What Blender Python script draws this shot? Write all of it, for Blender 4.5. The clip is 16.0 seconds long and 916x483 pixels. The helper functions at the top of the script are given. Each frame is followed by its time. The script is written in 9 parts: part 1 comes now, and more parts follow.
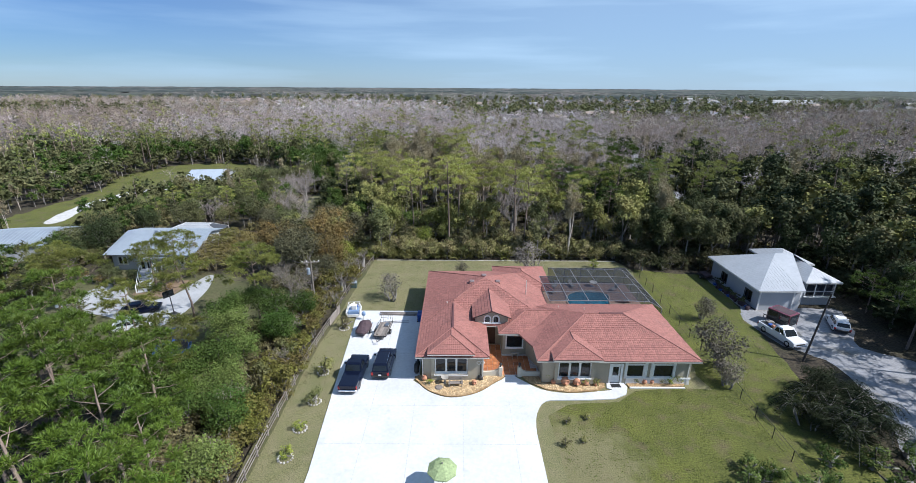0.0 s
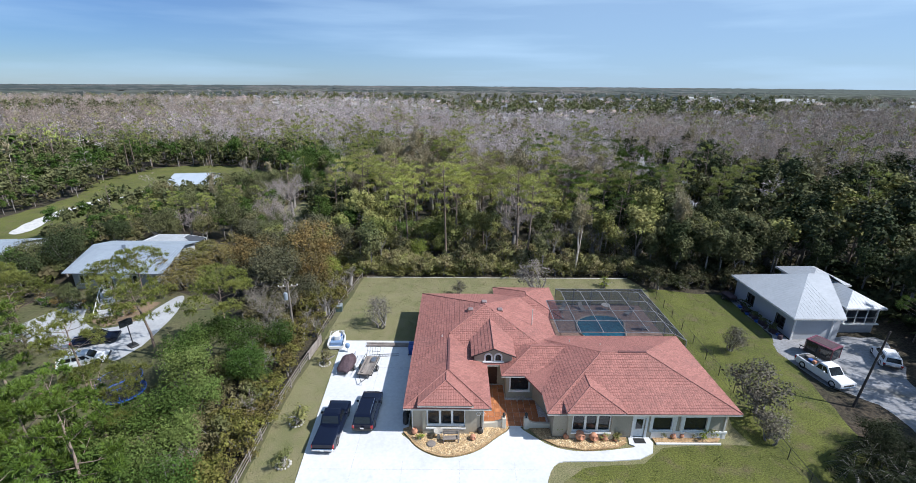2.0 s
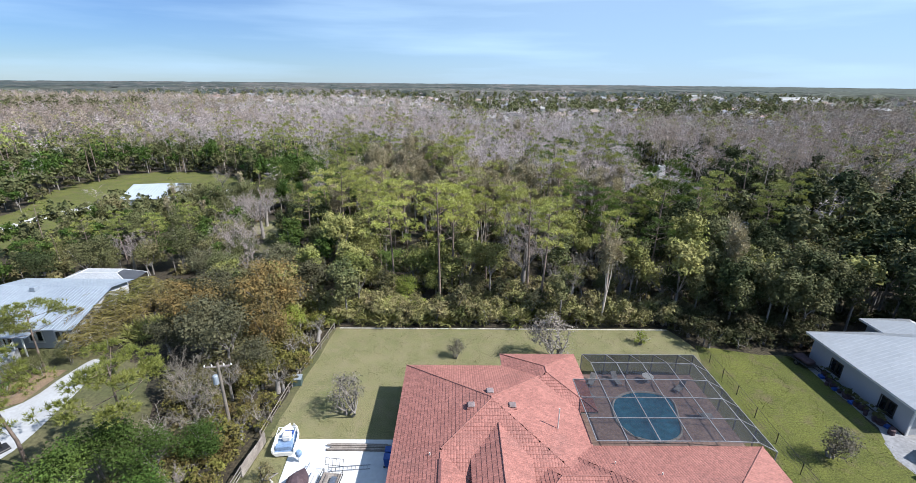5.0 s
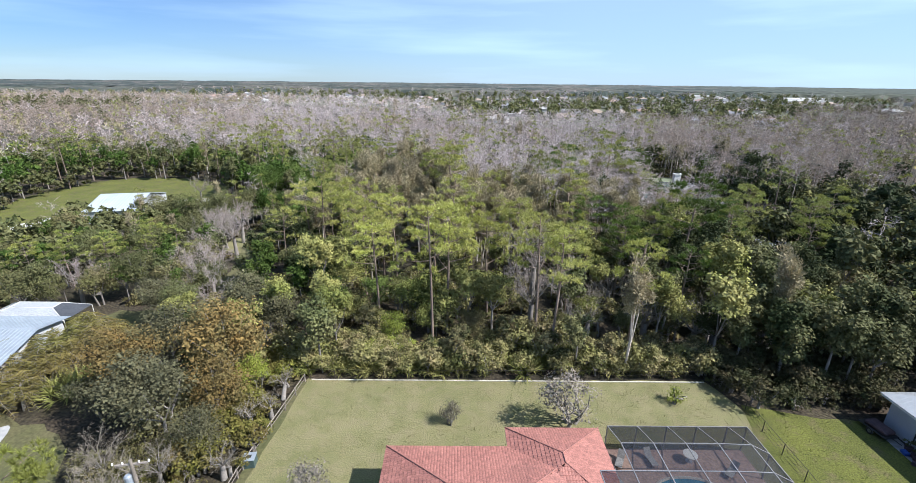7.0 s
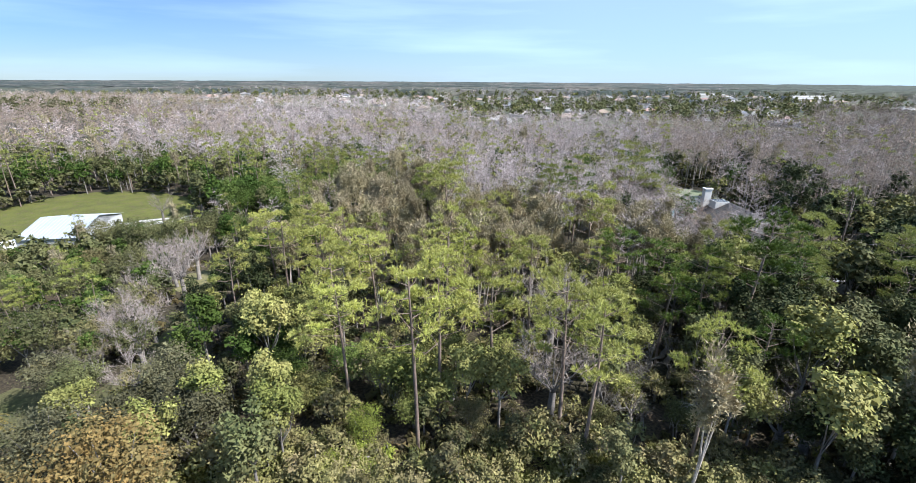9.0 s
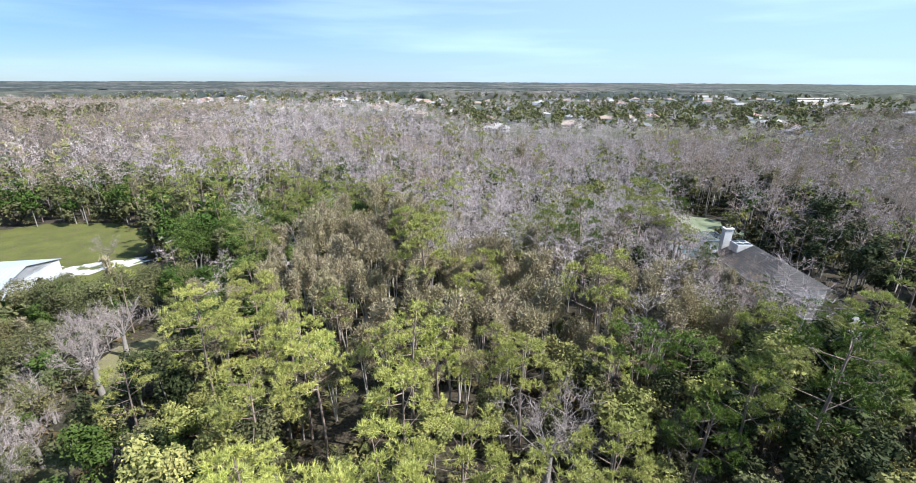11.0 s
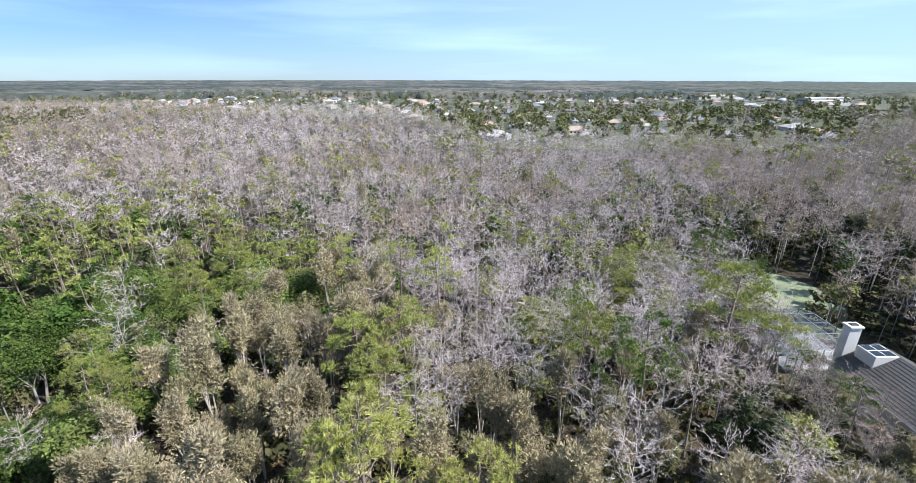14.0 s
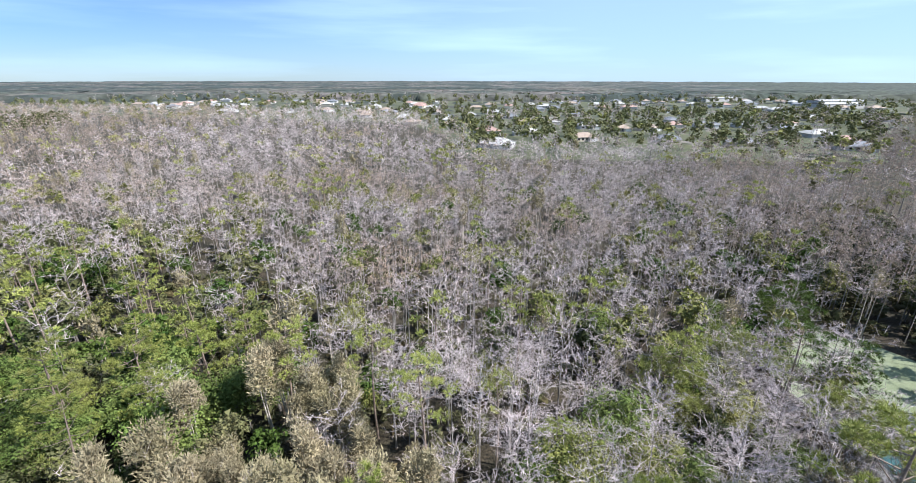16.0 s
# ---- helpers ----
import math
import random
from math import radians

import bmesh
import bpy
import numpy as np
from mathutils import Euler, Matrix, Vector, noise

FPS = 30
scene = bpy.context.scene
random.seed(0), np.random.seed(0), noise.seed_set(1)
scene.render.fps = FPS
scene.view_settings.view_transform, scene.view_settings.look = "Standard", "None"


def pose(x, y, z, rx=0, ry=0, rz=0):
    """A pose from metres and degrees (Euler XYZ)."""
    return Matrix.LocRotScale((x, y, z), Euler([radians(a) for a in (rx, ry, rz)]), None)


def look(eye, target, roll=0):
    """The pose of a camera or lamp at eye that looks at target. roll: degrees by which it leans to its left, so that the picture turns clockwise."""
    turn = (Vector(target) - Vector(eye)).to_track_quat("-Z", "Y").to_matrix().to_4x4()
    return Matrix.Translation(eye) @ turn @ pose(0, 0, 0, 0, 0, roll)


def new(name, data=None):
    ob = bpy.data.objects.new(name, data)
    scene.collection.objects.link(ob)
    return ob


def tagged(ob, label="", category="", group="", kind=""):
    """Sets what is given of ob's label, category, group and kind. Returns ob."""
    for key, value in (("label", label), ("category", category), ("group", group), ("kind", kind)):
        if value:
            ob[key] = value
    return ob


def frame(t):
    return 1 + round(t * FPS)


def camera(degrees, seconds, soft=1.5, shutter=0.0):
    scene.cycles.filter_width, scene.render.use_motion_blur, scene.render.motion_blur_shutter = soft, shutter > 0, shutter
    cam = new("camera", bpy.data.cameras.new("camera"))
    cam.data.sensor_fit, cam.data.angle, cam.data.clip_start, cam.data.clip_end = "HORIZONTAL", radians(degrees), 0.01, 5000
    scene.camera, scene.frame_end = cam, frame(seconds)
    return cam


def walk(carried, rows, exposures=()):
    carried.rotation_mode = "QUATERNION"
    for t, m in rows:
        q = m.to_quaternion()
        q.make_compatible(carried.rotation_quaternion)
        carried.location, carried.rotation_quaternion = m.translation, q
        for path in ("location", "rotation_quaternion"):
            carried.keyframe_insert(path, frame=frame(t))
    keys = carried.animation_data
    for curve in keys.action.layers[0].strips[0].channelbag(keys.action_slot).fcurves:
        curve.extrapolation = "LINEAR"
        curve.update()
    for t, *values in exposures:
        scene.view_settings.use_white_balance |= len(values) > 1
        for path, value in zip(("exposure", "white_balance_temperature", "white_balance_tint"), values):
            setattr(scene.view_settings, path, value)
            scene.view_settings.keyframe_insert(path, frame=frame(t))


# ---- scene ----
PATH = [
    (0, -0.00, 0.00, 29.84, -0.01, -19.27, 0.35),
    (0.5, 0.13, 0.69, 29.82, -0.06, -19.27, 0.37),
    (1, 0.20, 2.62, 29.91, -0.10, -19.32, 0.39),
    (1.5, 0.30, 5.13, 30.13, -0.13, -19.40, 0.40),
    (2, 0.26, 7.66, 30.16, -0.14, -19.49, 0.41),
    (2.5, 0.36, 10.10, 30.24, -0.16, -19.57, 0.41),
    (3, 0.48, 12.73, 30.28, -0.17, -19.64, 0.41),
    (3.5, 0.57, 15.27, 30.19, -0.21, -19.71, 0.43),
    (4, 0.51, 18.40, 30.41, -0.27, -19.76, 0.50),
    (6.5, 0.83, 31.23, 30.70, -0.31, -19.80, 0.58),
    (7, 1.00, 34.28, 30.86, -0.32, -19.85, 0.63),
    (7.5, 0.97, 37.82, 31.06, -0.31, -19.90, 0.64),
    (8, 1.12, 42.39, 31.13, -0.25, -19.93, 0.58),
    (8.5, 1.24, 46.50, 31.20, -0.16, -19.98, 0.44),
    (11, 4.61, 65.18, 36.49, -0.05, -20.04, 0.26),
    (11.5, 4.98, 69.56, 38.01, 0.02, -20.08, 0.16),
    (12, 5.25, 75.12, 38.54, 0.00, -20.11, 0.15),
    (12.5, 5.70, 80.74, 38.57, -0.05, -20.16, 0.15),
    (13, 6.00, 86.93, 38.67, -0.09, -20.22, 0.13),
    (13.5, 6.13, 92.81, 38.87, -0.13, -20.27, 0.11),
    (14, 6.47, 99.07, 39.39, -0.17, -20.29, 0.09),
    (14.5, 6.73, 104.47, 40.42, -0.17, -20.27, 0.06),
    (15, 6.85, 110.16, 41.10, -0.15, -20.25, 0.04),
    (15.5, 6.95, 115.52, 41.24, -0.10, -20.23, 0.05),
    (16, 7.18, 121.54, 41.22, -0.04, -20.22, 0.08),
]
cam = camera(91.8, 16.0, soft=0.5)
walk(cam, [(t, pose(x, y, z, 90 + pitch, 0, yaw) @ pose(0, 0, 0, 0, 0, roll)) for t, x, y, z, yaw, pitch, roll in PATH],
     exposures=[(0.0, 0.38, 6050, 12), (2.5, 0.38, 6050, 12), (4.0, 0.56, 6150, 12), (8.0, 0.88, 6250, 12), (9.5, 0.94, 6250, 12), (12.0, 0.96, 6200, 12), (14.0, 0.95, 6200, 12), (16.0, 0.92, 6200, 12)])

# ---------------------------------------------------------------- light
SUN_EL, SUN_AZ = radians(46), radians(105.3)   # azimuth clockwise from +y
world = bpy.data.worlds.new("world")
scene.world = world
world.use_nodes = True
wt = world.node_tree
sky = wt.nodes.new("ShaderNodeTexSky")
sky.sky_type, sky.sun_disc = "NISHITA", False
sky.sun_elevation, sky.sun_rotation = SUN_EL, SUN_AZ
sky.air_density, sky.dust_density, sky.ozone_density, sky.altitude = 1.0, 0.1, 2.5, 0
wt.nodes["Background"].inputs[1].default_value = 0.064
# thin streaks of high cloud
tc = wt.nodes.new("ShaderNodeTexCoord")
mp = wt.nodes.new("ShaderNodeMapping")
mp.inputs["Scale"].default_value = (1.2, 2.0, 14.0)
cn = wt.nodes.new("ShaderNodeTexNoise")
cn.inputs["Scale"].default_value, cn.inputs["Detail"].default_value = 1.6, 6
cr = wt.nodes.new("ShaderNodeValToRGB")
cr.color_ramp.elements[0].position, cr.color_ramp.elements[1].position = 0.48, 0.85
cr.color_ramp.elements[1].color = (0.45, 0.45, 0.45, 1)
cm = wt.nodes.new("ShaderNodeMix")
cm.data_type = "RGBA"
cm.inputs[7].default_value = (6.5, 9.15, 11.7, 1)
wt.links.new(tc.outputs["Generated"], mp.inputs["Vector"])
wt.links.new(mp.outputs["Vector"], cn.inputs["Vector"])
wt.links.new(cn.outputs["Fac"], cr.inputs["Fac"])
sep = wt.nodes.new("ShaderNodeSeparateXYZ")       # a thin veil of haze that thickens towards the sun's side
veil = wt.nodes.new("ShaderNodeMapRange")
veil.interpolation_type = "SMOOTHSTEP"
veil.inputs[1].default_value, veil.inputs[2].default_value, veil.inputs[3].default_value, veil.inputs[4].default_value = -0.80, 0.30, 0.0, 0.52
both = wt.nodes.new("ShaderNodeMath")
both.operation, both.use_clamp = "ADD", True
wt.links.new(tc.outputs["Generated"], sep.inputs[0])
wt.links.new(sep.outputs["X"], veil.inputs[0])
wt.links.new(cr.outputs["Color"], both.inputs[0])
wt.links.new(veil.outputs[0], both.inputs[1])
wt.links.new(both.outputs[0], cm.inputs[0])
hue = wt.nodes.new("ShaderNodeMix")               # the air is clear and blue down to the skyline
hue.data_type, hue.blend_type = "RGBA", "MULTIPLY"
hue.inputs[0].default_value = 1.0
hue.inputs[7].default_value = (0.555, 0.755, 1.085, 1)
wt.links.new(sky.outputs["Color"], hue.inputs[6])
wt.links.new(hue.outputs[2], cm.inputs[6])
wt.links.new(cm.outputs[2], wt.nodes["Background"].inputs[0])

sun = new("sun", bpy.data.lights.new("sun", "SUN"))
sun.data.energy, sun.data.angle, sun.data.color = 5.0, radians(0.55), (1.0, 0.96, 0.90)
to_sun = Vector((math.sin(SUN_AZ) * math.cos(SUN_EL), math.cos(SUN_AZ) * math.cos(SUN_EL), math.sin(SUN_EL)))
sun.matrix_world = look(to_sun * 200, (0, 0, 0))


# ---------------------------------------------------------------- materials
def surface(name, a, b, size=3.0, fine=0.15, rough=0.8, bump=0.0, metal=0.0, fine_amount=0.25, island=0.0, per_object=0.0,
            translucent=0.0, spots=None, stretch=(1, 1, 1), bump_dist=0.02, spec=0.5):
    """Two colours mixed by a broad noise of the given size in metres, with a finer grain over it."""
    m = bpy.data.materials.new(name)
    m.use_nodes = True
    nt = m.node_tree
    n, l = nt.nodes, nt.links
    bsdf = n["Principled BSDF"]
    geo = n.new("ShaderNodeNewGeometry")
    mp = n.new("ShaderNodeMapping")
    mp.inputs["Scale"].default_value = stretch
    l.new(geo.outputs["Position"], mp.inputs["Vector"])
    big = n.new("ShaderNodeTexNoise")
    big.inputs["Scale"].default_value, big.inputs["Detail"].default_value = 1 / size, 4
    l.new(mp.outputs["Vector"], big.inputs["Vector"])
    ramp = n.new("ShaderNodeMapRange")
    ramp.inputs[1].default_value, ramp.inputs[2].default_value = 0.32, 0.68
    l.new(big.outputs["Fac"], ramp.inputs[0])
    mix = n.new("ShaderNodeMix")
    mix.data_type = "RGBA"
    mix.inputs[6].default_value, mix.inputs[7].default_value = (*a, 1), (*b, 1)
    l.new(ramp.outputs[0], mix.inputs[0])
    colour = mix.outputs[2]
    if spots:
        col, scale, lo, hi = spots
        sp = n.new("ShaderNodeTexNoise")
        sp.inputs["Scale"].default_value, sp.inputs["Detail"].default_value = 1 / scale, 5
        l.new(geo.outputs["Position"], sp.inputs["Vector"])
        r2 = n.new("ShaderNodeMapRange")
        r2.inputs[1].default_value, r2.inputs[2].default_value = lo, hi
        l.new(sp.outputs["Fac"], r2.inputs[0])
        m2 = n.new("ShaderNodeMix")
        m2.data_type = "RGBA"
        m2.inputs[7].default_value = (*col, 1)
        l.new(r2.outputs[0], m2.inputs[0])
        l.new(colour, m2.inputs[6])
        colour = m2.outputs[2]
    small = n.new("ShaderNodeTexNoise")
    small.inputs["Scale"].default_value, small.inputs["Detail"].default_value = 1 / fine, 3
    l.new(mp.outputs["Vector"], small.inputs["Vector"])
    value = n.new("ShaderNodeMapRange")
    value.inputs[1].default_value, value.inputs[2].default_value = 0.3, 0.7
    value.inputs[3].default_value, value.inputs[4].default_value = 1 - fine_amount, 1 + fine_amount
    l.new(small.outputs["Fac"], value.inputs[0])
    gain = value.outputs[0]
    for amount, source in ((island, ("ShaderNodeNewGeometry", "Random Per Island")), (per_object, ("ShaderNodeObjectInfo", "Random"))):
        if amount:
            s = n.new(source[0])
            r = n.new("ShaderNodeMapRange")
            r.inputs[3].default_value, r.inputs[4].default_value = 1 - amount, 1 + amount
            l.new(s.outputs[source[1]], r.inputs[0])
            mu = n.new("ShaderNodeMath")
            mu.operation = "MULTIPLY"
            l.new(gain, mu.inputs[0])
            l.new(r.outputs[0], mu.inputs[1])
            gain = mu.outputs[0]
    sc = n.new("ShaderNodeVectorMath")
    sc.operation = "SCALE"
    l.new(colour, sc.inputs[0])
    l.new(gain, sc.inputs["Scale"])
    l.new(sc.outputs["Vector"], bsdf.inputs["Base Color"])
    bsdf.inputs["Roughness"].default_value, bsdf.inputs["Metallic"].default_value = rough, metal
    bsdf.inputs["Specular IOR Level"].default_value = spec
    if bump:
        bp = n.new("ShaderNodeBump")
        bp.inputs["Strength"].default_value, bp.inputs["Distance"].default_value = bump, bump_dist
        l.new(small.outputs["Fac"], bp.inputs["Height"])
        l.new(bp.outputs["Normal"], bsdf.inputs["Normal"])
    if translucent:
        tr = n.new("ShaderNodeBsdfTranslucent")
        l.new(sc.outputs["Vector"], tr.inputs["Color"])
        ms = n.new("ShaderNodeMixShader")
        ms.inputs[0].default_value = translucent
        l.new(bsdf.outputs[0], ms.inputs[1])
        l.new(tr.outputs[0], ms.inputs[2])
        l.new(ms.outputs[0], n["Material Output"].inputs["Surface"])
    return m


def tile_roof(name, axis):
    """Clay tile: a slightly different tone on every piece."""
    m = surface(name, (0.318, 0.136, 0.110), (0.270, 0.112, 0.091), size=2.5, fine=0.10, rough=0.75, fine_amount=0.3, island=0.15,
                spots=((0.225, 0.105, 0.088), 4.0, 0.55, 0.8))
    return m


def leaf(name, a, b, size=6.0, island=0.3, per_object=0.22, translucent=0.09, rough=0.75, spec=0.15):
    """Foliage: every leaf a slightly different tone, with a little light passing through."""
    return surface(name, a, b, size=size, fine=1.1, rough=rough, fine_amount=0.22, island=island, per_object=per_object, translucent=translucent, spec=spec)


def glass(name, tint=(0.02, 0.025, 0.03), rough=0.05):
    m = bpy.data.materials.new(name)
    m.use_nodes = True
    b = m.node_tree.nodes["Principled BSDF"]
    b.inputs["Base Color"].default_value = (*tint, 1)
    b.inputs["Roughness"].default_value, b.inputs["IOR"].default_value = rough, 1.5
    b.inputs["Transmission Weight"].default_value = 0.25
    return m


TILE_X, TILE_Y = tile_roof("clay_tile_across", "Y"), tile_roof("clay_tile_ahead", "X")
RIDGE = surface("clay_ridge", (0.305, 0.140, 0.116), (0.265, 0.118, 0.098), size=1.0, rough=0.8)
STUCCO = surface("beige_stucco", (0.37, 0.335, 0.26), (0.325, 0.295, 0.23), size=2.0, fine=0.06, bump=0.4, rough=0.9, fine_amount=0.1)
STUCCO_WHITE = surface("white_stucco", (0.74, 0.73, 0.70), (0.66, 0.65, 0.62), size=2.0, fine=0.06, bump=0.3, rough=0.9, fine_amount=0.08)
CREAM = surface("cream_stucco", (0.56, 0.52, 0.43), (0.50, 0.46, 0.38), size=2.0, fine=0.06, bump=0.3, rough=0.9, fine_amount=0.08)
PALE_WALL = surface("pale_blue_stucco", (0.46, 0.48, 0.51), (0.40, 0.42, 0.45), size=3.0, fine=0.1, rough=0.9, fine_amount=0.08)
TRIM = surface("white_paint", (0.78, 0.78, 0.76), (0.70, 0.70, 0.68), size=1.0, rough=0.5, fine_amount=0.06)
GUTTER = surface("cream_gutter", (0.62, 0.60, 0.55), (0.55, 0.53, 0.48), size=1.0, rough=0.5, fine_amount=0.08)
CONCRETE = surface("pale_concrete", (0.62, 0.62, 0.62), (0.53, 0.54, 0.56), size=4.0, fine=0.3, rough=0.9, fine_amount=0.06, bump=0.15,
                   spots=((0.43, 0.45, 0.49), 1.8, 0.62, 0.85))
GROOVE = surface("concrete_joint", (0.52, 0.52, 0.53), (0.46, 0.46, 0.47), size=1.0)
GRAVEL = surface("tan_gravel", (0.42, 0.29, 0.15), (0.28, 0.18, 0.09), size=0.5, fine=0.09, bump=1.0, fine_amount=0.5, rough=0.9, bump_dist=0.05)
TERRACOTTA = surface("terracotta_tile", (0.46, 0.19, 0.08), (0.34, 0.12, 0.05), size=0.8, fine=0.2, rough=0.5, fine_amount=0.2, per_object=0.25)
LITTER = surface("forest_litter", (0.050, 0.036, 0.023), (0.028, 0.026, 0.014), size=6.0, fine=0.3, bump=1.0, fine_amount=0.75, rough=1.0, bump_dist=0.12,
                 spots=((0.050, 0.044, 0.020), 5.0, 0.5, 0.7))
GRASS = surface("lawn", (0.180, 0.168, 0.080), (0.130, 0.134, 0.054), size=3.5, fine=0.10, bump=0.8, fine_amount=0.42, rough=1.0, bump_dist=0.05,
                spots=((0.195, 0.170, 0.095), 1.3, 0.42, 0.8), stretch=(1, 0.75, 1))
GRASS_LUSH = surface("lush_lawn", (0.108, 0.116, 0.020), (0.070, 0.080, 0.014), size=4.0, fine=0.14, bump=1.0, fine_amount=0.46, rough=1.0, bump_dist=0.06,
                     spots=((0.110, 0.092, 0.042), 1.6, 0.52, 0.72))
PALE_BANK = surface("pale_grey_green_grass", (0.21, 0.24, 0.15), (0.16, 0.19, 0.105), size=3.0, fine=0.2, bump=0.6, fine_amount=0.3, rough=1.0)
SANDY = surface("worn_grass", (0.105, 0.095, 0.046), (0.066, 0.074, 0.026), size=5.0, fine=0.3, bump=0.8, fine_amount=0.3, rough=1.0, bump_dist=0.06)
SHELL = surface("crushed_shell", (0.27, 0.275, 0.29), (0.20, 0.205, 0.215), size=2.5, fine=0.3, bump=0.6, fine_amount=0.2, rough=0.95,
                spots=((0.17, 0.155, 0.12), 3.0, 0.55, 0.75))
SHELL_WHITE = surface("white_shell", (0.60, 0.59, 0.56), (0.44, 0.43, 0.40), size=1.5, fine=0.4, fine_amount=0.25, rough=0.95, spots=((0.12, 0.14, 0.05), 2.2, 0.52, 0.6))
SHELL_TRACK = surface("pale_shell_track", (0.56, 0.555, 0.53), (0.46, 0.45, 0.43), size=2.0, fine=0.4, fine_amount=0.15, rough=0.95)
WEST_CONCRETE = surface("grey_concrete", (0.40, 0.41, 0.42), (0.32, 0.33, 0.34), size=3.0, fine=0.3, rough=0.9, fine_amount=0.1)
METAL_ROOF = surface("galvanised_roof", (0.30, 0.345, 0.39), (0.25, 0.29, 0.335), size=3.0, fine=0.4, rough=0.5, metal=0.15, fine_amount=0.08)
METAL_PALE = surface("pale_blue_metal_roof", (0.42, 0.47, 0.53), (0.36, 0.41, 0.47), size=3.0, fine=0.4, rough=0.5, metal=0.1, fine_amount=0.06)
METAL_WHITE = surface("white_metal_roof", (0.425, 0.445, 0.465), (0.375, 0.395, 0.415), size=3.0, fine=0.4, rough=0.4, metal=0.1, fine_amount=0.06)
GREY_SHINGLE = surface("grey_shingle", (0.17, 0.165, 0.16), (0.13, 0.125, 0.125), size=3.0, fine=0.2, rough=0.9, fine_amount=0.2)
GLASS = glass("dark_window_glass")
BARK = surface("pine_bark", (0.26, 0.20, 0.16), (0.17, 0.13, 0.11), size=0.8, fine=0.08, rough=1.0, bump=0.8, per_object=0.2, stretch=(1, 1, 0.3))
BARK_GREY = surface("grey_bark", (0.27, 0.25, 0.23), (0.18, 0.165, 0.155), size=0.8, fine=0.08, rough=1.0, per_object=0.2)
BARK_WHITE = surface("papery_bark", (0.52, 0.47, 0.42), (0.36, 0.32, 0.28), size=0.8, fine=0.1, rough=1.0, per_object=0.2)
TWIG = surface("bare_twigs", (0.545, 0.478, 0.472), (0.430, 0.370, 0.362), size=9.0, fine=0.8, rough=1.0, island=0.22, fine_amount=0.25, per_object=0.15,
               spots=((0.40, 0.30, 0.23), 40.0, 0.52, 0.68))
# brown bark, partly darkened to stand in for light falloff at the view's sides
TWIG_BROWN = surface("brown_twigs", (0.376, 0.302, 0.251), (0.274, 0.217, 0.177), size=14.0, fine=0.8, rough=1.0, island=0.22, fine_amount=0.25, per_object=0.15)
TWIG_GREY = surface("pale_grey_twigs", (0.36, 0.31, 0.285), (0.27, 0.23, 0.21), size=2.0, fine=0.5, rough=1.0, island=0.3)
BRUSH = surface("grey_brushwood", (0.26, 0.23, 0.19), (0.18, 0.16, 0.13), size=3.0, fine=0.5, rough=1.0, island=0.3)
PINE_LEAF = leaf("pine_needles", (0.325, 0.352, 0.082), (0.415, 0.412, 0.120), translucent=0.22, rough=0.45, spec=0.4)
# deep green; part of its darkness stands in for shaded gaps between crowns
PINE_DEEP_SHADE = leaf("deep_pine_needles", (0.064, 0.116, 0.014), (0.106, 0.154, 0.022), rough=0.5, spec=0.3)
OAK_LEAF = leaf("green_leaves", (0.178, 0.202, 0.055), (0.255, 0.240, 0.088))
# evergreen tone, also a darker copy of dark_leaves with shade put into it
EVERGREEN_SHADE = leaf("evergreen_leaves", (0.032, 0.050, 0.018), (0.056, 0.064, 0.026))
DARK_LEAF = leaf("dark_leaves", (0.084, 0.100, 0.040), (0.142, 0.138, 0.062))
PINE_MID = leaf("green_pine_needles", (0.210, 0.248, 0.056), (0.285, 0.298, 0.085), translucent=0.22, rough=0.5, spec=0.3)
LOW_GREEN = leaf("deep_green_leaves", (0.040, 0.080, 0.014), (0.070, 0.102, 0.022))
LUSH_LEAF = leaf("lush_green_leaves", (0.098, 0.150, 0.034), (0.150, 0.182, 0.052))
TAN_LEAF = leaf("tan_olive_leaves", (0.335, 0.285, 0.190), (0.270, 0.240, 0.138), island=0.2)
RUST_LEAF = leaf("rusty_olive_leaves", (0.192, 0.128, 0.045), (0.126, 0.108, 0.046), size=1.8)
SHRUB_LEAF = leaf("shrub_leaves", (0.120, 0.132, 0.045), (0.180, 0.150, 0.078), size=4.0)
YELLOW_LEAF = leaf("yellow_green_leaves", (0.25, 0.285, 0.05), (0.18, 0.22, 0.045), size=3.0)
CAR_BLACK = surface("dark_blue_car_paint", (0.004, 0.006, 0.018), (0.005, 0.008, 0.022), rough=0.12, fine_amount=0.02, spec=0.35)
CAR_WHITE = surface("white_car_paint", (0.72, 0.73, 0.74), (0.68, 0.69, 0.70), rough=0.2, fine_amount=0.02)
TYRE = surface("tyre_rubber", (0.02, 0.02, 0.02), (0.03, 0.03, 0.03), rough=0.9)
ALLOY = surface("alloy", (0.45, 0.45, 0.47), (0.38, 0.38, 0.40), rough=0.3, metal=0.9)
CHROME = surface("chrome", (0.7, 0.7, 0.7), (0.65, 0.65, 0.66), rough=0.12, metal=1.0)
RED_LENS = surface("red_lens", (0.45, 0.02, 0.02), (0.38, 0.02, 0.02), rough=0.15)
CLEAR_LENS = surface("headlamp_lens", (0.6, 0.6, 0.6), (0.5, 0.5, 0.5), rough=0.1)
BLACK = surface("black_paint", (0.018, 0.018, 0.018), (0.03, 0.03, 0.03), rough=0.5)
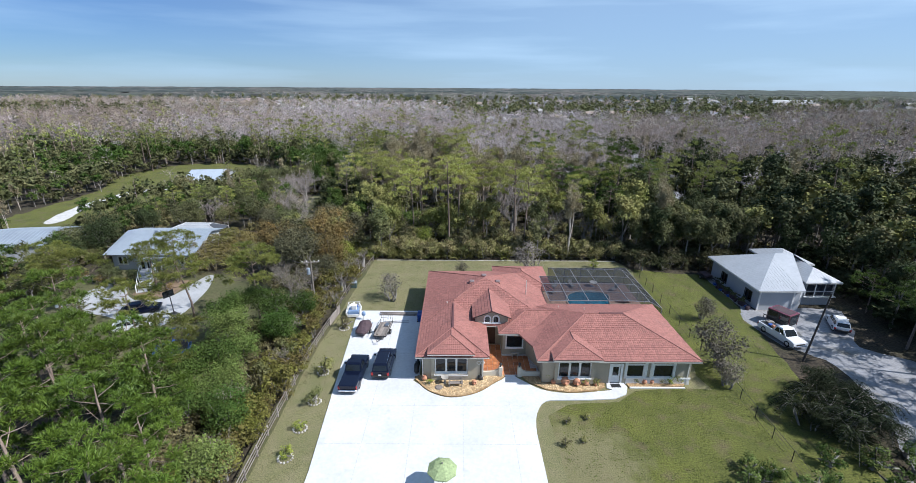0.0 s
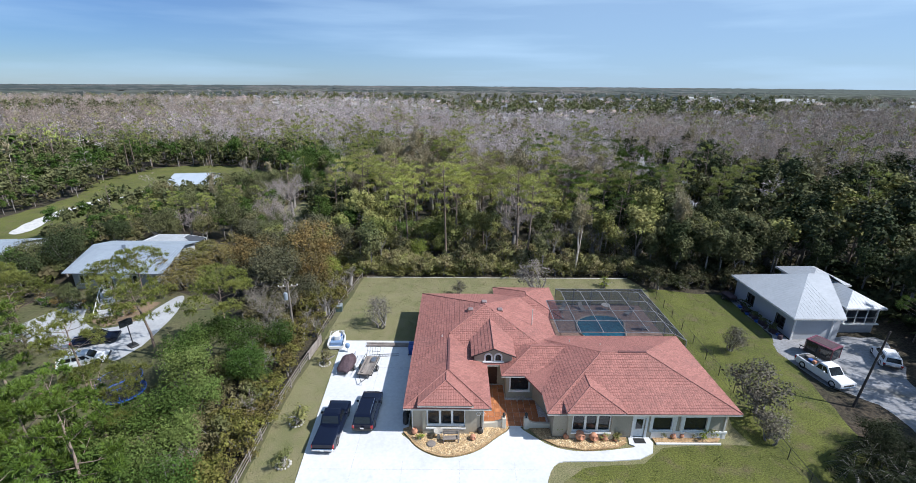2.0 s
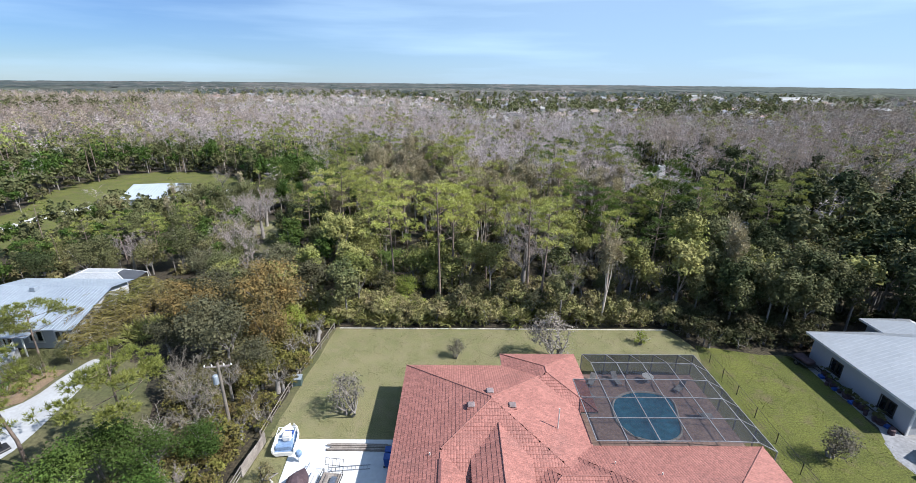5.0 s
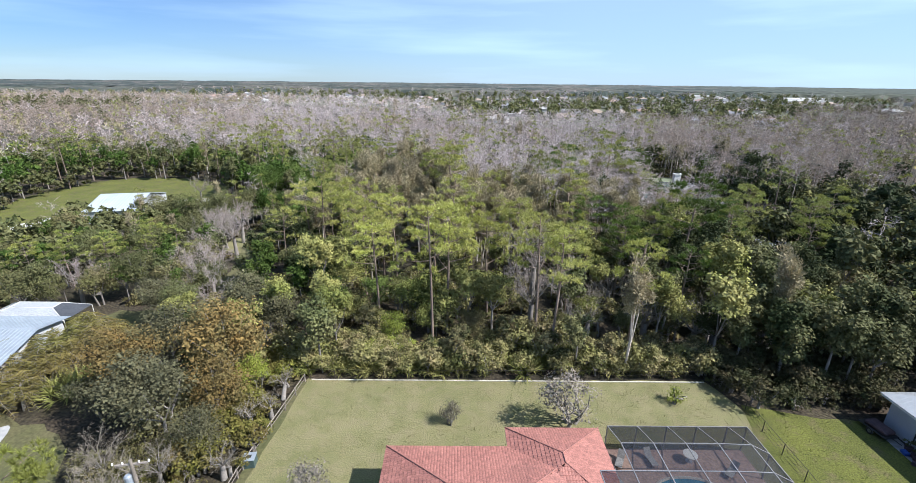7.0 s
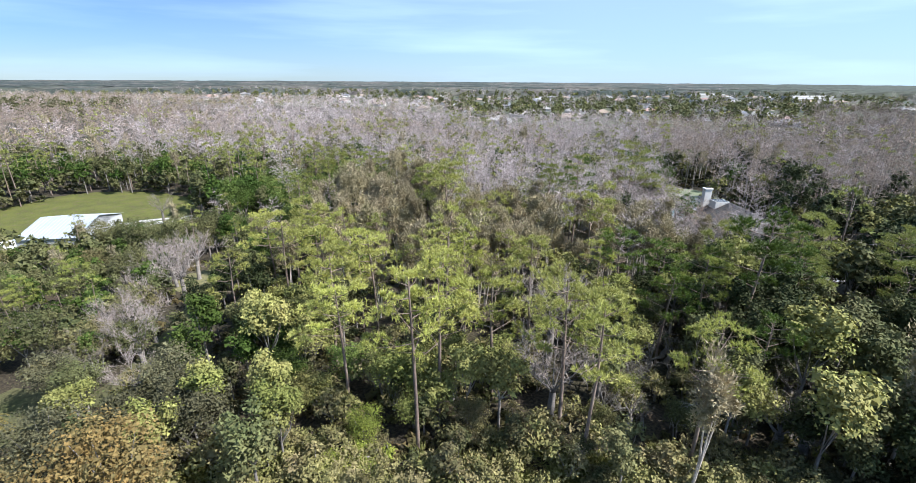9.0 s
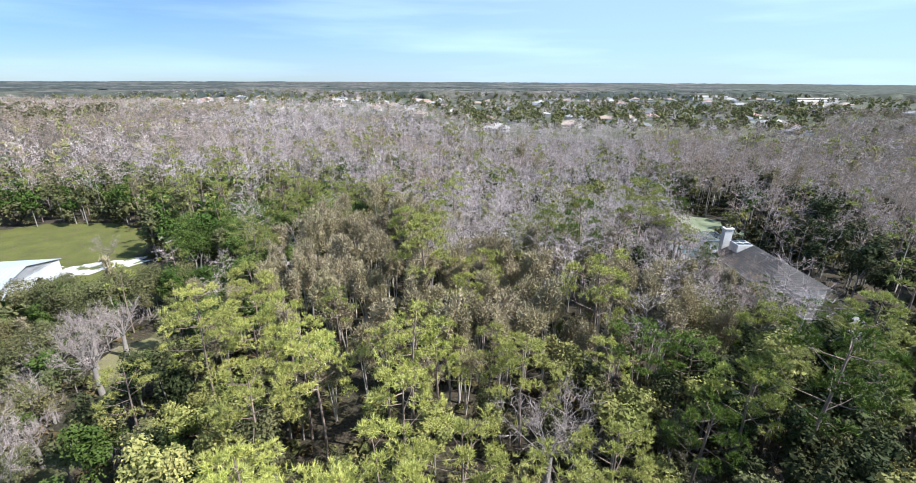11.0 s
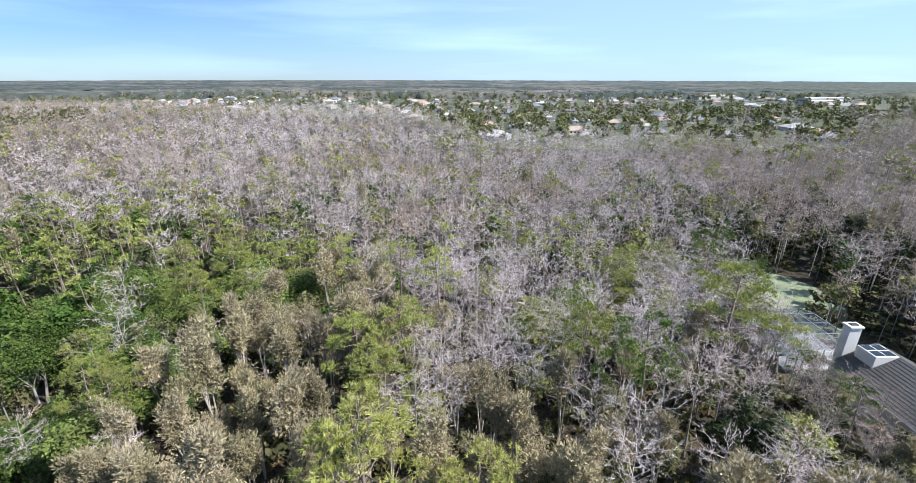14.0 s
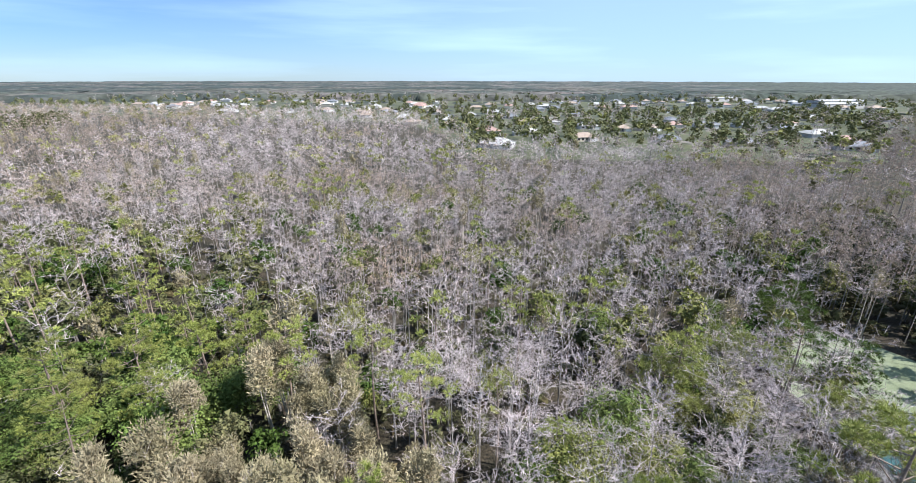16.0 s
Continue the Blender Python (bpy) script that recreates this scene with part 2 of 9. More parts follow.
CAGE_METAL = surface("grey_bronze_aluminium", (0.24, 0.24, 0.25), (0.19, 0.19, 0.20), rough=0.5, metal=0.2)
BRONZE = surface("bronze_aluminium", (0.05, 0.045, 0.042), (0.035, 0.032, 0.03), rough=0.5, metal=0.3)
TIMBER = surface("weathered_timber", (0.28, 0.25, 0.22), (0.20, 0.17, 0.15), size=0.8, fine=0.1, rough=0.95, per_object=0.2)
POLE_WOOD = surface("pole_timber", (0.22, 0.19, 0.16), (0.15, 0.13, 0.11), size=0.8, fine=0.1, rough=0.95)
CLAY_POT = surface("clay_pot", (0.52, 0.26, 0.16), (0.42, 0.19, 0.11), size=0.3, rough=0.85)
STONE = surface("pale_stone", (0.50, 0.47, 0.42), (0.36, 0.34, 0.30), size=0.3, fine=0.06, rough=0.95, per_object=0.25, bump=0.5)
BLUE_PLASTIC = surface("blue_plastic", (0.03, 0.09, 0.36), (0.02, 0.07, 0.28), rough=0.5)
BLUE_TARP = surface("blue_grey_tarp", (0.22, 0.32, 0.48), (0.14, 0.22, 0.36), size=0.6, rough=0.6)
PLUM_TARP = surface("plum_brown_cover", (0.055, 0.035, 0.045), (0.08, 0.05, 0.055), size=0.5, rough=0.8)
MAROON = surface("maroon_paint", (0.12, 0.02, 0.035), (0.16, 0.05, 0.08), size=1.0, rough=0.4)
GREEN_CLOTH = surface("sage_green_canvas", (0.36, 0.44, 0.22), (0.31, 0.39, 0.19), size=0.8, rough=0.85, translucent=0.2)
WATER = surface("pool_water", (0.03, 0.17, 0.26), (0.025, 0.13, 0.21), size=2.0, rough=0.05, bump=0.1, fine=0.5)
DECK = surface("brick_deck", (0.36, 0.25, 0.20), (0.27, 0.18, 0.15), size=1.5, fine=0.2, rough=0.85)


def screen_mesh(name):
    """Dark insect screen: a fine weave that lets about half of the light through."""
    m = bpy.data.materials.new(name)
    m.use_nodes = True
    n, l = m.node_tree.nodes, m.node_tree.links
    b = n["Principled BSDF"]
    b.inputs["Base Color"].default_value, b.inputs["Roughness"].default_value = (0.008, 0.011, 0.022, 1), 0.5
    t = n.new("ShaderNodeBsdfTransparent")
    mx = n.new("ShaderNodeMixShader")
    mx.inputs[0].default_value = 0.57
    l.new(t.outputs[0], mx.inputs[1])
    l.new(b.outputs[0], mx.inputs[2])
    l.new(mx.outputs[0], n["Material Output"].inputs["Surface"])
    return m


SCREEN = screen_mesh("insect_screen")


def worn(name, source, colour, centre, radius, ragged=2.2):
    """A twin of a ground material with a dry patch round a spot, fading out unevenly."""
    m = source.copy()
    m.name = name
    n, l = m.node_tree.nodes, m.node_tree.links
    bsdf = n["Principled BSDF"]
    link = bsdf.inputs["Base Color"].links[0]
    geo = n.new("ShaderNodeNewGeometry")
    dist = n.new("ShaderNodeVectorMath")
    dist.operation = "DISTANCE"
    dist.inputs[1].default_value = centre
    l.new(geo.outputs["Position"], dist.inputs[0])
    nz = n.new("ShaderNodeTexNoise")
    nz.inputs["Scale"].default_value, nz.inputs["Detail"].default_value = 0.7, 6.0
    l.new(geo.outputs["Position"], nz.inputs["Vector"])
    add = n.new("ShaderNodeMath")
    add.operation, add.inputs[1].default_value = "MULTIPLY_ADD", ragged * 2
    l.new(nz.outputs["Fac"], add.inputs[0])
    l.new(dist.outputs["Value"], add.inputs[2])
    fade = n.new("ShaderNodeMapRange")
    fade.inputs[1].default_value, fade.inputs[2].default_value, fade.inputs[4].default_value = radius + ragged + 1.5, radius + ragged - 1.5, 0.75
    l.new(add.outputs[0], fade.inputs[0])
    mix = n.new("ShaderNodeMix")
    mix.data_type = "RGBA"
    fine = n.new("ShaderNodeTexNoise")
    fine.inputs["Scale"].default_value, fine.inputs["Detail"].default_value = 9.0, 2.0
    l.new(geo.outputs["Position"], fine.inputs["Vector"])
    tone = n.new("ShaderNodeMix")
    tone.data_type = "RGBA"
    tone.inputs[6].default_value, tone.inputs[7].default_value = (*[c * 0.55 for c in colour], 1), (*[c * 1.4 for c in colour], 1)
    l.new(fine.outputs["Fac"], tone.inputs[0])
    l.new(fade.outputs[0], mix.inputs[0])
    l.new(link.from_socket, mix.inputs[6])
    l.new(tone.outputs[2], mix.inputs[7])
    l.new(mix.outputs[2], bsdf.inputs["Base Color"])
    return m


GRASS_FRONT = worn("front_lawn", GRASS_LUSH, (0.190, 0.170, 0.088), (10.0, 28.5, 0.0), 5.2, 3.6)
MULCH = surface("brown_mulch", (0.22, 0.155, 0.10), (0.16, 0.11, 0.07), size=1.0, fine=0.12, fine_amount=0.35, rough=1.0)


# ---------------------------------------------------------------- mesh helpers
class Shape:
    """Vertices and faces gathered for one mesh."""

    def __init__(self):
        self.v, self.f = [], []

    def add(self, verts, faces):
        k = len(self.v)
        self.v += [tuple(p) for p in verts]
        self.f += [tuple(i + k for i in face) for face in faces]
        return self

    def box(self, x0, y0, z0, x1, y1, z1, chamfer=0.0):
        c = min(chamfer, (x1 - x0) / 3, (y1 - y0) / 3, (z1 - z0) / 3)
        if c <= 0:
            return self.add([(x, y, z) for z in (z0, z1) for x, y in ((x0, y0), (x1, y0), (x1, y1), (x0, y1))],
                            [(3, 2, 1, 0), (4, 5, 6, 7), (0, 1, 5, 4), (1, 2, 6, 5), (2, 3, 7, 6), (3, 0, 4, 7)])
        rings = [(z0, c), (z0 + c, 0), (z1 - c, 0), (z1, c)]
        vs = []
        for z, i in rings:
            j = c - i if i == 0 else c
            a, b = (c, 0) if i == 0 else (c * 1.6, c)
            vs += [(x0 + a, y0 + b, z), (x1 - a, y0 + b, z), (x1 - b, y0 + a, z), (x1 - b, y1 - a, z),
                   (x1 - a, y1 - b, z), (x0 + a, y1 - b, z), (x0 + b, y1 - a, z), (x0 + b, y0 + a, z)]
        fs = [tuple(range(7, -1, -1)), tuple(range(24, 32))]
        for r in range(3):
            fs += [(r * 8 + i, r * 8 + (i + 1) % 8, r * 8 + 8 + (i + 1) % 8, r * 8 + 8 + i) for i in range(8)]
        return self.add(vs, fs)

    def tube(self, pts, radii, sides=8, cap=True):
        pts = [Vector(p) for p in pts]
        rings = []
        for i, p in enumerate(pts):
            d = (pts[min(i + 1, len(pts) - 1)] - pts[max(i - 1, 0)]).normalized()
            u = d.orthogonal().normalized() if abs(d.z) < 0.95 else Vector((1, 0, 0)).cross(d).normalized()
            w = d.cross(u)
            r = radii[i] if hasattr(radii, "__len__") else radii
            rings += [p + r * (math.cos(2 * math.pi * k / sides) * u + math.sin(2 * math.pi * k / sides) * w) for k in range(sides)]
        fs = [(a * sides + k, a * sides + (k + 1) % sides, (a + 1) * sides + (k + 1) % sides, (a + 1) * sides + k)
              for a in range(len(pts) - 1) for k in range(sides)]
        if cap:
            fs += [tuple(range(sides - 1, -1, -1)), tuple(range((len(pts) - 1) * sides, len(pts) * sides))]
        return self.add(rings, fs)

    def lathe(self, profile, at=(0, 0, 0), sides=14):
        """A turned shape from (radius, height) pairs."""
        vs = [(at[0] + r * math.cos(2 * math.pi * k / sides), at[1] + r * math.sin(2 * math.pi * k / sides), at[2] + z)
              for r, z in profile for k in range(sides)]
        fs = [(a * sides + k, a * sides + (k + 1) % sides, (a + 1) * sides + (k + 1) % sides, (a + 1) * sides + k)
              for a in range(len(profile) - 1) for k in range(sides)]
        fs += [tuple(range(sides - 1, -1, -1)), tuple(range((len(profile) - 1) * sides, len(profile) * sides))]
        return self.add(vs, fs)

    def prism(self, poly, z0, z1):
        """A flat polygon (counter-clockwise) raised from z0 to z1."""
        n = len(poly)
        return self.add([(*p, z0) for p in poly] + [(*p, z1) for p in poly],
                        [tuple(range(n - 1, -1, -1)), tuple(range(n, 2 * n))] + [(i, (i + 1) % n, n + (i + 1) % n, n + i) for i in range(n)])

    def side(self, outline, x0, x1, top=0.0):
        """An outline in y and z drawn across from x0 to x1; top narrows it with height."""
        n = len(outline)
        zs = [z for _, z in outline]
        lo, hi = min(zs), max(zs)
        k = [top * (z - lo) / (hi - lo) for z in zs]
        return self.add([(x0 + k[i], *outline[i]) for i in range(n)] + [(x1 - k[i], *outline[i]) for i in range(n)],
                        [tuple(range(n)), tuple(range(2 * n - 1, n - 1, -1))] + [((i + 1) % n, i, n + i, n + (i + 1) % n) for i in range(n)])

    def mesh(self, name, material, smooth=False):
        me = bpy.data.meshes.new(name)
        me.from_pydata(self.v, [], self.f)
        me.materials.append(material)
        if smooth:
            me.polygons.foreach_set("use_smooth", [True] * len(me.polygons))
        me.update()
        return me


def thing(name, label, category, at=(0, 0, 0), turn=0, group="", kind=""):
    ob = tagged(new(name), label, category, group, kind)
    ob.empty_display_size = 0.2
    ob.matrix_world = pose(*at, 0, 0, turn)
    return ob


def part(name, shape, material, parent, label="", smooth=False, at=None):
    ob = new(name, shape.mesh(name, material, smooth) if isinstance(shape, Shape) else shape)
    ob.parent = parent
    if at:
        ob.location = at
    return tagged(ob, label)


def structure(name, shape, material, label, category="", smooth=False):
    return tagged(new(name, shape.mesh(name, material, smooth)), label, category or name.replace("_", " "), kind="structure")


def raw_mesh(name, verts, tris, materials, mat_index=None):
    """A mesh of triangles from arrays."""
    me = bpy.data.meshes.new(name)
    nv, nf = len(verts), len(tris)
    me.vertices.add(nv)
    me.vertices.foreach_set("co", np.asarray(verts, np.float32).ravel())
    me.loops.add(nf * 3)
    me.loops.foreach_set("vertex_index", np.asarray(tris, np.int32).ravel())
    me.polygons.add(nf)
    me.polygons.foreach_set("loop_start", np.arange(0, nf * 3, 3, dtype=np.int32))
    for m in materials:
        me.materials.append(m)
    if mat_index is not None:
        me.polygons.foreach_set("material_index", np.asarray(mat_index, np.int32))
    me.update(calc_edges=True)
    return me


def patch(name, outline, z, material, label, category, wobble=0.0, step=1.5, thick=0.0):
    """A flat piece of ground with an uneven edge."""
    pts = []
    for i, a in enumerate(outline):
        b = outline[(i + 1) % len(outline)]
        n = max(1, int(math.dist(a, b) / step))
        for k in range(n):
            x, y = a[0] + (b[0] - a[0]) * k / n, a[1] + (b[1] - a[1]) * k / n
            w = noise.noise_vector(Vector((x * 0.5, y * 0.5, 3.3))) * wobble
            pts.append((x + w.x, y + w.y))
    s = Shape()
    if thick:
        s.prism(pts, z - thick, z)
    else:
        s.add([(x, y, z) for x, y in pts], [tuple(range(len(pts)))])
    return structure(name, s, material, label, category)


# ---------------------------------------------------------------- ground
def curved(pts, n=4):
    """A closed outline rounded through its points."""
    out, m = [], len(pts)
    for i in range(m):
        p0, p1, p2, p3 = (Vector((*pts[(i + k) % m], 0)) for k in (-1, 0, 1, 2))
        for j in range(n):
            t = j / n
            v = 0.5 * (2 * p1 + (p2 - p0) * t + (2 * p0 - 5 * p1 + 4 * p2 - p3) * t * t + (3 * p1 - p0 - 3 * p2 + p3) * t ** 3)
            out.append((v.x, v.y))
    return out


g = Shape()
rings = [0, 60, 150, 300, 600, 1200, 2500, 4900]
g.v.append((0, 80, -0.02))
for r in rings[1:]:
    g.v += [(r * math.cos(a * math.pi / 24), 80 + r * math.sin(a * math.pi / 24), -0.02) for a in range(48)]
g.f += [(0, 1 + a, 1 + (a + 1) % 48) for a in range(48)]
for k in range(len(rings) - 2):
    g.f += [(1 + k * 48 + a, 1 + (k + 1) * 48 + a, 1 + (k + 1) * 48 + (a + 1) % 48, 1 + k * 48 + (a + 1) % 48) for a in range(48)]
structure("ground", g, LITTER, "dark leaf-littered woodland ground reaching the horizon", "ground")

patch("lawn_home", [(-17.4, 8), (30.5, 8), (29.2, 38), (30.4, 66), (30.0, 71.4), (28.6, 75.1), (-15.4, 74.9), (-17.3, 55)], 0.0, GRASS,
      "patchy mown lawn round the tile-roofed house", "lawn", 0.5)
patch("lawn_side", [(29.0, 66.5), (27.6, 50), (26.4, 41), (27.0, 36), (27.0, 12), (34, 12), (36.5, 36), (39.0, 50), (41.0, 60), (41.5, 69.0), (37.2, 69.4), (34.4, 70.0), (30.4, 71.4)], 0.016, GRASS_LUSH,
      "lush green grass strip beside a wire fence", "lawn", 0.4)
patch("lawn_front", [(9.0, 24), (28.6, 20), (29.4, 38.6), (24, 39.0), (18.5, 38.6), (16.2, 36.8), (11.0, 36.3), (8.8, 34.6)], 0.008, GRASS_FRONT,
      "green front lawn inside the curving driveway", "lawn", 0.2)
patch("fence_strip", [(-17.6, 16), (-16.7, 16), (-16.9, 44), (-16.5, 52), (-15.1, 74.4), (-15.9, 74.4), (-17.2, 55), (-17.8, 44)], 0.012, SANDY, "strip of dark leaf litter under a fence", "ground", 0.3)
patch("yard_west", curved([(-58, 48), (-46, 42), (-38, 40), (-28, 42), (-25, 50), (-30, 60), (-38, 68), (-60, 68)]), 0.0, SANDY,
      "worn sandy grass in front of the metal-roofed house", "lawn", 1.2)
patch("lawn_far", curved([(-105, 96), (-84, 90), (-80, 122), (-60, 124), (-52, 128), (-46, 138), (-50, 146), (-64, 152), (-68, 166), (-84, 177), (-108, 176), (-116, 150),
                   (-106, 128)]), 0.0, GRASS_LUSH, "green clearing round a metal shed", "lawn", 1.5)
patch("clearing_small", curved([(-43.6, 139.6), (-37.5, 138.2), (-36.2, 142.6), (-40, 145), (-44, 143)]), 0.004, GRASS, "small grassy clearing in the woods", "lawn", 1.0)
patch("clearing_west", curved([(-43.6, 113.6), (-38, 112.6), (-36.6, 118.6), (-41, 122.4), (-44.4, 119)]), 0.004, GRASS, "grassy gap between low green trees", "lawn", 1.0)
patch("grass_track", [(-34.5, 87), (-33.0, 94), (-34.0, 104), (-37.6, 114), (-39.4, 125), (-41.6, 125), (-40.4, 114), (-37.2, 104), (-36.6, 94), (-37.0, 87)], 0.003, SANDY, "worn grass track between low trees", "path", 0.6)
patch("clearing_rear", curved([(-46, 83), (-39, 81.5), (-36.5, 86), (-40, 90), (-47, 89)]), 0.0, SANDY, "bare worn ground behind a metal-roofed house", "ground", 1.0)
patch("pond_bank", curved([(56, 166), (66, 160), (76, 168), (78, 180), (70, 188), (60, 184), (54, 176)]), 0.0, PALE_BANK, "pale grassy bank behind a house", "lawn", 1.0)

# driveway of the tile-roofed house
arc = [(9.4 - 2.1 * math.cos(a), 32.0 + 4.9 * math.sin(a)) for a in np.linspace(0, math.pi / 2, 8)]
drive = [(-11.6, 10), (7.3, 10)] + arc + [(13.5, 37.0), (16.0, 37.2), (17.4, 37.9), (17.9, 39.0), (17.7, 40.0), (16.0, 40.0), (15.7, 38.9), (14.6, 38.3),
         (11.5, 38.0), (9.2, 38.4), (7.6, 39.5), (6.7, 41.1), (4.9, 41.1), (3.6, 39.2), (1.8, 37.8), (-0.6, 37.2), (-2.6, 37.9), (-3.9, 39.2), (-4.1, 40.4),
         (-4.1, 55.5), (-13.9, 55.5), (-13.4, 48), (-12.8, 38), (-12.1, 28)]
front = curved([(4.9, 41.1), (3.6, 39.2), (1.8, 37.8), (-0.6, 37.2), (-2.6, 37.9), (-3.9, 39.2), (-4.1, 40.4)])
i0, i1 = drive.index((4.9, 41.1)), drive.index((-4.1, 40.4))
drive = drive[:i0] + front[:25] + drive[i1 + 1:]
i0, i1 = drive.index((15.7, 38.9)), drive.index((6.7, 41.1))
drive = drive[:i0] + curved(drive[i0:i1 + 1])[:(i1 - i0) * 4 + 1] + drive[i1 + 1:]
patch("driveway", drive, 0.10, CONCRETE, "bright pale concrete driveway and curving front walk", "driveway", 0.0, 50, 0.2)
joint = Shape()
for x in (-8.4, -4.2, 0.6, 5.2):
    joint.box(x - 0.025, 12, 0.101, x + 0.025, 36.9 if x > -5 else 55.3, 0.104)
for y in (16, 21, 26, 31, 36):
    joint.box(-12.0, y - 0.025, 0.1015, 7.1, y + 0.025, 0.1045)
for y in (40.3, 45, 50):
    joint.box(-12.6, y - 0.025, 0.1015, -4.2, y + 0.025, 0.1045)
structure("driveway_joint", joint, GROOVE, "dark saw-cut joints in the concrete drive", "joint")
patch("gravel_bed", curved([(4.8, 41.2), (3.5, 39.3), (1.7, 37.9), (-0.6, 37.35), (-2.5, 38.0), (-3.8, 39.3), (-4.0, 40.9)])[:25], 0.13, GRAVEL,
      "tan river gravel bed under the front windows", "gravel", 0.05, 0.5, 0.2)
patch("gravel_bed_east", [(6.9, 41.0), (7.8, 39.6), (9.3, 38.55), (11.5, 38.15), (14.5, 38.45), (15.5, 39.0), (15.8, 40.2), (9, 40.2), (8.9, 41)], 0.13, GRAVEL,
      "tan gravel planting bed with terracotta pots", "gravel", 0.05, 0.5, 0.2)
patch("gravel_bed_end", [(18.1, 39.0), (23.8, 39.2), (24.8, 40.3), (17.9, 40.3)], 0.12, GRAVEL, "narrow gravel bed below the end windows", "gravel", 0.05, 0.5, 0.2)
structure("bed_kerb", Shape().box(18.1, 38.85, 0, 23.9, 39.0, 0.2, 0.03), TRIM, "white concrete edging of the bed", "kerb")
patch("shell_drive", curved([(39.2, 54.8), (40.0, 47.3), (43.0, 44.2), (42.4, 38), (40.2, 33), (37.0, 24), (48, 22), (50.5, 34), (54, 42), (50.6, 45.8), (49.6, 47.6), (52.2, 51.8), (53.6, 57), (43, 56.8)]), 0.02,
      SHELL, "pale crushed-shell drive with leaf shadows", "driveway", 0.7)
patch("drive_west", curved([(-57, 59), (-54, 65.5), (-49.5, 60.0), (-45.7, 58.2), (-42.6, 60.2), (-41.7, 66.8), (-39.9, 66.8), (-38.0, 58), (-38.6, 51.4), (-42.5, 51.6), (-48, 53.6), (-57, 56)]),
      0.03, WEST_CONCRETE, "pale concrete drive in front of the metal-roofed house", "driveway", 0.2)
patch("bed_west", [(-49.0, 60.2), (-45.8, 58.4), (-42.8, 60.2), (-42.6, 65.5), (-49.0, 65.5)], 0.035, MULCH, "tan mulch island beside the drive", "gravel", 0.1)
patch("shell_path", curved([(-91, 98), (-94.5, 110), (-94.5, 120), (-90.5, 128), (-82, 133), (-81, 137.5), (-90.6, 136.5), (-96.2, 128), (-98.2, 119), (-97.8, 108), (-94, 96)]), 0.02,
      SHELL_TRACK, "white shell track leading to a shed", "path", 0.5)
patch("shell_pad", [(-78, 143), (-70, 144), (-65, 149), (-61, 153), (-63, 155), (-70, 151.5), (-79, 148)], 0.02, SHELL_WHITE, "white shell spilled behind a shed", "path", 2.2, 0.5)


# ---------------------------------------------------------------- house with the clay tile roof
tile_meshes, loose_tiles = {}, []


def tiled(P, Q, R, S, course, pitch=0.22, rise=0.014, singles=None):
    """Barrel tiles on one slope: eave P-Q, top S-R; every barrel of every course is a piece with a lifted lower edge. singles: the material of whole tiles that become objects of their own."""
    sh = Shape()
    e = (Q - P).normalized()
    L, uS, uR = (Q - P).length, (S - P).dot(e), (R - P).dot(e)
    up = (S - P) - e * uS
    nrm = e.cross(up).normalized()
    n = max(2, round(up.length / course))
    prof = ((0.0, 0.0), (0.28, rise), (0.72, rise), (1.0, 0.0))
    for k in range(n):
        v0, v1 = k / n, (k + 1) / n
        a0, b0, a1, b1 = uS * v0, L + (uR - L) * v0, uS * v1, L + (uR - L) * v1
        for c in range(int(min(a0, a1) / pitch) - 1, int(max(b0, b1) / pitch) + 1):
            lo, hi, un = [], [], []
            for t, hgt in prof:
                u = (c + t) * pitch
                ul, uh = min(max(u, a0), b0), min(max(u, a1), b1)
                lo.append(P + e * ul + up * v0 + nrm * (hgt + 0.028))
                un.append(P + e * ul + up * v0)
                hi.append(P + e * uh + up * v1 + nrm * hgt)
            if (lo[3] - lo[0]).length + (hi[3] - hi[0]).length < 0.12:
                continue
            if singles and (lo[3] - lo[0]).length + (hi[3] - hi[0]).length > 2 * pitch - 0.001 and len(loose_tiles) < 300:
                step = up.length / n
                key = (round(step, 4), singles.name)
                if key not in tile_meshes:
                    one = [(t * pitch, 0, hgt + 0.028) for t, hgt in prof] + [(t * pitch, step, hgt) for t, hgt in prof] + [(t * pitch, 0, 0) for t, hgt in prof]
                    tile_meshes[key] = Shape().add(one, [(0, 1, 5, 4), (1, 2, 6, 5), (2, 3, 7, 6), (8, 9, 1, 0), (9, 10, 2, 1), (10, 11, 3, 2)]).mesh("roof_tile", singles)
                u2 = up.normalized()
                m = Matrix(((e.x, u2.x, nrm.x, un[0].x), (e.y, u2.y, nrm.y, un[0].y), (e.z, u2.z, nrm.z, un[0].z), (0, 0, 0, 1)))
                loose_tiles.append((tile_meshes[key], m, sh))
                continue
            sh.add(lo + hi + un, [(0, 1, 5, 4), (1, 2, 6, 5), (2, 3, 7, 6), (8, 9, 1, 0), (9, 10, 2, 1), (10, 11, 3, 2)])
    return sh


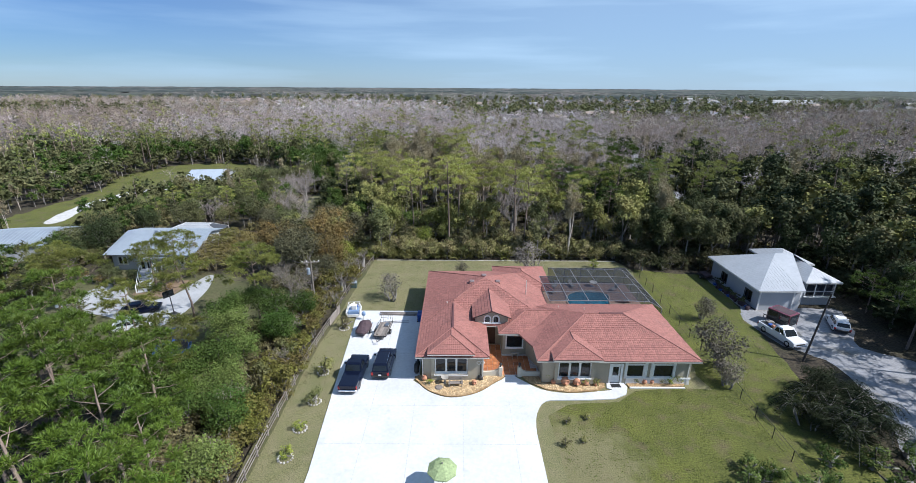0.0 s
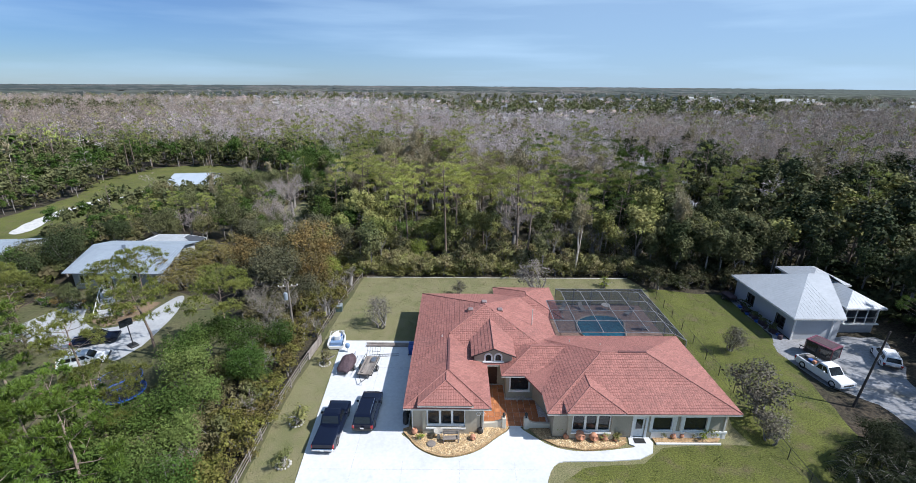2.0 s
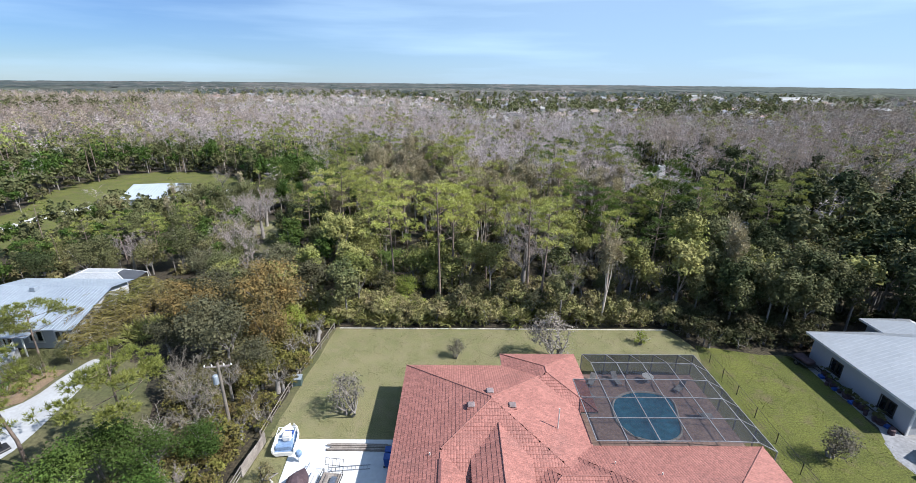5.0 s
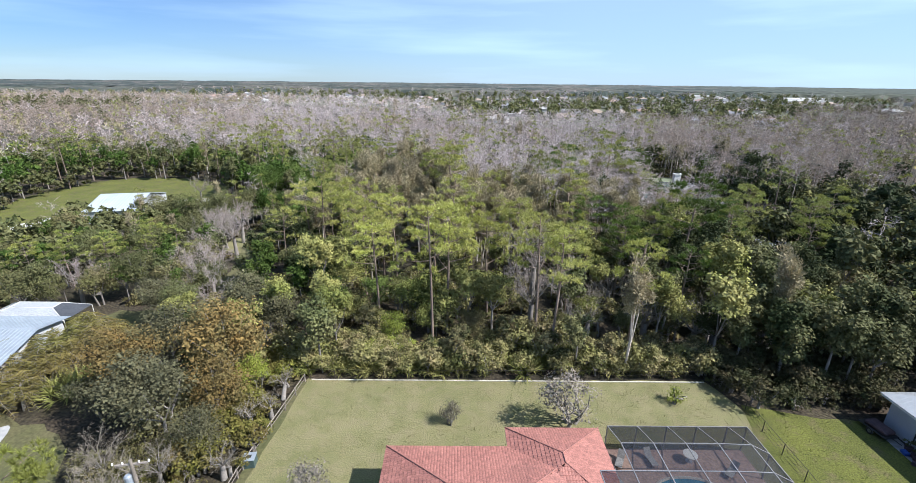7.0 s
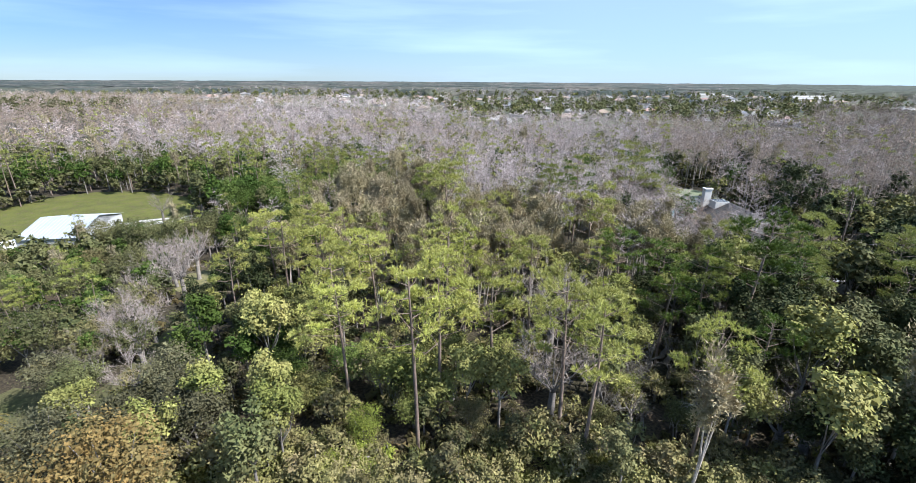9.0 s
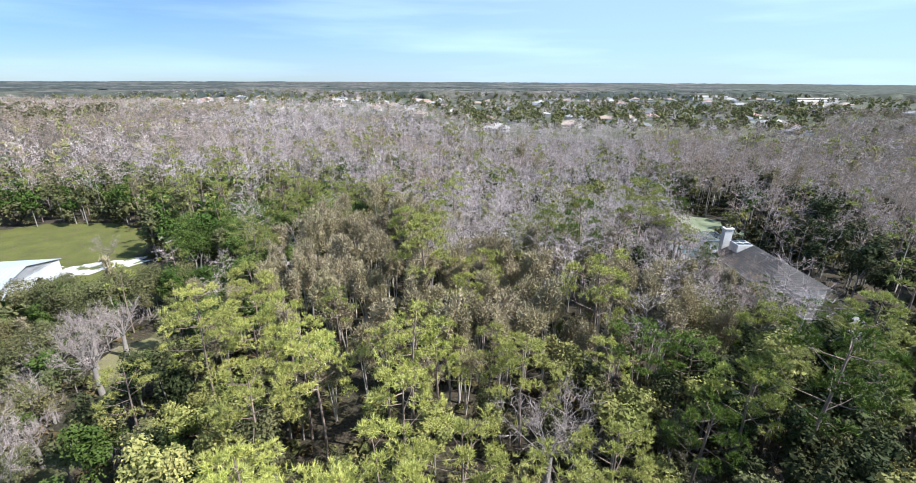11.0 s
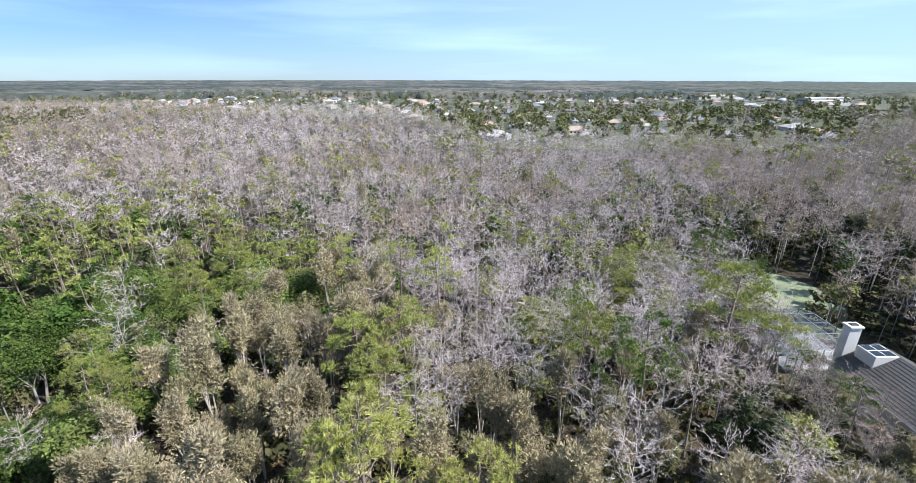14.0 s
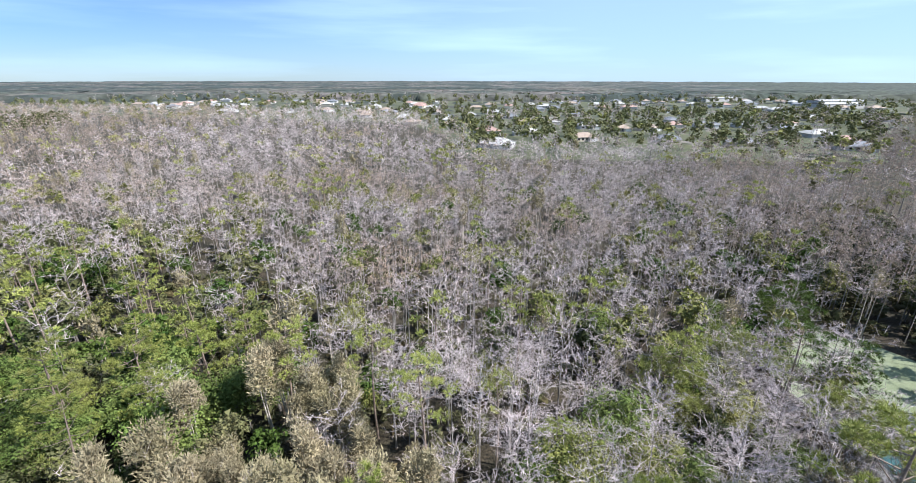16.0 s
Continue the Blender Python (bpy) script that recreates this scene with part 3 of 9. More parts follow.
def hip(name, x0, y0, x1, y1, eave, pitch, parent, depth=0.18, label="", ends="abce", low=0.0, course=0.31, single=False):
    """One hipped roof: courses of tile on four slopes, closed below by a soffit."""
    w, d = x1 - x0, y1 - y0
    h = min(w, d) / 2
    if w >= d:
        r0, r1 = (x0 + h, (y0 + y1) / 2), (x1 - h, (y0 + y1) / 2)
    else:
        r0, r1 = ((x0 + x1) / 2, y0 + h), ((x0 + x1) / 2, y1 - h)
    top = eave + h * pitch
    a, b, c, e = (x0, y0), (x1, y0), (x1, y1), (x0, y1)
    if w >= d:
        slopes = [(a, b, r1, r0, TILE_Y), (b, c, r1, r1, TILE_X), (c, e, r0, r1, TILE_Y), (e, a, r0, r0, TILE_X)]
    else:
        slopes = [(a, b, r0, r0, TILE_Y), (b, c, r1, r0, TILE_X), (c, e, r1, r1, TILE_Y), (e, a, r0, r1, TILE_X)]
    section = part(name, Shape().add([(x0, y0, eave - 0.06), (x1, y0, eave - 0.06), (x1, y1, eave - 0.06), (x0, y1, eave - 0.06),
                                      (x0, y0, eave - depth), (x1, y0, eave - depth), (x1, y1, eave - depth), (x0, y1, eave - depth)],
                                     [(7, 6, 5, 4), (0, 1, 5, 4)[::-1], (1, 2, 6, 5)[::-1], (2, 3, 7, 6)[::-1], (3, 0, 4, 7)[::-1]]), GUTTER, parent, "cream fascia and soffit")
    for p, q, r, s, m in slopes:
        first = len(loose_tiles)
        slope = tiled(Vector((*p, eave)), Vector((*q, eave)), Vector((*r, top)), Vector((*s, top)), course, singles=m if single and p[1] + q[1] < 88 else None)
        tagged(part("tile_slope", slope, m, section), "rows of pink clay barrel tiles", kind="stuff")
        for me, at, _ in loose_tiles[first:]:
            o = new("roof_tile", me)
            o.parent, o.matrix_local = section, at
    caps = Shape()
    hips = {"a": (a, r0), "b": (b, r0 if w < d else r1), "c": (c, r1), "e": (e, r1 if w < d else r0)}
    for key in ends:
        p, r = hips[key]
        foot = Vector((*p, eave + 0.05)).lerp(Vector((*r, top + 0.05)), low if key == "a" else 0.0)
        caps.tube([foot, (*r, top + 0.03)], 0.05, 6)
    caps.tube([(*r0, top + 0.03), (*r1, top + 0.03)], 0.05, 6)
    part("ridge_cap", caps, RIDGE, section)
    return section


def wall_run(parent, p, q, height, openings=(), thick=0.2, material=STUCCO, base=0.0, name="wall"):
    """A wall from p to q (outside to its right hand) with openings (start, end, sill, head) along it; the openings go through."""
    p, q = Vector((*p, 0)), Vector((*q, 0))
    d = (q - p).normalized()
    n = Vector((d.y, -d.x, 0))
    p, q = p + d * 0.003, q - d * 0.003
    L = (q - p).length
    us = sorted({0.0, L, *(u for o in openings for u in o[:2])})
    zs = sorted({base, height, *(z for o in openings for z in o[2:] if base < z < height)})
    solid = {(i, j): not any(o[0] <= (us[i] + us[i + 1]) / 2 <= o[1] and o[2] <= (zs[j] + zs[j + 1]) / 2 <= o[3] for o in openings)
             for i in range(len(us) - 1) for j in range(len(zs) - 1)}
    s, seen = Shape(), {}

    def vert(i, j, back):
        if (i, j, back) not in seen:
            v = p + d * us[i] - n * (thick if back else 0)
            seen[i, j, back] = len(s.v)
            s.v.append((v.x, v.y, zs[j]))
        return seen[i, j, back]

    for (i, j), full in solid.items():
        if not full:
            continue
        c = [(i, j), (i + 1, j), (i + 1, j + 1), (i, j + 1)]
        s.f.append(tuple(vert(*k, 0) for k in c))
        s.f.append(tuple(vert(*k, 1) for k in reversed(c)))
        for k, (e, f, nb) in enumerate(((c[0], c[1], (i, j - 1)), (c[1], c[2], (i + 1, j)), (c[2], c[3], (i, j + 1)), (c[3], c[0], (i - 1, j)))):
            if not solid.get(nb, False):
                s.f.append((vert(*f, 0), vert(*e, 0), vert(*e, 1), vert(*f, 1)))
    return part(name, s, material, parent)


def window(parent, p, q, u0, u1, z0, z1, bars=0, thick=0.2, frame_w=0.14, name="window", casing=TRIM, sill=True):
    """A window in the wall p-q: casing proud of the wall, mullions, panes set back, and a sill."""
    p, q = Vector((*p, 0)), Vector((*q, 0))
    d = (q - p).normalized()
    n = Vector((d.y, -d.x, 0))
    turn = math.degrees(math.atan2(d.y, d.x))
    w, h = u1 - u0, z1 - z0
    o = p + d * u0
    fr = Shape()
    f = frame_w
    rings = [[(-f, z0 - f), (w + f, z0 - f), (w + f, z1 + f), (-f, z1 + f)], [(0, z0), (w, z0), (w, z1), (0, z1)]]
    fr.add([(x, y, z) for y in (-0.06, 0.1) for ring in rings for x, z in ring],
           [q for i in range(4) for j in [(i + 1) % 4] for q in ((i, j, 4 + j, 4 + i), (8 + j, 8 + i, 12 + i, 12 + j), (j, i, 8 + i, 8 + j), (4 + i, 4 + j, 12 + j, 12 + i))])
    ob = part(name, fr, casing, parent)
    ob.matrix_world = pose(o.x, o.y, 0, 0, 0, turn)
    for k in range(bars):
        x = w * (k + 1) / (bars + 1)
        part("mullion", Shape().box(x - 0.1, -0.055, z0 + .002, x + 0.1, 0.1, z1 - .002), casing, ob)
    for k in range(bars + 1):
        a, b = w * k / (bars + 1) + (0.1 if k else 0), w * (k + 1) / (bars + 1) - (0.1 if k < bars else 0)
        part("pane", Shape().box(a, 0.06, z0, b, 0.075, z1), GLASS, ob)
    if sill:
        part("sill", Shape().box(-f - 0.05, -0.14, z0 - f - 0.08, w + f + 0.05, 0.05, z0 - f - 0.003), casing, ob)
    return ob


home = thing("house", "single-storey beige stucco house with pink clay tile hip roofs", "house")
EAVE, PITCH = 3.3, 0.33
hip("roof", -4.4, 46.0, 11.6, 62.2, EAVE, PITCH, home, ends="ace", low=0.49)
hip("roof", -4.39, 39.5, 3.4, 53.5, EAVE - 0.01, PITCH, home, ends="ab")
hip("roof", 5.3, 55.5, 13.2, 64.3, EAVE - 0.015, PITCH, home, ends="bce")
hip("roof", 8.2, 38.9, 25.2, 51.6, EAVE + 0.01, PITCH, home, ends="abc")
hip("roof", 4.7, 44.2, 17.0, 51.2, EAVE - 0.02, PITCH, home, ends="a")
hip("roof", -3.1, 39.35, 1.8, 45.5, 3.72, 0.34, home, 0.16, ends="ab", single=True)
hip("roof", 9.8, 38.45, 14.9, 46.0, 3.72, 0.34, home, 0.16, ends="ab", single=True)
# chamfered eave over the courtyard corner
ch = Shape().add([(7.0, 44.2, EAVE), (8.2, 41.6, EAVE), (10.5, 45.5, EAVE + 0.78), (7.0, 44.2, EAVE - .17), (8.2, 41.6, EAVE - .17), (10.5, 45.5, EAVE - .17)],
                 [(0, 1, 2), (3, 4, 1, 0), (5, 4, 3)])
part("tile_slope", ch, TILE_X, home)

WALLS = [((-3.7, 61.5), (-3.7, 40.2)), ((-3.7, 40.2), (2.8, 40.2)), ((2.8, 40.2), (2.8, 47.2)), ((2.8, 47.2), (5.3, 47.2)), ((5.3, 47.2), (5.3, 45.0)),
         ((5.3, 45.0), (8.0, 45.0)), ((8.0, 45.0), (9.0, 42.6)), ((9.0, 42.6), (9.0, 39.7)), ((9.0, 39.7), (24.6, 39.7)), ((24.6, 39.7), (24.6, 50.9)),
         ((24.6, 50.9), (10.9, 50.9)), ((10.9, 50.9), (10.9, 60.2)), ((10.9, 60.2), (12.5, 60.2)), ((12.5, 60.2), (12.5, 63.6)), ((12.5, 63.6), (6, 63.6)),
         ((6, 63.6), (6, 61.5)), ((6, 61.5), (-3.7, 61.5))]
OPEN = {0: [(8.0, 9.6, 1.0, 2.3), (14.0, 15.0, 0.0, 2.3)], 1: [(1.45, 4.7, 1.1, 2.75)], 3: [(0.7, 1.8, 0, 2.5)], 5: [(0.45, 2.25, 1.1, 2.55)],
        8: [(1.75, 5.0, 0.95, 2.6), (7.25, 8.25, 0.1, 2.3), (8.85, 10.6, 1.0, 2.35), (11.75, 13.7, 1.0, 2.35)], 10: [(3.0, 7.5, 0.1, 2.4)]}
for i, (p, q) in enumerate(WALLS):
    wall_run(home, p, q, 3.14, OPEN.get(i, ()))
    for k, (u0, u1, z0, z1) in enumerate(OPEN.get(i, ())):
        if z0 < 0.2 and u1 - u0 < 2:
            continue
        window(home, p, q, u0, u1, z0, z1, bars=2 if u1 - u0 > 3 else 0)
# front bays: shallow projecting stucco surrounds with a white sill band
for x0, x1, y in ((-2.75, 1.45, 39.95), (10.25, 14.45, 39.45)):
    s = Shape()
    s.box(x0, y, 0, x0 + 0.35, y + 0.25, 3.55).box(x1 - 0.35, y, 0, x1, y + 0.25, 3.55)
    s.box(x0 + 0.35, y, 0, x1 - 0.35, y + 0.25, 0.78).box(x0 + 0.35, y, 2.95, x1 - 0.35, y + 0.25, 3.55)
    part("bay", s, STUCCO, home)
    part("sill_band", Shape().box(x0 + 0.3, y - 0.08, 0.70, x1 - 0.3, y - 0.002, 0.86, 0.02), TRIM, home)
part("sill_band", Shape().box(17.9, 39.58, 0.66, 24.7, 39.695, 0.84, 0.02), TRIM, home)
part("plinth", Shape().box(17.9, 39.64, 0, 24.65, 39.697, 0.66), STUCCO_WHITE, home)
for x in (17.65, 19.75, 20.35, 22.7):
    part("pilaster", Shape().box(x, 39.6, 0.845, x + 0.26, 39.698, 2.6), TRIM, home)
for x in (2.68, 24.3, -3.72):
    part("downpipe", Shape().box(x, 40.06 if x < 20 else 39.6, 0.1, x + 0.1, 40.18 if x < 20 else 39.68, 3.1), GUTTER, home)
# doors
door = part("door", Shape().box(16.27, 39.78, 0.1, 17.23, 39.84, 2.28, 0.01), TRIM, home, "white side entrance door")
part("door_glass", Shape().box(16.45, 39.765, 1.0, 17.05, 39.779, 2.05), GLASS, door)
part("door_casing", Shape().box(16.05, 39.62, 0.1, 16.25, 39.698, 2.5).box(17.25, 39.62, 0.1, 17.45, 39.698, 2.5).box(16.25, 39.62, 2.32, 17.25, 39.698, 2.5), TRIM, door)
part("handle", Shape().tube([(17.12, 39.70, 1.05), (17.12, 39.70, 1.2)], 0.02, 6), CHROME, door)
door = part("door", Shape().box(3.5, 47.28, 0.12, 4.6, 47.34, 2.5, 0.01), surface("dark_door", (0.05, 0.025, 0.015), (0.07, 0.03, 0.02), rough=0.4), home, "dark wooden front door")
part("handle", Shape().tube([(4.48, 47.22, 1.05), (4.48, 47.22, 1.25)], 0.02, 6), CHROME, door)
# entrance gable with two arched windows
gx0, gx1, gy, gz, ga = 2.1, 5.95, 46.2, 4.42, 5.2
g1 = Shape()
g1.add([(gx0, gy, 3.1), (gx1, gy, 3.1), (gx1, gy, gz), (4.02, gy, ga), (gx0, gy, gz), (gx0, gy + .25, 3.1), (gx1, gy + .25, 3.1), (gx1, gy + .25, gz), (4.02, gy + .25, ga), (gx0, gy + .25, gz)],
       [(0, 1, 2, 3, 4), (9, 8, 7, 6, 5), (1, 0, 5, 6), (0, 4, 9, 5), (2, 1, 6, 7)])
gable = part("gable", g1, STUCCO, home, "beige entrance gable")


def arched(cx, w, z0, z1, y, d):
    """A round-headed panel, d deep towards the front."""
    pts = [(cx - w, z0), (cx + w, z0)] + [(cx + w * math.cos(a), z1 + w * math.sin(a)) for a in np.linspace(0, math.pi, 9)]
    n = len(pts)
    return Shape().add([(x, y, z) for x, z in pts] + [(x, y - d, z) for x, z in pts],
                       [tuple(range(n - 1, -1, -1)), tuple(range(n, 2 * n))] + [((i + 1) % n, i, n + i, n + (i + 1) % n)[::-1] for i in range(n)])


for cx in (3.52, 4.52):
    win = part("window", arched(cx, 0.43, 3.62, 4.16, gy - 0.002, 0.05), TRIM, gable, "white arched window surround")
    part("pane", arched(cx, 0.28, 3.72, 4.14, gy - 0.056, 0.01), GLASS, win)
part("sill", Shape().box(2.95, gy - 0.12, 3.50, 5.1, gy - 0.003, 3.61), TRIM, gable)
hood = tiled(Vector((1.78, 52.2, gz - .05)), Vector((1.78, 45.9, gz - .05)), Vector((4.02, 45.9, gz + .85)), Vector((4.02, 52.2, gz + .85)), 0.38)
east_side = tiled(Vector((6.26, 45.9, gz - .05)), Vector((6.26, 52.2, gz - .05)), Vector((4.02, 52.2, gz + .85)), Vector((4.02, 45.9, gz + .85)), 0.38)
hood.add(east_side.v, east_side.f)
e0, e1 = gz - 0.07, gz + 0.85
hood.add([(1.78, 45.9, e0), (4.02, 45.9, e1), (6.26, 45.9, e0), (6.26, 45.9, e0 - .12), (4.02, 45.9, e1 - .13), (1.78, 45.9, e0 - .12)], [(5, 4, 1, 0), (4, 3, 2, 1)])
hood.add([(1.78, 45.9, e0 - .12), (4.02, 45.9, e1 - .13), (6.26, 45.9, e0 - .12), (6.26, 52.2, e0 - .12), (4.02, 52.2, e1 - .13), (1.78, 52.2, e0 - .12)], [(0, 1, 4, 5), (1, 2, 3, 4)])
tagged(part("tile_slope", hood, TILE_X, gable), "rows of pink clay barrel tiles", kind="stuff")
part("ridge_cap", Shape().tube([(4.02, 45.85, e1 + .03), (4.02, 52.0, e1 + .03)], 0.065, 6), RIDGE, gable)
part("gable_trim", Shape().tube([(1.78, 45.87, e0 - .03), (4.02, 45.87, e1 - .03), (6.26, 45.87, e0 - .03)], 0.05, 4), BRONZE, gable)
part("gable_cheek", Shape().box(gx0, gy + 0.26, 3.2, gx0 + 0.2, 50.2, gz - .12), STUCCO, gable)
part("gable_cheek", Shape().box(gx1 - 0.2, gy + 0.26, 3.2, gx1, 50.2, gz - .12), STUCCO, gable)
# roof furniture: two attic vents, pipes, ridge vent
VENT = surface("weathered_vent", (0.20, 0.15, 0.145), (0.27, 0.22, 0.22), rough=0.6)
for x, y in ((1.9, 53.7), (5.3, 53.7), (3.55, 55.2)):
    z = 3.3 + 0.33 * min(x + 4.4, 11.6 - x, 62.2 - y, y - 46.0)
    v = part("roof_vent", Shape().box(x - 0.36, y - 0.36, z - 0.15, x + 0.36, y + 0.36, z + 0.1, 0.03), RIDGE, home, "weathered attic vent")
    part("vent_hood", Shape().box(x - 0.3, y - 0.3, z + 0.1, x + 0.3, y + 0.3, z + 0.26, 0.09), VENT, v)
part("ridge_vent", Shape().box(-0.62, 43.4, 4.55, -0.38, 49.0, 4.66, 0.03), surface("dark_vent_strip", (0.12, 0.05, 0.05), (0.16, 0.07, 0.06)), home, "dark ridge vent")
for x, y in ((-1.3, 49.6), (8.9, 52.5), (12.4, 49.0), (15.2, 47.6)):
    z = 3.3 + 0.33 * min(x + 4.4, 25 - x, abs(51.6 - y) if x > 9 else 8)
    part("vent_pipe", Shape().tube([(x, y, 3.3), (x, y, max(z, 4.0) + 0.25)], 0.05, 8), GUTTER, home)
part("ridge_vent", Shape().box(16.2, 45.1, 5.40, 19.0, 45.4, 5.50, 0.03), surface("dark_ridge_vent", (0.12, 0.05, 0.05), (0.16, 0.07, 0.06)), home, "dark ridge vent")

# courtyard: terracotta floor and low curved walls with lantern posts
structure("courtyard_slab", Shape().prism([(2.82, 41.0), (8.98, 41.0), (8.98, 42.6), (7.98, 44.98), (5.28, 44.98), (5.28, 47.18), (2.82, 47.18)], 0.0, 0.11), GROOVE,
          "mortar bed of the courtyard paving", "floor")


def low_wall(xs, post_x, curve):
    w = thing("courtyard_wall", "low beige courtyard wall sweeping up to a post", "wall", (0, 0, 0), group="courtyard walls")
    n = 14
    s = Shape()
    for k in range(n):
        x0, x1 = xs[0] + (xs[1] - xs[0]) * k / n, xs[0] + (xs[1] - xs[0]) * (k + 1) / n
        u0 = abs(x0 - xs[0 if post_x == xs[1] else 1]) / abs(xs[1] - xs[0])
        u1 = abs(x1 - xs[0 if post_x == xs[1] else 1]) / abs(xs[1] - xs[0])
        z0, z1 = 0.62 + 0.5 * max(0, u0 - 0.55) ** 2 * 4.9, 0.62 + 0.5 * max(0, u1 - 0.55) ** 2 * 4.9
        s.add([(x0, 40.75, 0), (x1, 40.75, 0), (x1, 40.75, z1), (x0, 40.75, z0), (x0, 41.0, 0), (x1, 41.0, 0), (x1, 41.0, z1), (x0, 41.0, z0)],
              [(0, 1, 2, 3), (7, 6, 5, 4), (3, 2, 6, 7)])
    part("coping", s, CREAM, w)
    part("post", Shape().box(post_x - 0.2, 40.65, 0, post_x + 0.2, 41.1, 1.25, 0.04), CREAM, w)
    lan = part("lantern", Shape().lathe([(0.1, 1.25), (0.04, 1.3), (0.13, 1.42), (0.15, 1.62), (0.05, 1.74), (0.015, 1.8)], (post_x, 40.87, 0), 8), BLACK, w, "black post lantern")
    return w


low_wall((1.5, 4.7), 4.7, 1)
low_wall((6.75, 9.0), 6.75, 1)


# ---------------------------------------------------------------- trees
class Growth:
    """Triangles of one tree in two sets: wood and foliage."""

    def __init__(self, seed):
        self.rng = np.random.default_rng(seed)
        self.wood, self.leaf = [[], []], [[], []]

    def _put(self, store, v, f):
        k = sum(len(a) for a in store[0])
        store[0].append(np.asarray(v, float))
        store[1].append(np.asarray(f, int) + k)

    def limb(self, pts, radii, sides=5):
        s = Shape().tube(pts, radii, sides, cap=False)
        tris = []
        for q in s.f:
            tris += [(q[0], q[1], q[2]), (q[0], q[2], q[3])]
        self._put(self.wood, [tuple(p) for p in s.v], tris)

    def blades(self, store, base, way, length, width, flat=None):
        """Thin triangles from base along way."""
        n = len(base)
        way = way / np.linalg.norm(way, axis=1, keepdims=True)
        side = np.cross(way, self.rng.normal(size=(n, 3)) * (1.0 if flat is None else 0.55) + ([0, 0, 0] if flat is None else flat))
        side /= np.linalg.norm(side, axis=1, keepdims=True) + 1e-9
        w = np.reshape(width, (-1, 1)) * side / 2
        v = np.stack([base - w, base + w, base + way * np.reshape(length, (-1, 1))], 1).reshape(-1, 3)
        self._put(store, v, np.arange(3 * n).reshape(-1, 3))

    def leaves(self, centre, size, facing=None):
        """Pointed leaves or leaf sprays."""
        n = len(centre)
        nrm = self.rng.normal(size=(n, 3))
        if facing is not None:
            nrm = nrm * 0.62 + facing
        nrm /= np.linalg.norm(nrm, axis=1, keepdims=True)
        a = np.cross(nrm, self.rng.normal(size=(n, 3)))
        a /= np.linalg.norm(a, axis=1, keepdims=True)
        b = np.cross(nrm, a)
        s = size * self.rng.uniform(0.6, 1.35, (n, 1))
        a, b = a * s * 0.80, b * s * 0.52
        v = np.stack([centre - a * 0.6 - b, centre - a * 0.6 + b, centre + a], 1).reshape(-1, 3)
        self._put(self.leaf, v, np.arange(3 * n).reshape(-1, 3))

    def sets(self):
        out = []
        for store in (self.wood, self.leaf):
            out.append((np.concatenate(store[0]), np.concatenate(store[1])) if store[0] else (np.zeros((0, 3)), np.zeros((0, 3), int)))
        return out


def pine(seed, h=16.0, tufts=46, needles=22, size=0.62, spread=2.7, thick=0.24, low=0.60, limbs=12):
    """Slash pine: a bare slightly bent trunk, and rounded tufts of long needles on a few upswept limbs."""
    g = Growth(seed)
    r = g.rng
    lean = r.normal(0, 0.35, 2)
    path = [(lean[0] * u * u + 0.15 * math.sin(5 * u + seed), lean[1] * u * u, h * u) for u in (0, 0.3, 0.6, 0.85, 1.0)]
    g.limb(path, [0.17, 0.14, 0.11, 0.07, 0.03], 6)
    near = tufts > 100
    nb = limbs if near else 5
    pads = []
    for k in range(nb):
        u = low + (0.97 - low) * (k + r.uniform(0, 1)) / nb
        a = 2.4 * k + r.uniform(-0.5, 0.5)
        L = spread * (0.5 + 0.6 * (1 - u) / (1 - low)) * r.uniform(0.7, 1.15)
        p = Vector((lean[0] * u * u, lean[1] * u * u, h * u))
        q = p + Vector((math.cos(a) * L, math.sin(a) * L, L * r.uniform(0.15, 0.5)))
        g.limb([p, p.lerp(q, 0.5) + Vector((0, 0, -0.12)), q], [0.055, 0.035, 0.015], 3)
        pads.append((q, 1.0))
        if near:
            side = -1 if k % 2 else 1
            m = p.lerp(q, r.uniform(0.45, 0.7))
            e = m + Vector((math.cos(a + side * 0.9), math.sin(a + side * 0.9), r.uniform(0.1, 0.5))) * L * r.uniform(0.3, 0.5)
            g.limb([m, e], [0.025, 0.01], 3)
            pads.append((e, 0.75))
    pads.append((Vector(path[-1]), 0.9))
    # rounded, flattened pads of tufts, densest on their upper side
    at = np.array([tuple(q) for q, _ in pads])
    reach = np.array([w for _, w in pads]) * spread * (0.25 if near else 0.30) * r.uniform(0.75, 1.3, len(pads))
    pick = np.arange(tufts) % len(pads)
    d = r.normal(size=(tufts, 3))
    d /= np.linalg.norm(d, axis=1, keepdims=True)
    d[:, 2] = np.where(d[:, 2] < -0.25, -d[:, 2], d[:, 2])
    cs = at[pick] + d * (reach[pick] * r.uniform(0.5, 1.0, tufts))[:, None] * [1, 1, 0.58]
    base = np.repeat(cs, needles, 0)
    way = np.repeat(d, needles, 0) * 0.7 + r.normal(0, 0.6, (len(base), 3)) + [0, 0, 0.25]
    way /= np.linalg.norm(way, axis=1, keepdims=True)
    g.blades(g.leaf, base, way, size * r.uniform(0.7, 1.2, len(base)), size * thick, (0.5, -0.15, 0.8))
    return g.sets()


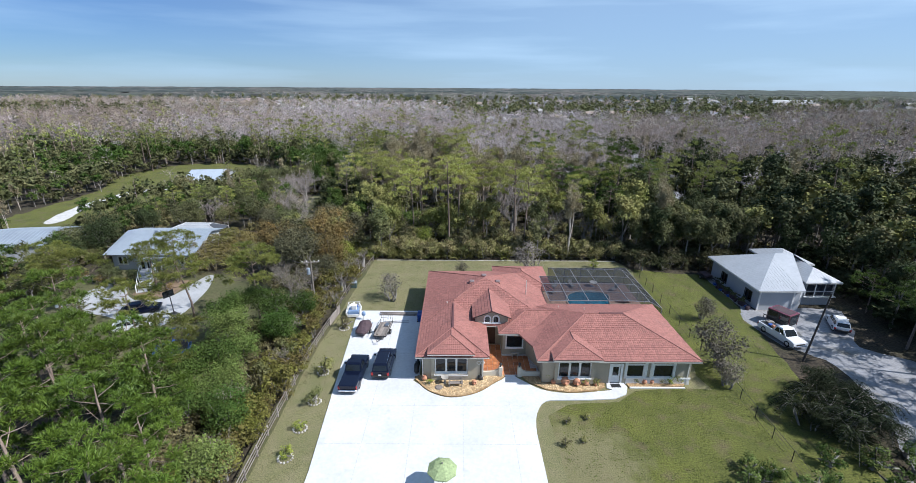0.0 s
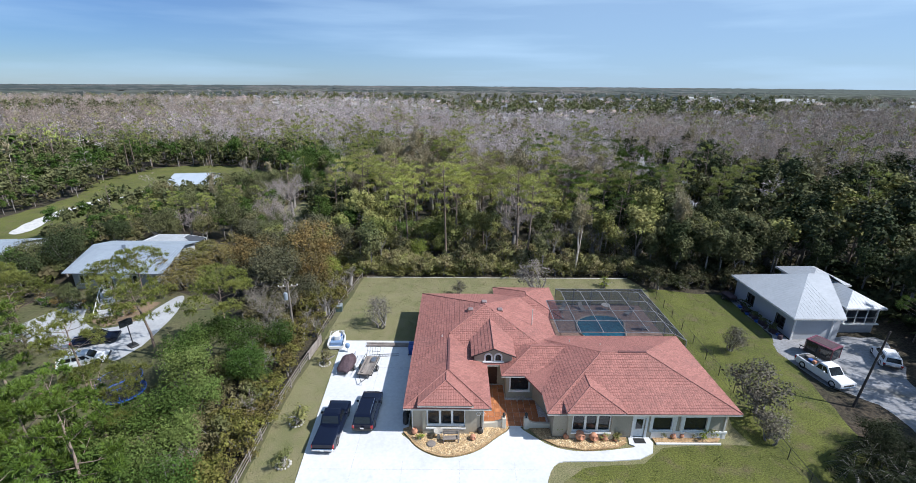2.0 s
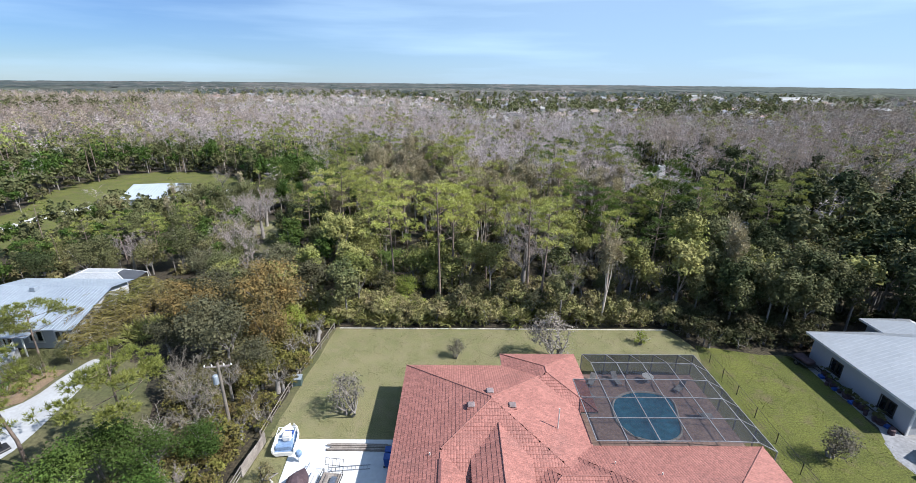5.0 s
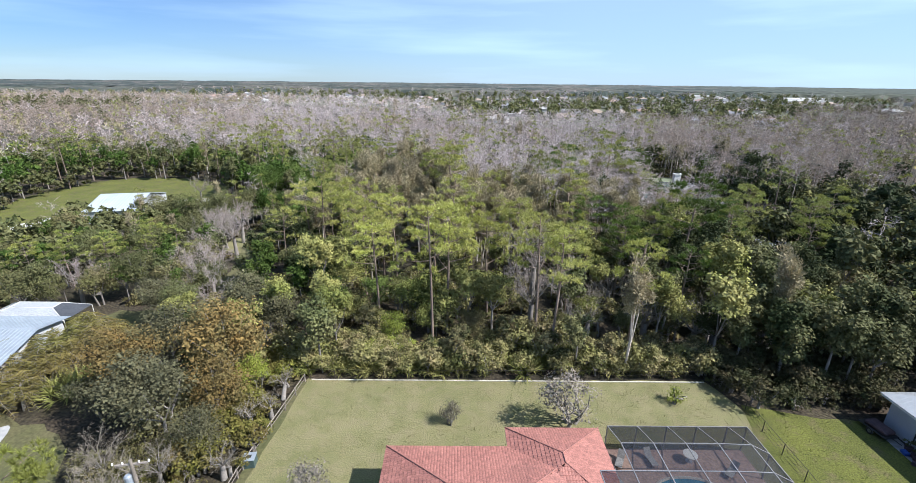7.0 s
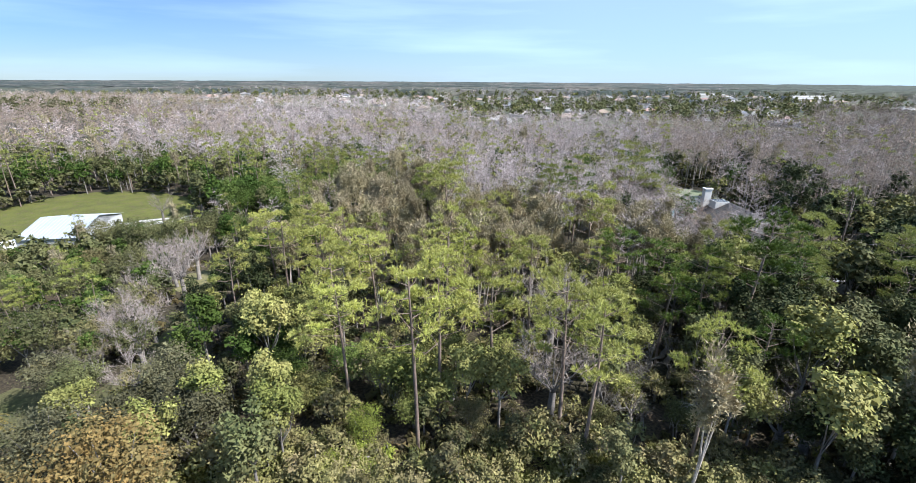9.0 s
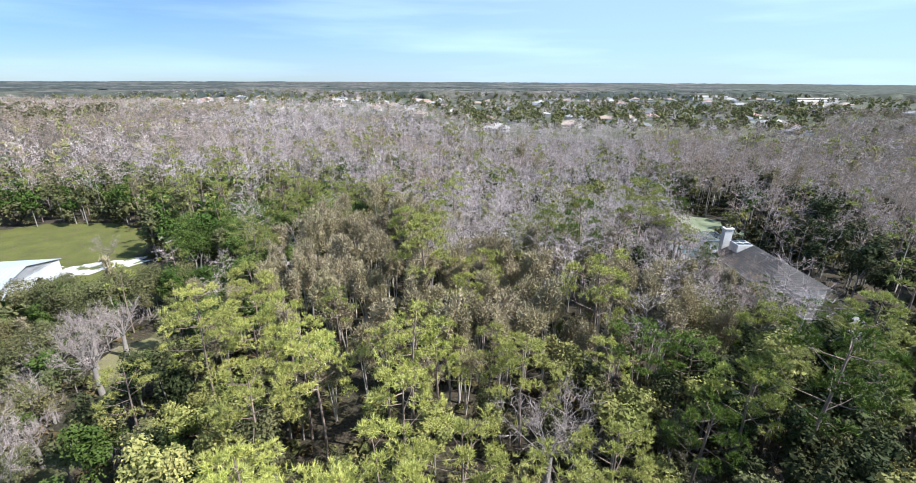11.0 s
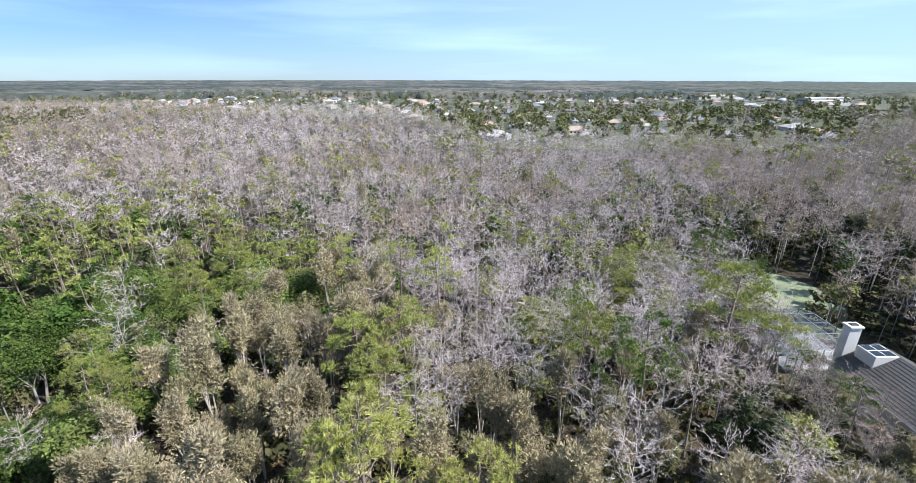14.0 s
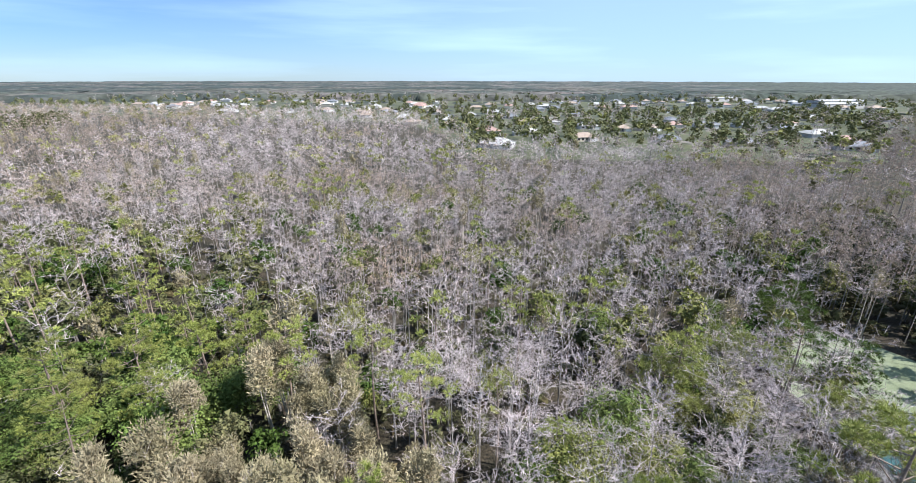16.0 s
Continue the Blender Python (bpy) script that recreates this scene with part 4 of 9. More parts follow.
def norfolk(seed, h=9.0):
    """Star-shaped conifer: level tiers of branches with drooping side shoots, narrowing to a spire."""
    g = Growth(seed)
    r = g.rng
    g.limb([(0, 0, 0), (0.05, 0, h)], [0.14, 0.02], 6)
    for k in range(15):
        z = h * (0.08 + 0.9 * k / 15)
        L = 0.36 * (h - z) * 0.75 + 0.25
        for j in range(6):
            a = 1.05 * j + 0.4 * k + r.uniform(-.2, .2)
            d = np.array([math.cos(a), math.sin(a), 0.12])
            g.limb([(0, 0, z), tuple(np.array([0, 0, z]) + d * L)], [0.03, 0.01], 3)
            n = int(10 + 16 * L)
            u = r.uniform(0.15, 1.0, (n, 1))
            side = np.array([-d[1], d[0], 0]) * r.choice([-1, 1], (n, 1))
            g.blades(g.leaf, np.array([0, 0, z]) + d * L * u, d * 0.5 + side + r.normal(0, .3, (n, 3)), 0.22 + 0.2 * L * (1.1 - u[:, 0]), 0.07)
    return g.sets()


def cypress(seed, h=12.5, branches=34, shoots=4, twigs=8, width=0.03, reach=1.0, wide=1.0):
    """Bald cypress without leaves: a straight trunk and spreading branches that fork into a haze of fine twigs."""
    g = Growth(seed)
    r = g.rng
    lean = r.normal(0, 0.3, 2)
    near = width < 0.05
    us, rs = ((0, 0.08, 0.5, 1.0), [0.20, 0.11, 0.08, 0.02]) if near else ((0, 1.0), [0.12, 0.02])
    g.limb([(lean[0] * q, lean[1] * q, h * q) for q in us], rs, 4 if near else 3)
    u = np.sort(r.uniform(0.56, 0.99, branches))
    a = np.arange(branches) * 2.4 + r.uniform(-0.5, 0.5, branches)
    L = wide * h * (0.06 + 0.15 * np.sqrt(np.clip(1 - ((u - 0.80) / 0.26) ** 2, 0, 1))) * r.uniform(0.6, 1.25, branches)
    base = np.stack([lean[0] * u, lean[1] * u, h * u], 1)

    def unit(v):
        return v / np.linalg.norm(v, axis=1, keepdims=True)

    way = unit(np.stack([np.cos(a), np.sin(a), r.uniform(0.1, 0.7, branches)], 1))
    g.blades(g.leaf, base, way, L * 0.75, width * (1.2 if near else 0.8))
    mid = base + way * (L * 0.55)[:, None]
    bend = unit(way + r.normal(0, 0.35, (branches, 3)) + [0, 0, 0.1])
    g.blades(g.leaf, mid, bend, L * 0.6, width * (1.1 if near else 0.7))
    n = branches * shoots
    v = r.uniform(0.25, 1.0, (n, 1))
    LL = np.repeat(L, shoots)
    start = np.repeat(base, shoots, 0) + np.repeat(way, shoots, 0) * LL[:, None] * np.minimum(v, 0.55) + np.repeat(bend, shoots, 0) * LL[:, None] * np.clip(v - 0.55, 0, 1)
    off = unit(np.repeat(bend, shoots, 0) + r.normal(0, 0.6, (n, 3)))
    SL = np.clip(LL * r.uniform(0.25, 0.5, n), 0.3, 1.1)
    g.blades(g.leaf, start, off, SL, width * 0.9)
    m = n * twigs
    tb = np.repeat(start, twigs, 0) + np.repeat(off * SL[:, None], twigs, 0) * r.uniform(0.15, 1.0, (m, 1))
    g.blades(g.leaf, tb, np.repeat(off, twigs, 0) + r.normal(0, 0.7, (m, 3)) + [0, 0, 0.25], reach * r.uniform(0.18, 0.5, m), width * 0.62, (0.4, -0.15, 0.7))
    return g.sets()


def branching(seed, h=9.0, limbs=9, boughs=12, twigs=19):
    """A large tree without leaves: forked limbs, boughs and fine twigs."""
    g = Growth(seed)
    r = g.rng
    fork = Vector((r.normal(0, .2), r.normal(0, .2), h * .38))
    g.limb([(0, 0, 0), fork], [.2, .14], 6)
    for k in range(limbs):
        a = 2 * math.pi * k / limbs + r.uniform(-.3, .3)
        tip = fork + Vector((math.cos(a), math.sin(a), r.uniform(.5, 1.9))).normalized() * h * r.uniform(.4, .62)
        mid = fork.lerp(tip, .5) + Vector(r.normal(0, .25, 3))
        g.limb([fork, mid, tip], [.038, .020, .006], 4)
        base = np.array([tuple(fork.lerp(mid, u * 2) if u < .5 else mid.lerp(tip, u * 2 - 1)) for u in r.uniform(.3, 1.0, boughs)])
        way = np.array(tuple((tip - fork).normalized())) + r.normal(0, .65, (boughs, 3)) + [0, 0, .15]
        way /= np.linalg.norm(way, axis=1, keepdims=True)
        L = h * r.uniform(.1, .22, boughs)
        g.blades(g.leaf, base, way, L, .024)
        tb = np.repeat(base, twigs, 0) + np.repeat(way * L[:, None], twigs, 0) * r.uniform(.2, .95, (boughs * twigs, 1))
        g.blades(g.leaf, tb, np.repeat(way, twigs, 0) + r.normal(0, .8, (boughs * twigs, 3)), h * r.uniform(.04, .10, boughs * twigs), .013)
    return g.sets()


def leafy(seed, h=10.0, crown=(2.2, 2.2, 3.6), base=0.45, lobes=12, n=620, size=0.32, trunks=1, tall=False, wood=True):
    """Broad-leaved tree: forked limbs and a crown of separate leaf masses with gaps."""
    g = Growth(seed)
    r = g.rng
    rx, ry, rz = crown
    zc = h - rz
    cen = []
    for k in range(lobes):
        v = r.normal(size=3)
        v /= np.linalg.norm(v)
        v *= r.uniform(0.35, 0.85)
        cen.append((v[0] * rx, v[1] * ry, zc + v[2] * rz))
    cen = np.array(cen)
    if wood:
        for t in range(trunks):
            o = r.normal(0, 0.35 if trunks > 1 else 0.02, 2)
            fork = (o[0] * 1.5, o[1] * 1.5, h * base * r.uniform(0.8, 1.1))
            g.limb([(o[0], o[1], 0), fork], [0.16, 0.11], 5)
            for c in cen[t::trunks][:5]:
                g.limb([fork, tuple((np.array(fork) + c) / 2 + r.normal(0, 0.2, 3)), tuple(c)], [0.08, 0.05, 0.02], 3)
    lr = np.array([0.34 * rx, 0.34 * ry, 0.36 * rz] if tall else [0.42 * rx, 0.42 * ry, 0.38 * rz])
    pick = r.integers(0, lobes, n)
    d = r.normal(size=(n, 3))
    d /= np.linalg.norm(d, axis=1, keepdims=True)
    d[:, 2] = np.where(d[:, 2] < -0.35, -d[:, 2], d[:, 2])
    rad = r.uniform(0.55, 1.08, (n, 1)) * r.uniform(0.75, 1.2, lobes)[pick][:, None]
    g.leaves(cen[pick] + d * rad * lr, size, d + [0, 0, 0.35])
    m = max(4, n // 13)                                # broad sprays deep inside each leaf mass, added to block the light
    inner = r.integers(0, lobes, m)
    g.leaves(cen[inner] + r.normal(0, 0.28, (m, 3)) * lr, size * 2.2, r.normal(0, 0.6, (m, 3)) + [0, 0, 1])
    return g.sets()


def paperbark(seed, h=11.5, plumes=12, n=3000, size=0.34, reach=1.0):
    """Paperbark: slender white stems that part near the ground, each ending in upright plumes of narrow leaves."""
    g = Growth(seed)
    r = g.rng
    at = []
    stems = 3 if n > 1000 else 2 if n > 200 else 1
    for k in range(stems):
        a = 2 * math.pi * k / stems + r.uniform(-.6, .6)
        out = np.array([math.cos(a), math.sin(a), 0]) * r.uniform(.35, 1.1) * reach
        top = h * r.uniform(.84, 1.0)
        path = [tuple(out * u ** 1.4 + r.normal(0, .12, 3) * (u > 0) * [1, 1, 0] + [0, 0, top * u]) for u in (0, .35, .65, .96)]
        g.limb(path, [.13, .09, .06, .02], 5 if n > 1000 else 3)
        for j in range(plumes // stems):
            u = r.uniform(.50, 1.0)
            b = r.uniform(0, 2 * math.pi)
            foot = np.array(path[2]) * (1 - u) / .5 + np.array(path[3]) * (1 - (1 - u) / .5)
            tip = foot + np.array([math.cos(b), math.sin(b), 0]) * r.uniform(.3, 1.25) * reach * (1.35 - u) + [0, 0, r.uniform(.3, .9)]
            if n > 200:
                g.limb([tuple(foot - [0, 0, .5]), tuple(tip)], [.035, .012], 3)
            at.append(tip)
    at = np.array(at)
    pick = r.integers(0, len(at), n)
    d = r.normal(size=(n, 3))
    d /= np.linalg.norm(d, axis=1, keepdims=True)
    big = r.uniform(.75, 1.3, len(at))[pick][:, None]
    pos = at[pick] + d * [.62 * reach, .62 * reach, 1.15] * big * r.uniform(.35, 1.05, (n, 1))
    g.blades(g.leaf, pos, d * .8 + r.normal(0, .45, (n, 3)) + [0, 0, .75], size * r.uniform(.6, 1.3, n), size * .30, tuple([.4, -.15, .5]))
    m = n // 12                                        # dense inner sprays, added to keep light out of the crown
    q = r.integers(0, len(at), m)
    g.leaves(at[q] + r.normal(0, .3, (m, 3)) * [.6, .6, 1.1], size * .8, r.normal(0, .6, (m, 3)) + [0, 0, .6])
    return g.sets()


def palm(seed, fronds=18, size=2.6):
    """A clump of arching feather palms."""
    g = Growth(seed)
    r = g.rng
    for k in range(3):
        o = r.normal(0, .35, 2)
        top = np.array([o[0] * 2, o[1] * 2, size * r.uniform(.5, .8)])
        g.limb([(o[0], o[1], 0), tuple(top)], [.07, .05], 5)
        for j in range(fronds // 3):
            a = r.uniform(0, 2 * math.pi)
            out, rise, L = np.array([math.cos(a), math.sin(a), 0]), r.uniform(.5, 1.1), size * r.uniform(.6, .9)
            t = np.linspace(.12, 1, 13)[:, None]
            spine = top + out * L * t * .75 + np.array([0, 0, 1]) * L * (rise * t - 1.05 * t * t)
            g.limb([tuple(top), tuple(spine[5]), tuple(spine[-1])], [.02, .015, .005], 3)
            across = np.array([-out[1], out[0], 0])
            for sgn in (-1, 1):
                g.blades(g.leaf, spine, np.tile(out * .6 + across * sgn + [0, 0, -.25], (13, 1)) + r.normal(0, .12, (13, 3)), size * .24 * (1.15 - t[:, 0] * .7), .055)
    return g.sets()


def palmetto(seed, n=16, size=1.3):
    """A low fan of stiff fronds."""
    g = Growth(seed)
    r = g.rng
    a, b = r.uniform(0, 2 * math.pi, n), r.uniform(0.35, 1.2, n)
    way = np.stack([np.cos(a) * np.cos(b), np.sin(a) * np.cos(b), np.sin(b)], 1)
    tips = way * size * r.uniform(0.7, 1.1, (n, 1))
    g.blades(g.leaf, np.repeat(tips * 0.55, 7, 0), np.repeat(way, 7, 0) + r.normal(0, 0.5, (n * 7, 3)), np.full(n * 7, 0.55 * size), 0.1)
    g.blades(g.leaf, tips * 0, way, np.linalg.norm(tips, axis=1), 0.06)
    return g.sets()


# kind: (full templates, middle templates, far templates, wood, leaf, label, category)
KINDS = {
    "pine_tree": ([pine(10 + k, 14.0 + 0.9 * k, 300, 14, 0.40, 2.9, 0.12) for k in range(4)], [pine(20 + k, 14.5 + k, 66, 6, 0.62, 2.8, 0.3) for k in range(3)], [pine(30 + k, 14 + k, 9, 5, 1.7) for k in range(2)],
                  BARK, PINE_LEAF, "tall slash pine with a bare trunk and yellow-green needle tufts", "pine tree"),
    "cypress_tree": ([cypress(40 + k, 11.0 + 0.8 * k, 38, 4, 12, 0.033, 1.0, 1.15) for k in range(4)], [cypress(50 + k, 11.0 + k, 13, 3, 5, 0.085, 1.75, 1.12) for k in range(4)], [cypress(60 + k, 11 + k, 9, 2, 2, 0.25, 2.3, 1.2) for k in range(3)],
                     BARK_GREY, TWIG, "leafless grey bald cypress with fine bare branches", "cypress tree"),
    "paperbark_tree": ([paperbark(70 + k, 11.0 + 0.8 * k, 21, 3300, 0.37, 1.25) for k in range(5)],
                       [paperbark(80 + k, 11.0 + k, 12, 520, 0.66, 1.1) for k in range(3)],
                       [paperbark(90 + k, 11.0 + k, 7, 84, 1.4, 1.3) for k in range(2)],
                       BARK_WHITE, TAN_LEAF, "pale-trunked paperbark tree with dry tan-olive foliage", "tree"),
    "oak_tree": ([leafy(100 + k, 8.0 + 0.9 * k, (2.5, 2.5, 2.6), 0.4, 20, 1900, 0.215) for k in range(4)], [leafy(110 + k, 8.5 + k, (2.6, 2.6, 2.7), 0.4, 13, 400, 0.40) for k in range(3)],
                 [leafy(120 + k, 8.5 + k, (2.8, 2.8, 2.7), 0.4, 8, 70, 1.1, wood=False) for k in range(2)],
                 BARK_GREY, OAK_LEAF, "broad-leaved green tree in the woods", "tree"),
    "dark_tree": ([leafy(130 + k, 9.0 + 0.9 * k, (2.3, 2.3, 3.2), 0.4, 20, 1800, 0.22) for k in range(3)], [leafy(140 + k, 9.5 + k, (2.5, 2.5, 3.2), 0.4, 13, 400, 0.40) for k in range(3)],
                  [leafy(150 + k, 9.5 + k, (2.8, 2.8, 3.0), 0.4, 10, 96, 0.85, wood=False) for k in range(2)],
                  BARK_GREY, DARK_LEAF, "dense dark green woodland tree", "tree"),
    "shrub": ([leafy(160 + k, 2.6 + 0.5 * k, (1.7, 1.7, 1.4), 0.2, 16, 520, 0.165) for k in range(3)], [leafy(170 + k, 2.8, (1.9, 1.9, 1.4), 0.2, 8, 90, 0.46, wood=False) for k in range(2)],
              [leafy(180, 3.0, (2.2, 2.2, 1.5), 0.2, 6, 24, 1.1, wood=False)],
              BARK_GREY, SHRUB_LEAF, "tangled understorey shrub", "shrub"),
}
# one shrub in two tones: sunlight and shade put into the leaf colour
EDGE_SUN_LEAF = leaf("olive_tan_undergrowth_leaves", (0.178, 0.182, 0.060), (0.215, 0.178, 0.095), size=2.5)
UNDER_SHADE_LEAF = leaf("shaded_undergrowth_leaves", (0.058, 0.072, 0.028), (0.100, 0.085, 0.045), size=2.5)
KINDS["under_shrub"] = KINDS["shrub"][:4] + (UNDER_SHADE_LEAF,) + KINDS["shrub"][5:]
KINDS["edge_shrub"] = KINDS["shrub"][:4] + (EDGE_SUN_LEAF,) + KINDS["shrub"][5:]
KINDS["sapling"] = KINDS["dark_tree"][:4] + (UNDER_SHADE_LEAF,) + KINDS["dark_tree"][5:]
KINDS["evergreen_tree"] = KINDS["dark_tree"][:4] + (EVERGREEN_SHADE,) + KINDS["dark_tree"][5:]
KINDS["low_green_tree"] = KINDS["oak_tree"][:4] + (LOW_GREEN,) + KINDS["oak_tree"][5:]
KINDS["brown_cypress"] = KINDS["cypress_tree"][:4] + (TWIG_BROWN,) + KINDS["cypress_tree"][5:]
_template_objects = {}


def stand(kind, k, x, y, turn, scale, label="", group="", leaf_material=None, z=0.0):
    """One tree as a thing of its own: trunk and crown share their meshes with others of the form."""
    full, _, _, wood, lf, text, cat = KINDS[kind]
    k = k % len(full)
    key = (kind, k, leaf_material.name if leaf_material else "")
    if key not in _template_objects:
        (wv, wf), (lv, lf2) = full[k]
        _template_objects[key] = (raw_mesh("trunk", wv, wf, [wood]), raw_mesh("crown", lv, lf2, [leaf_material or lf]))
    ob = tagged(new(kind), label or text, cat, group)
    ob.empty_display_size = 0.3
    ob.matrix_world = Matrix.Translation((x, y, z)) @ pose(0, 0, 0, 0, 0, turn) @ Matrix.Diagonal((scale, scale, scale, 1))
    for nm, me in zip(("trunk", "crown"), _template_objects[key]):
        p = new(nm, me)
        p.parent = ob
    return ob


def mass(name, kind, level, xs, ys, turns, scales, picks, label, category):
    """Many trees joined into one mesh of kind stuff."""
    temps, wood, lf = KINDS[kind][level], KINDS[kind][3], KINDS[kind][4]
    lf = PINE_MID if kind == "pine_tree" and level else lf
    V, F, M, k0 = [], [], [], 0
    for j, ((wv, wf), (lv, lf2)) in enumerate(temps):
        sel = np.where(picks % len(temps) == j)[0]
        if not len(sel):
            continue
        v = np.concatenate([wv, lv])
        f = np.concatenate([wf, lf2 + len(wv)])
        m = np.r_[np.zeros(len(wf), int), np.ones(len(lf2), int)]
        c, s, k = np.cos(turns[sel])[:, None], np.sin(turns[sel])[:, None], scales[sel][:, None]
        X = (v[None, :, 0] * c - v[None, :, 1] * s) * k + xs[sel][:, None]
        Y = (v[None, :, 0] * s + v[None, :, 1] * c) * k + ys[sel][:, None]
        Z = v[None, :, 2] * k + 0 * X
        V.append(np.stack([X, Y, Z], -1).reshape(-1, 3))
        F.append((f[None] + (np.arange(len(sel)) * len(v))[:, None, None]).reshape(-1, 3) + k0)
        M.append(np.tile(m, len(sel)))
        k0 += len(V[-1])
    if not V:
        return None
    me = raw_mesh(name, np.concatenate(V), np.concatenate(F), [wood, lf], np.concatenate(M))
    return tagged(new(name, me), label, category, kind="stuff")


def inside(x, y, poly):
    """Which of the points lie inside a polygon."""
    c = np.zeros(len(x), bool)
    for (x0, y0), (x1, y1) in zip(poly, poly[1:] + poly[:1]):
        hit = ((y0 > y) != (y1 > y)) & (x < (x1 - x0) * (y - y0) / (y1 - y0 + 1e-12) + x0)
        c ^= hit
    return c


CLEAR = [  # no trees stand here
    [(-33.5, 87), (-32.0, 94), (-33.0, 104), (-36.6, 114), (-38.4, 126), (-42.6, 126), (-41.4, 114), (-38.2, 104), (-37.6, 94), (-38.0, 87)],
    [(-44.6, 138.6), (-37.5, 137.2), (-35.2, 142.6), (-40, 146), (-45, 144)], [(-43.6, 113.6), (-38, 112.6), (-36.6, 118.6), (-41, 122.4), (-44.4, 119)], [(-31, 101.5), (-26, 101.5), (-25.5, 106.5), (-30, 107)],
    [(-16.8, 5), (33, 5), (42, 30), (60, 42), (60, 50), (58, 66), (54, 70), (43, 70), (36, 69.8), (30.4, 72), (28.8, 76), (-15, 75.5)],
    [(-60, 40), (-28, 40), (-24, 50), (-30, 58), (-36, 84), (-39, 90), (-50, 90), (-64, 86), (-64, 60)],
    [(-90, 70), (-72, 70), (-72, 88), (-90, 88)],
    [(-110, 94), (-84, 88), (-79, 120), (-66, 127), (-54, 135), (-49, 141), (-49, 149), (-63, 154), (-67, 168), (-84, 176), (-108, 174), (-112, 150), (-104, 128)],
]
CLEAR += [
    [(54.5, 123), (62, 117), (74, 117), (74.5, 131), (69.5, 133), (69.5, 150), (66, 167), (78, 172), (78, 182), (70, 188), (60, 184), (56, 174), (53.0, 166), (54, 150)],
    [(-60, 345), (10, 420), (12, 362), (230, 350), (330, 480), (600, 480), (600, 720), (-600, 720), (-600, 655), (-320, 640), (-150, 600), (-40, 560), (-2, 455)],
]
rng = np.random.default_rng(7)


def scatter(x0, x1, y0, y1, step):
    gx, gy = np.meshgrid(np.arange(x0, x1, step), np.arange(y0, y1, step))
    x = gx.ravel() + rng.uniform(-0.5, 0.5, gx.size) * step * 1.1
    y = gy.ravel() + rng.uniform(-0.5, 0.5, gx.size) * step * 1.1
    keep = (np.abs(x) < 1.06 * y + 22) & (y > -5)
    for poly in CLEAR:
        keep &= ~inside(x, y, poly)
    return x[keep], y[keep]


def field(x, y, size, seed):
    """A smooth random field of about 0..1."""
    v = np.zeros(len(x))
    r = np.random.default_rng(seed)
    for k in range(7):
        a = r.uniform(0, 2 * math.pi)
        f = 2 * math.pi / (size * r.uniform(0.6, 1.8))
        v += np.sin((x * math.cos(a) + y * math.sin(a)) * f + r.uniform(0, 6.3))
    return 0.5 + v / 5.2


def blend(v, lo, hi):
    return np.clip((v - lo) / (hi - lo), 0, 1)


NAMES = ["pine_tree", "cypress_tree", "paperbark_tree", "oak_tree", "dark_tree"]


def species(x, y):
    """Which kind grows where, and where nothing does (-1)."""
    f1, f2, f3 = field(x, y, 26, 1), field(x, y, 48, 2), field(x, y, 15, 3)
    left = blend(-x, 0, 6) * (1 - blend(-x, 32, 40))                               # the paperbarks reach further back here
    grey = blend(y + 16 * (f1 - 0.5) - 22 * left, 136, 156)                       # the cypress swamp
    west = blend(-x + 10 * (f2 - 0.5), 24, 34) * (1 - blend(y, 176, 215))         # greener ground near the shed
    west = np.maximum(west, blend(-x, 10, 20) * blend(y, 158, 166) * (1 - blend(y, 178, 192)) * 0.9)
    tan = blend(y + 8 * (f3 - 0.5), 107, 114) * (1 - blend(y + 14 * (f1 - 0.5) - 24 * left, 134, 152)) * blend(x, -28, -21) * (1 - 0.9 * blend(x, 37, 43))
    front = 1 - blend(y + 8 * (f2 - 0.5), 97, 107)
    east = blend(x + 8 * (f2 - 0.5), 20, 34) * (1 - blend(y, 128, 165))
    mixed = blend(x, 4, 14) * blend(y + 6 * (f1 - 0.5), 116, 130)                 # cypress stands among the paperbarks
    w = np.stack([
        0.25 * front * blend(y, 94, 100) * (1 - 0.85 * east) * blend(f2, 0.1, 0.5) + 0.10 * (1 - grey) + 0.11 * grey * (f3 > 0.55) + 0.02 + 0.6 * west * blend(y, 150, 160),
        2.2 * grey * (1 - 0.92 * west) + 0.16 * (1 - grey) * f3 * blend(y, 100, 110) + 0.3 * east * blend(y, 95, 115) + 1.3 * mixed * tan,
        4.2 * tan * (1 - 0.5 * east) * (1 - 0.8 * mixed) + 0.05,
        0.22 * front + 0.14 * (1 - grey) + 0.42 * grey * (f1 > 0.5) * (f3 > 0.42) + 0.9 * west * (1 - grey * 0.3),
        0.07 * front + 1.5 * east * (1 - 0.4 * blend(y, 105, 120)) + 0.35 * west + 0.05 * (1 - grey) + 0.02,
    ], 1)
    w /= w.sum(1, keepdims=True)
    u = rng.uniform(size=(len(x), 1))
    return (np.cumsum(w, 1) < u).sum(1).clip(0, 4)


THING_LIMIT = {"pine_tree": 200, "cypress_tree": 200, "paperbark_tree": 200, "oak_tree": 150, "dark_tree": 150}
WORDS = {"pine_tree": "yellow-green slash pines filling the woods", "cypress_tree": "leafless grey cypress trees of the swamp",
         "paperbark_tree": "tan-olive paperbark trees in the woods", "oak_tree": "green broad-leaved trees in the woods", "dark_tree": "dark green trees in the woods"}


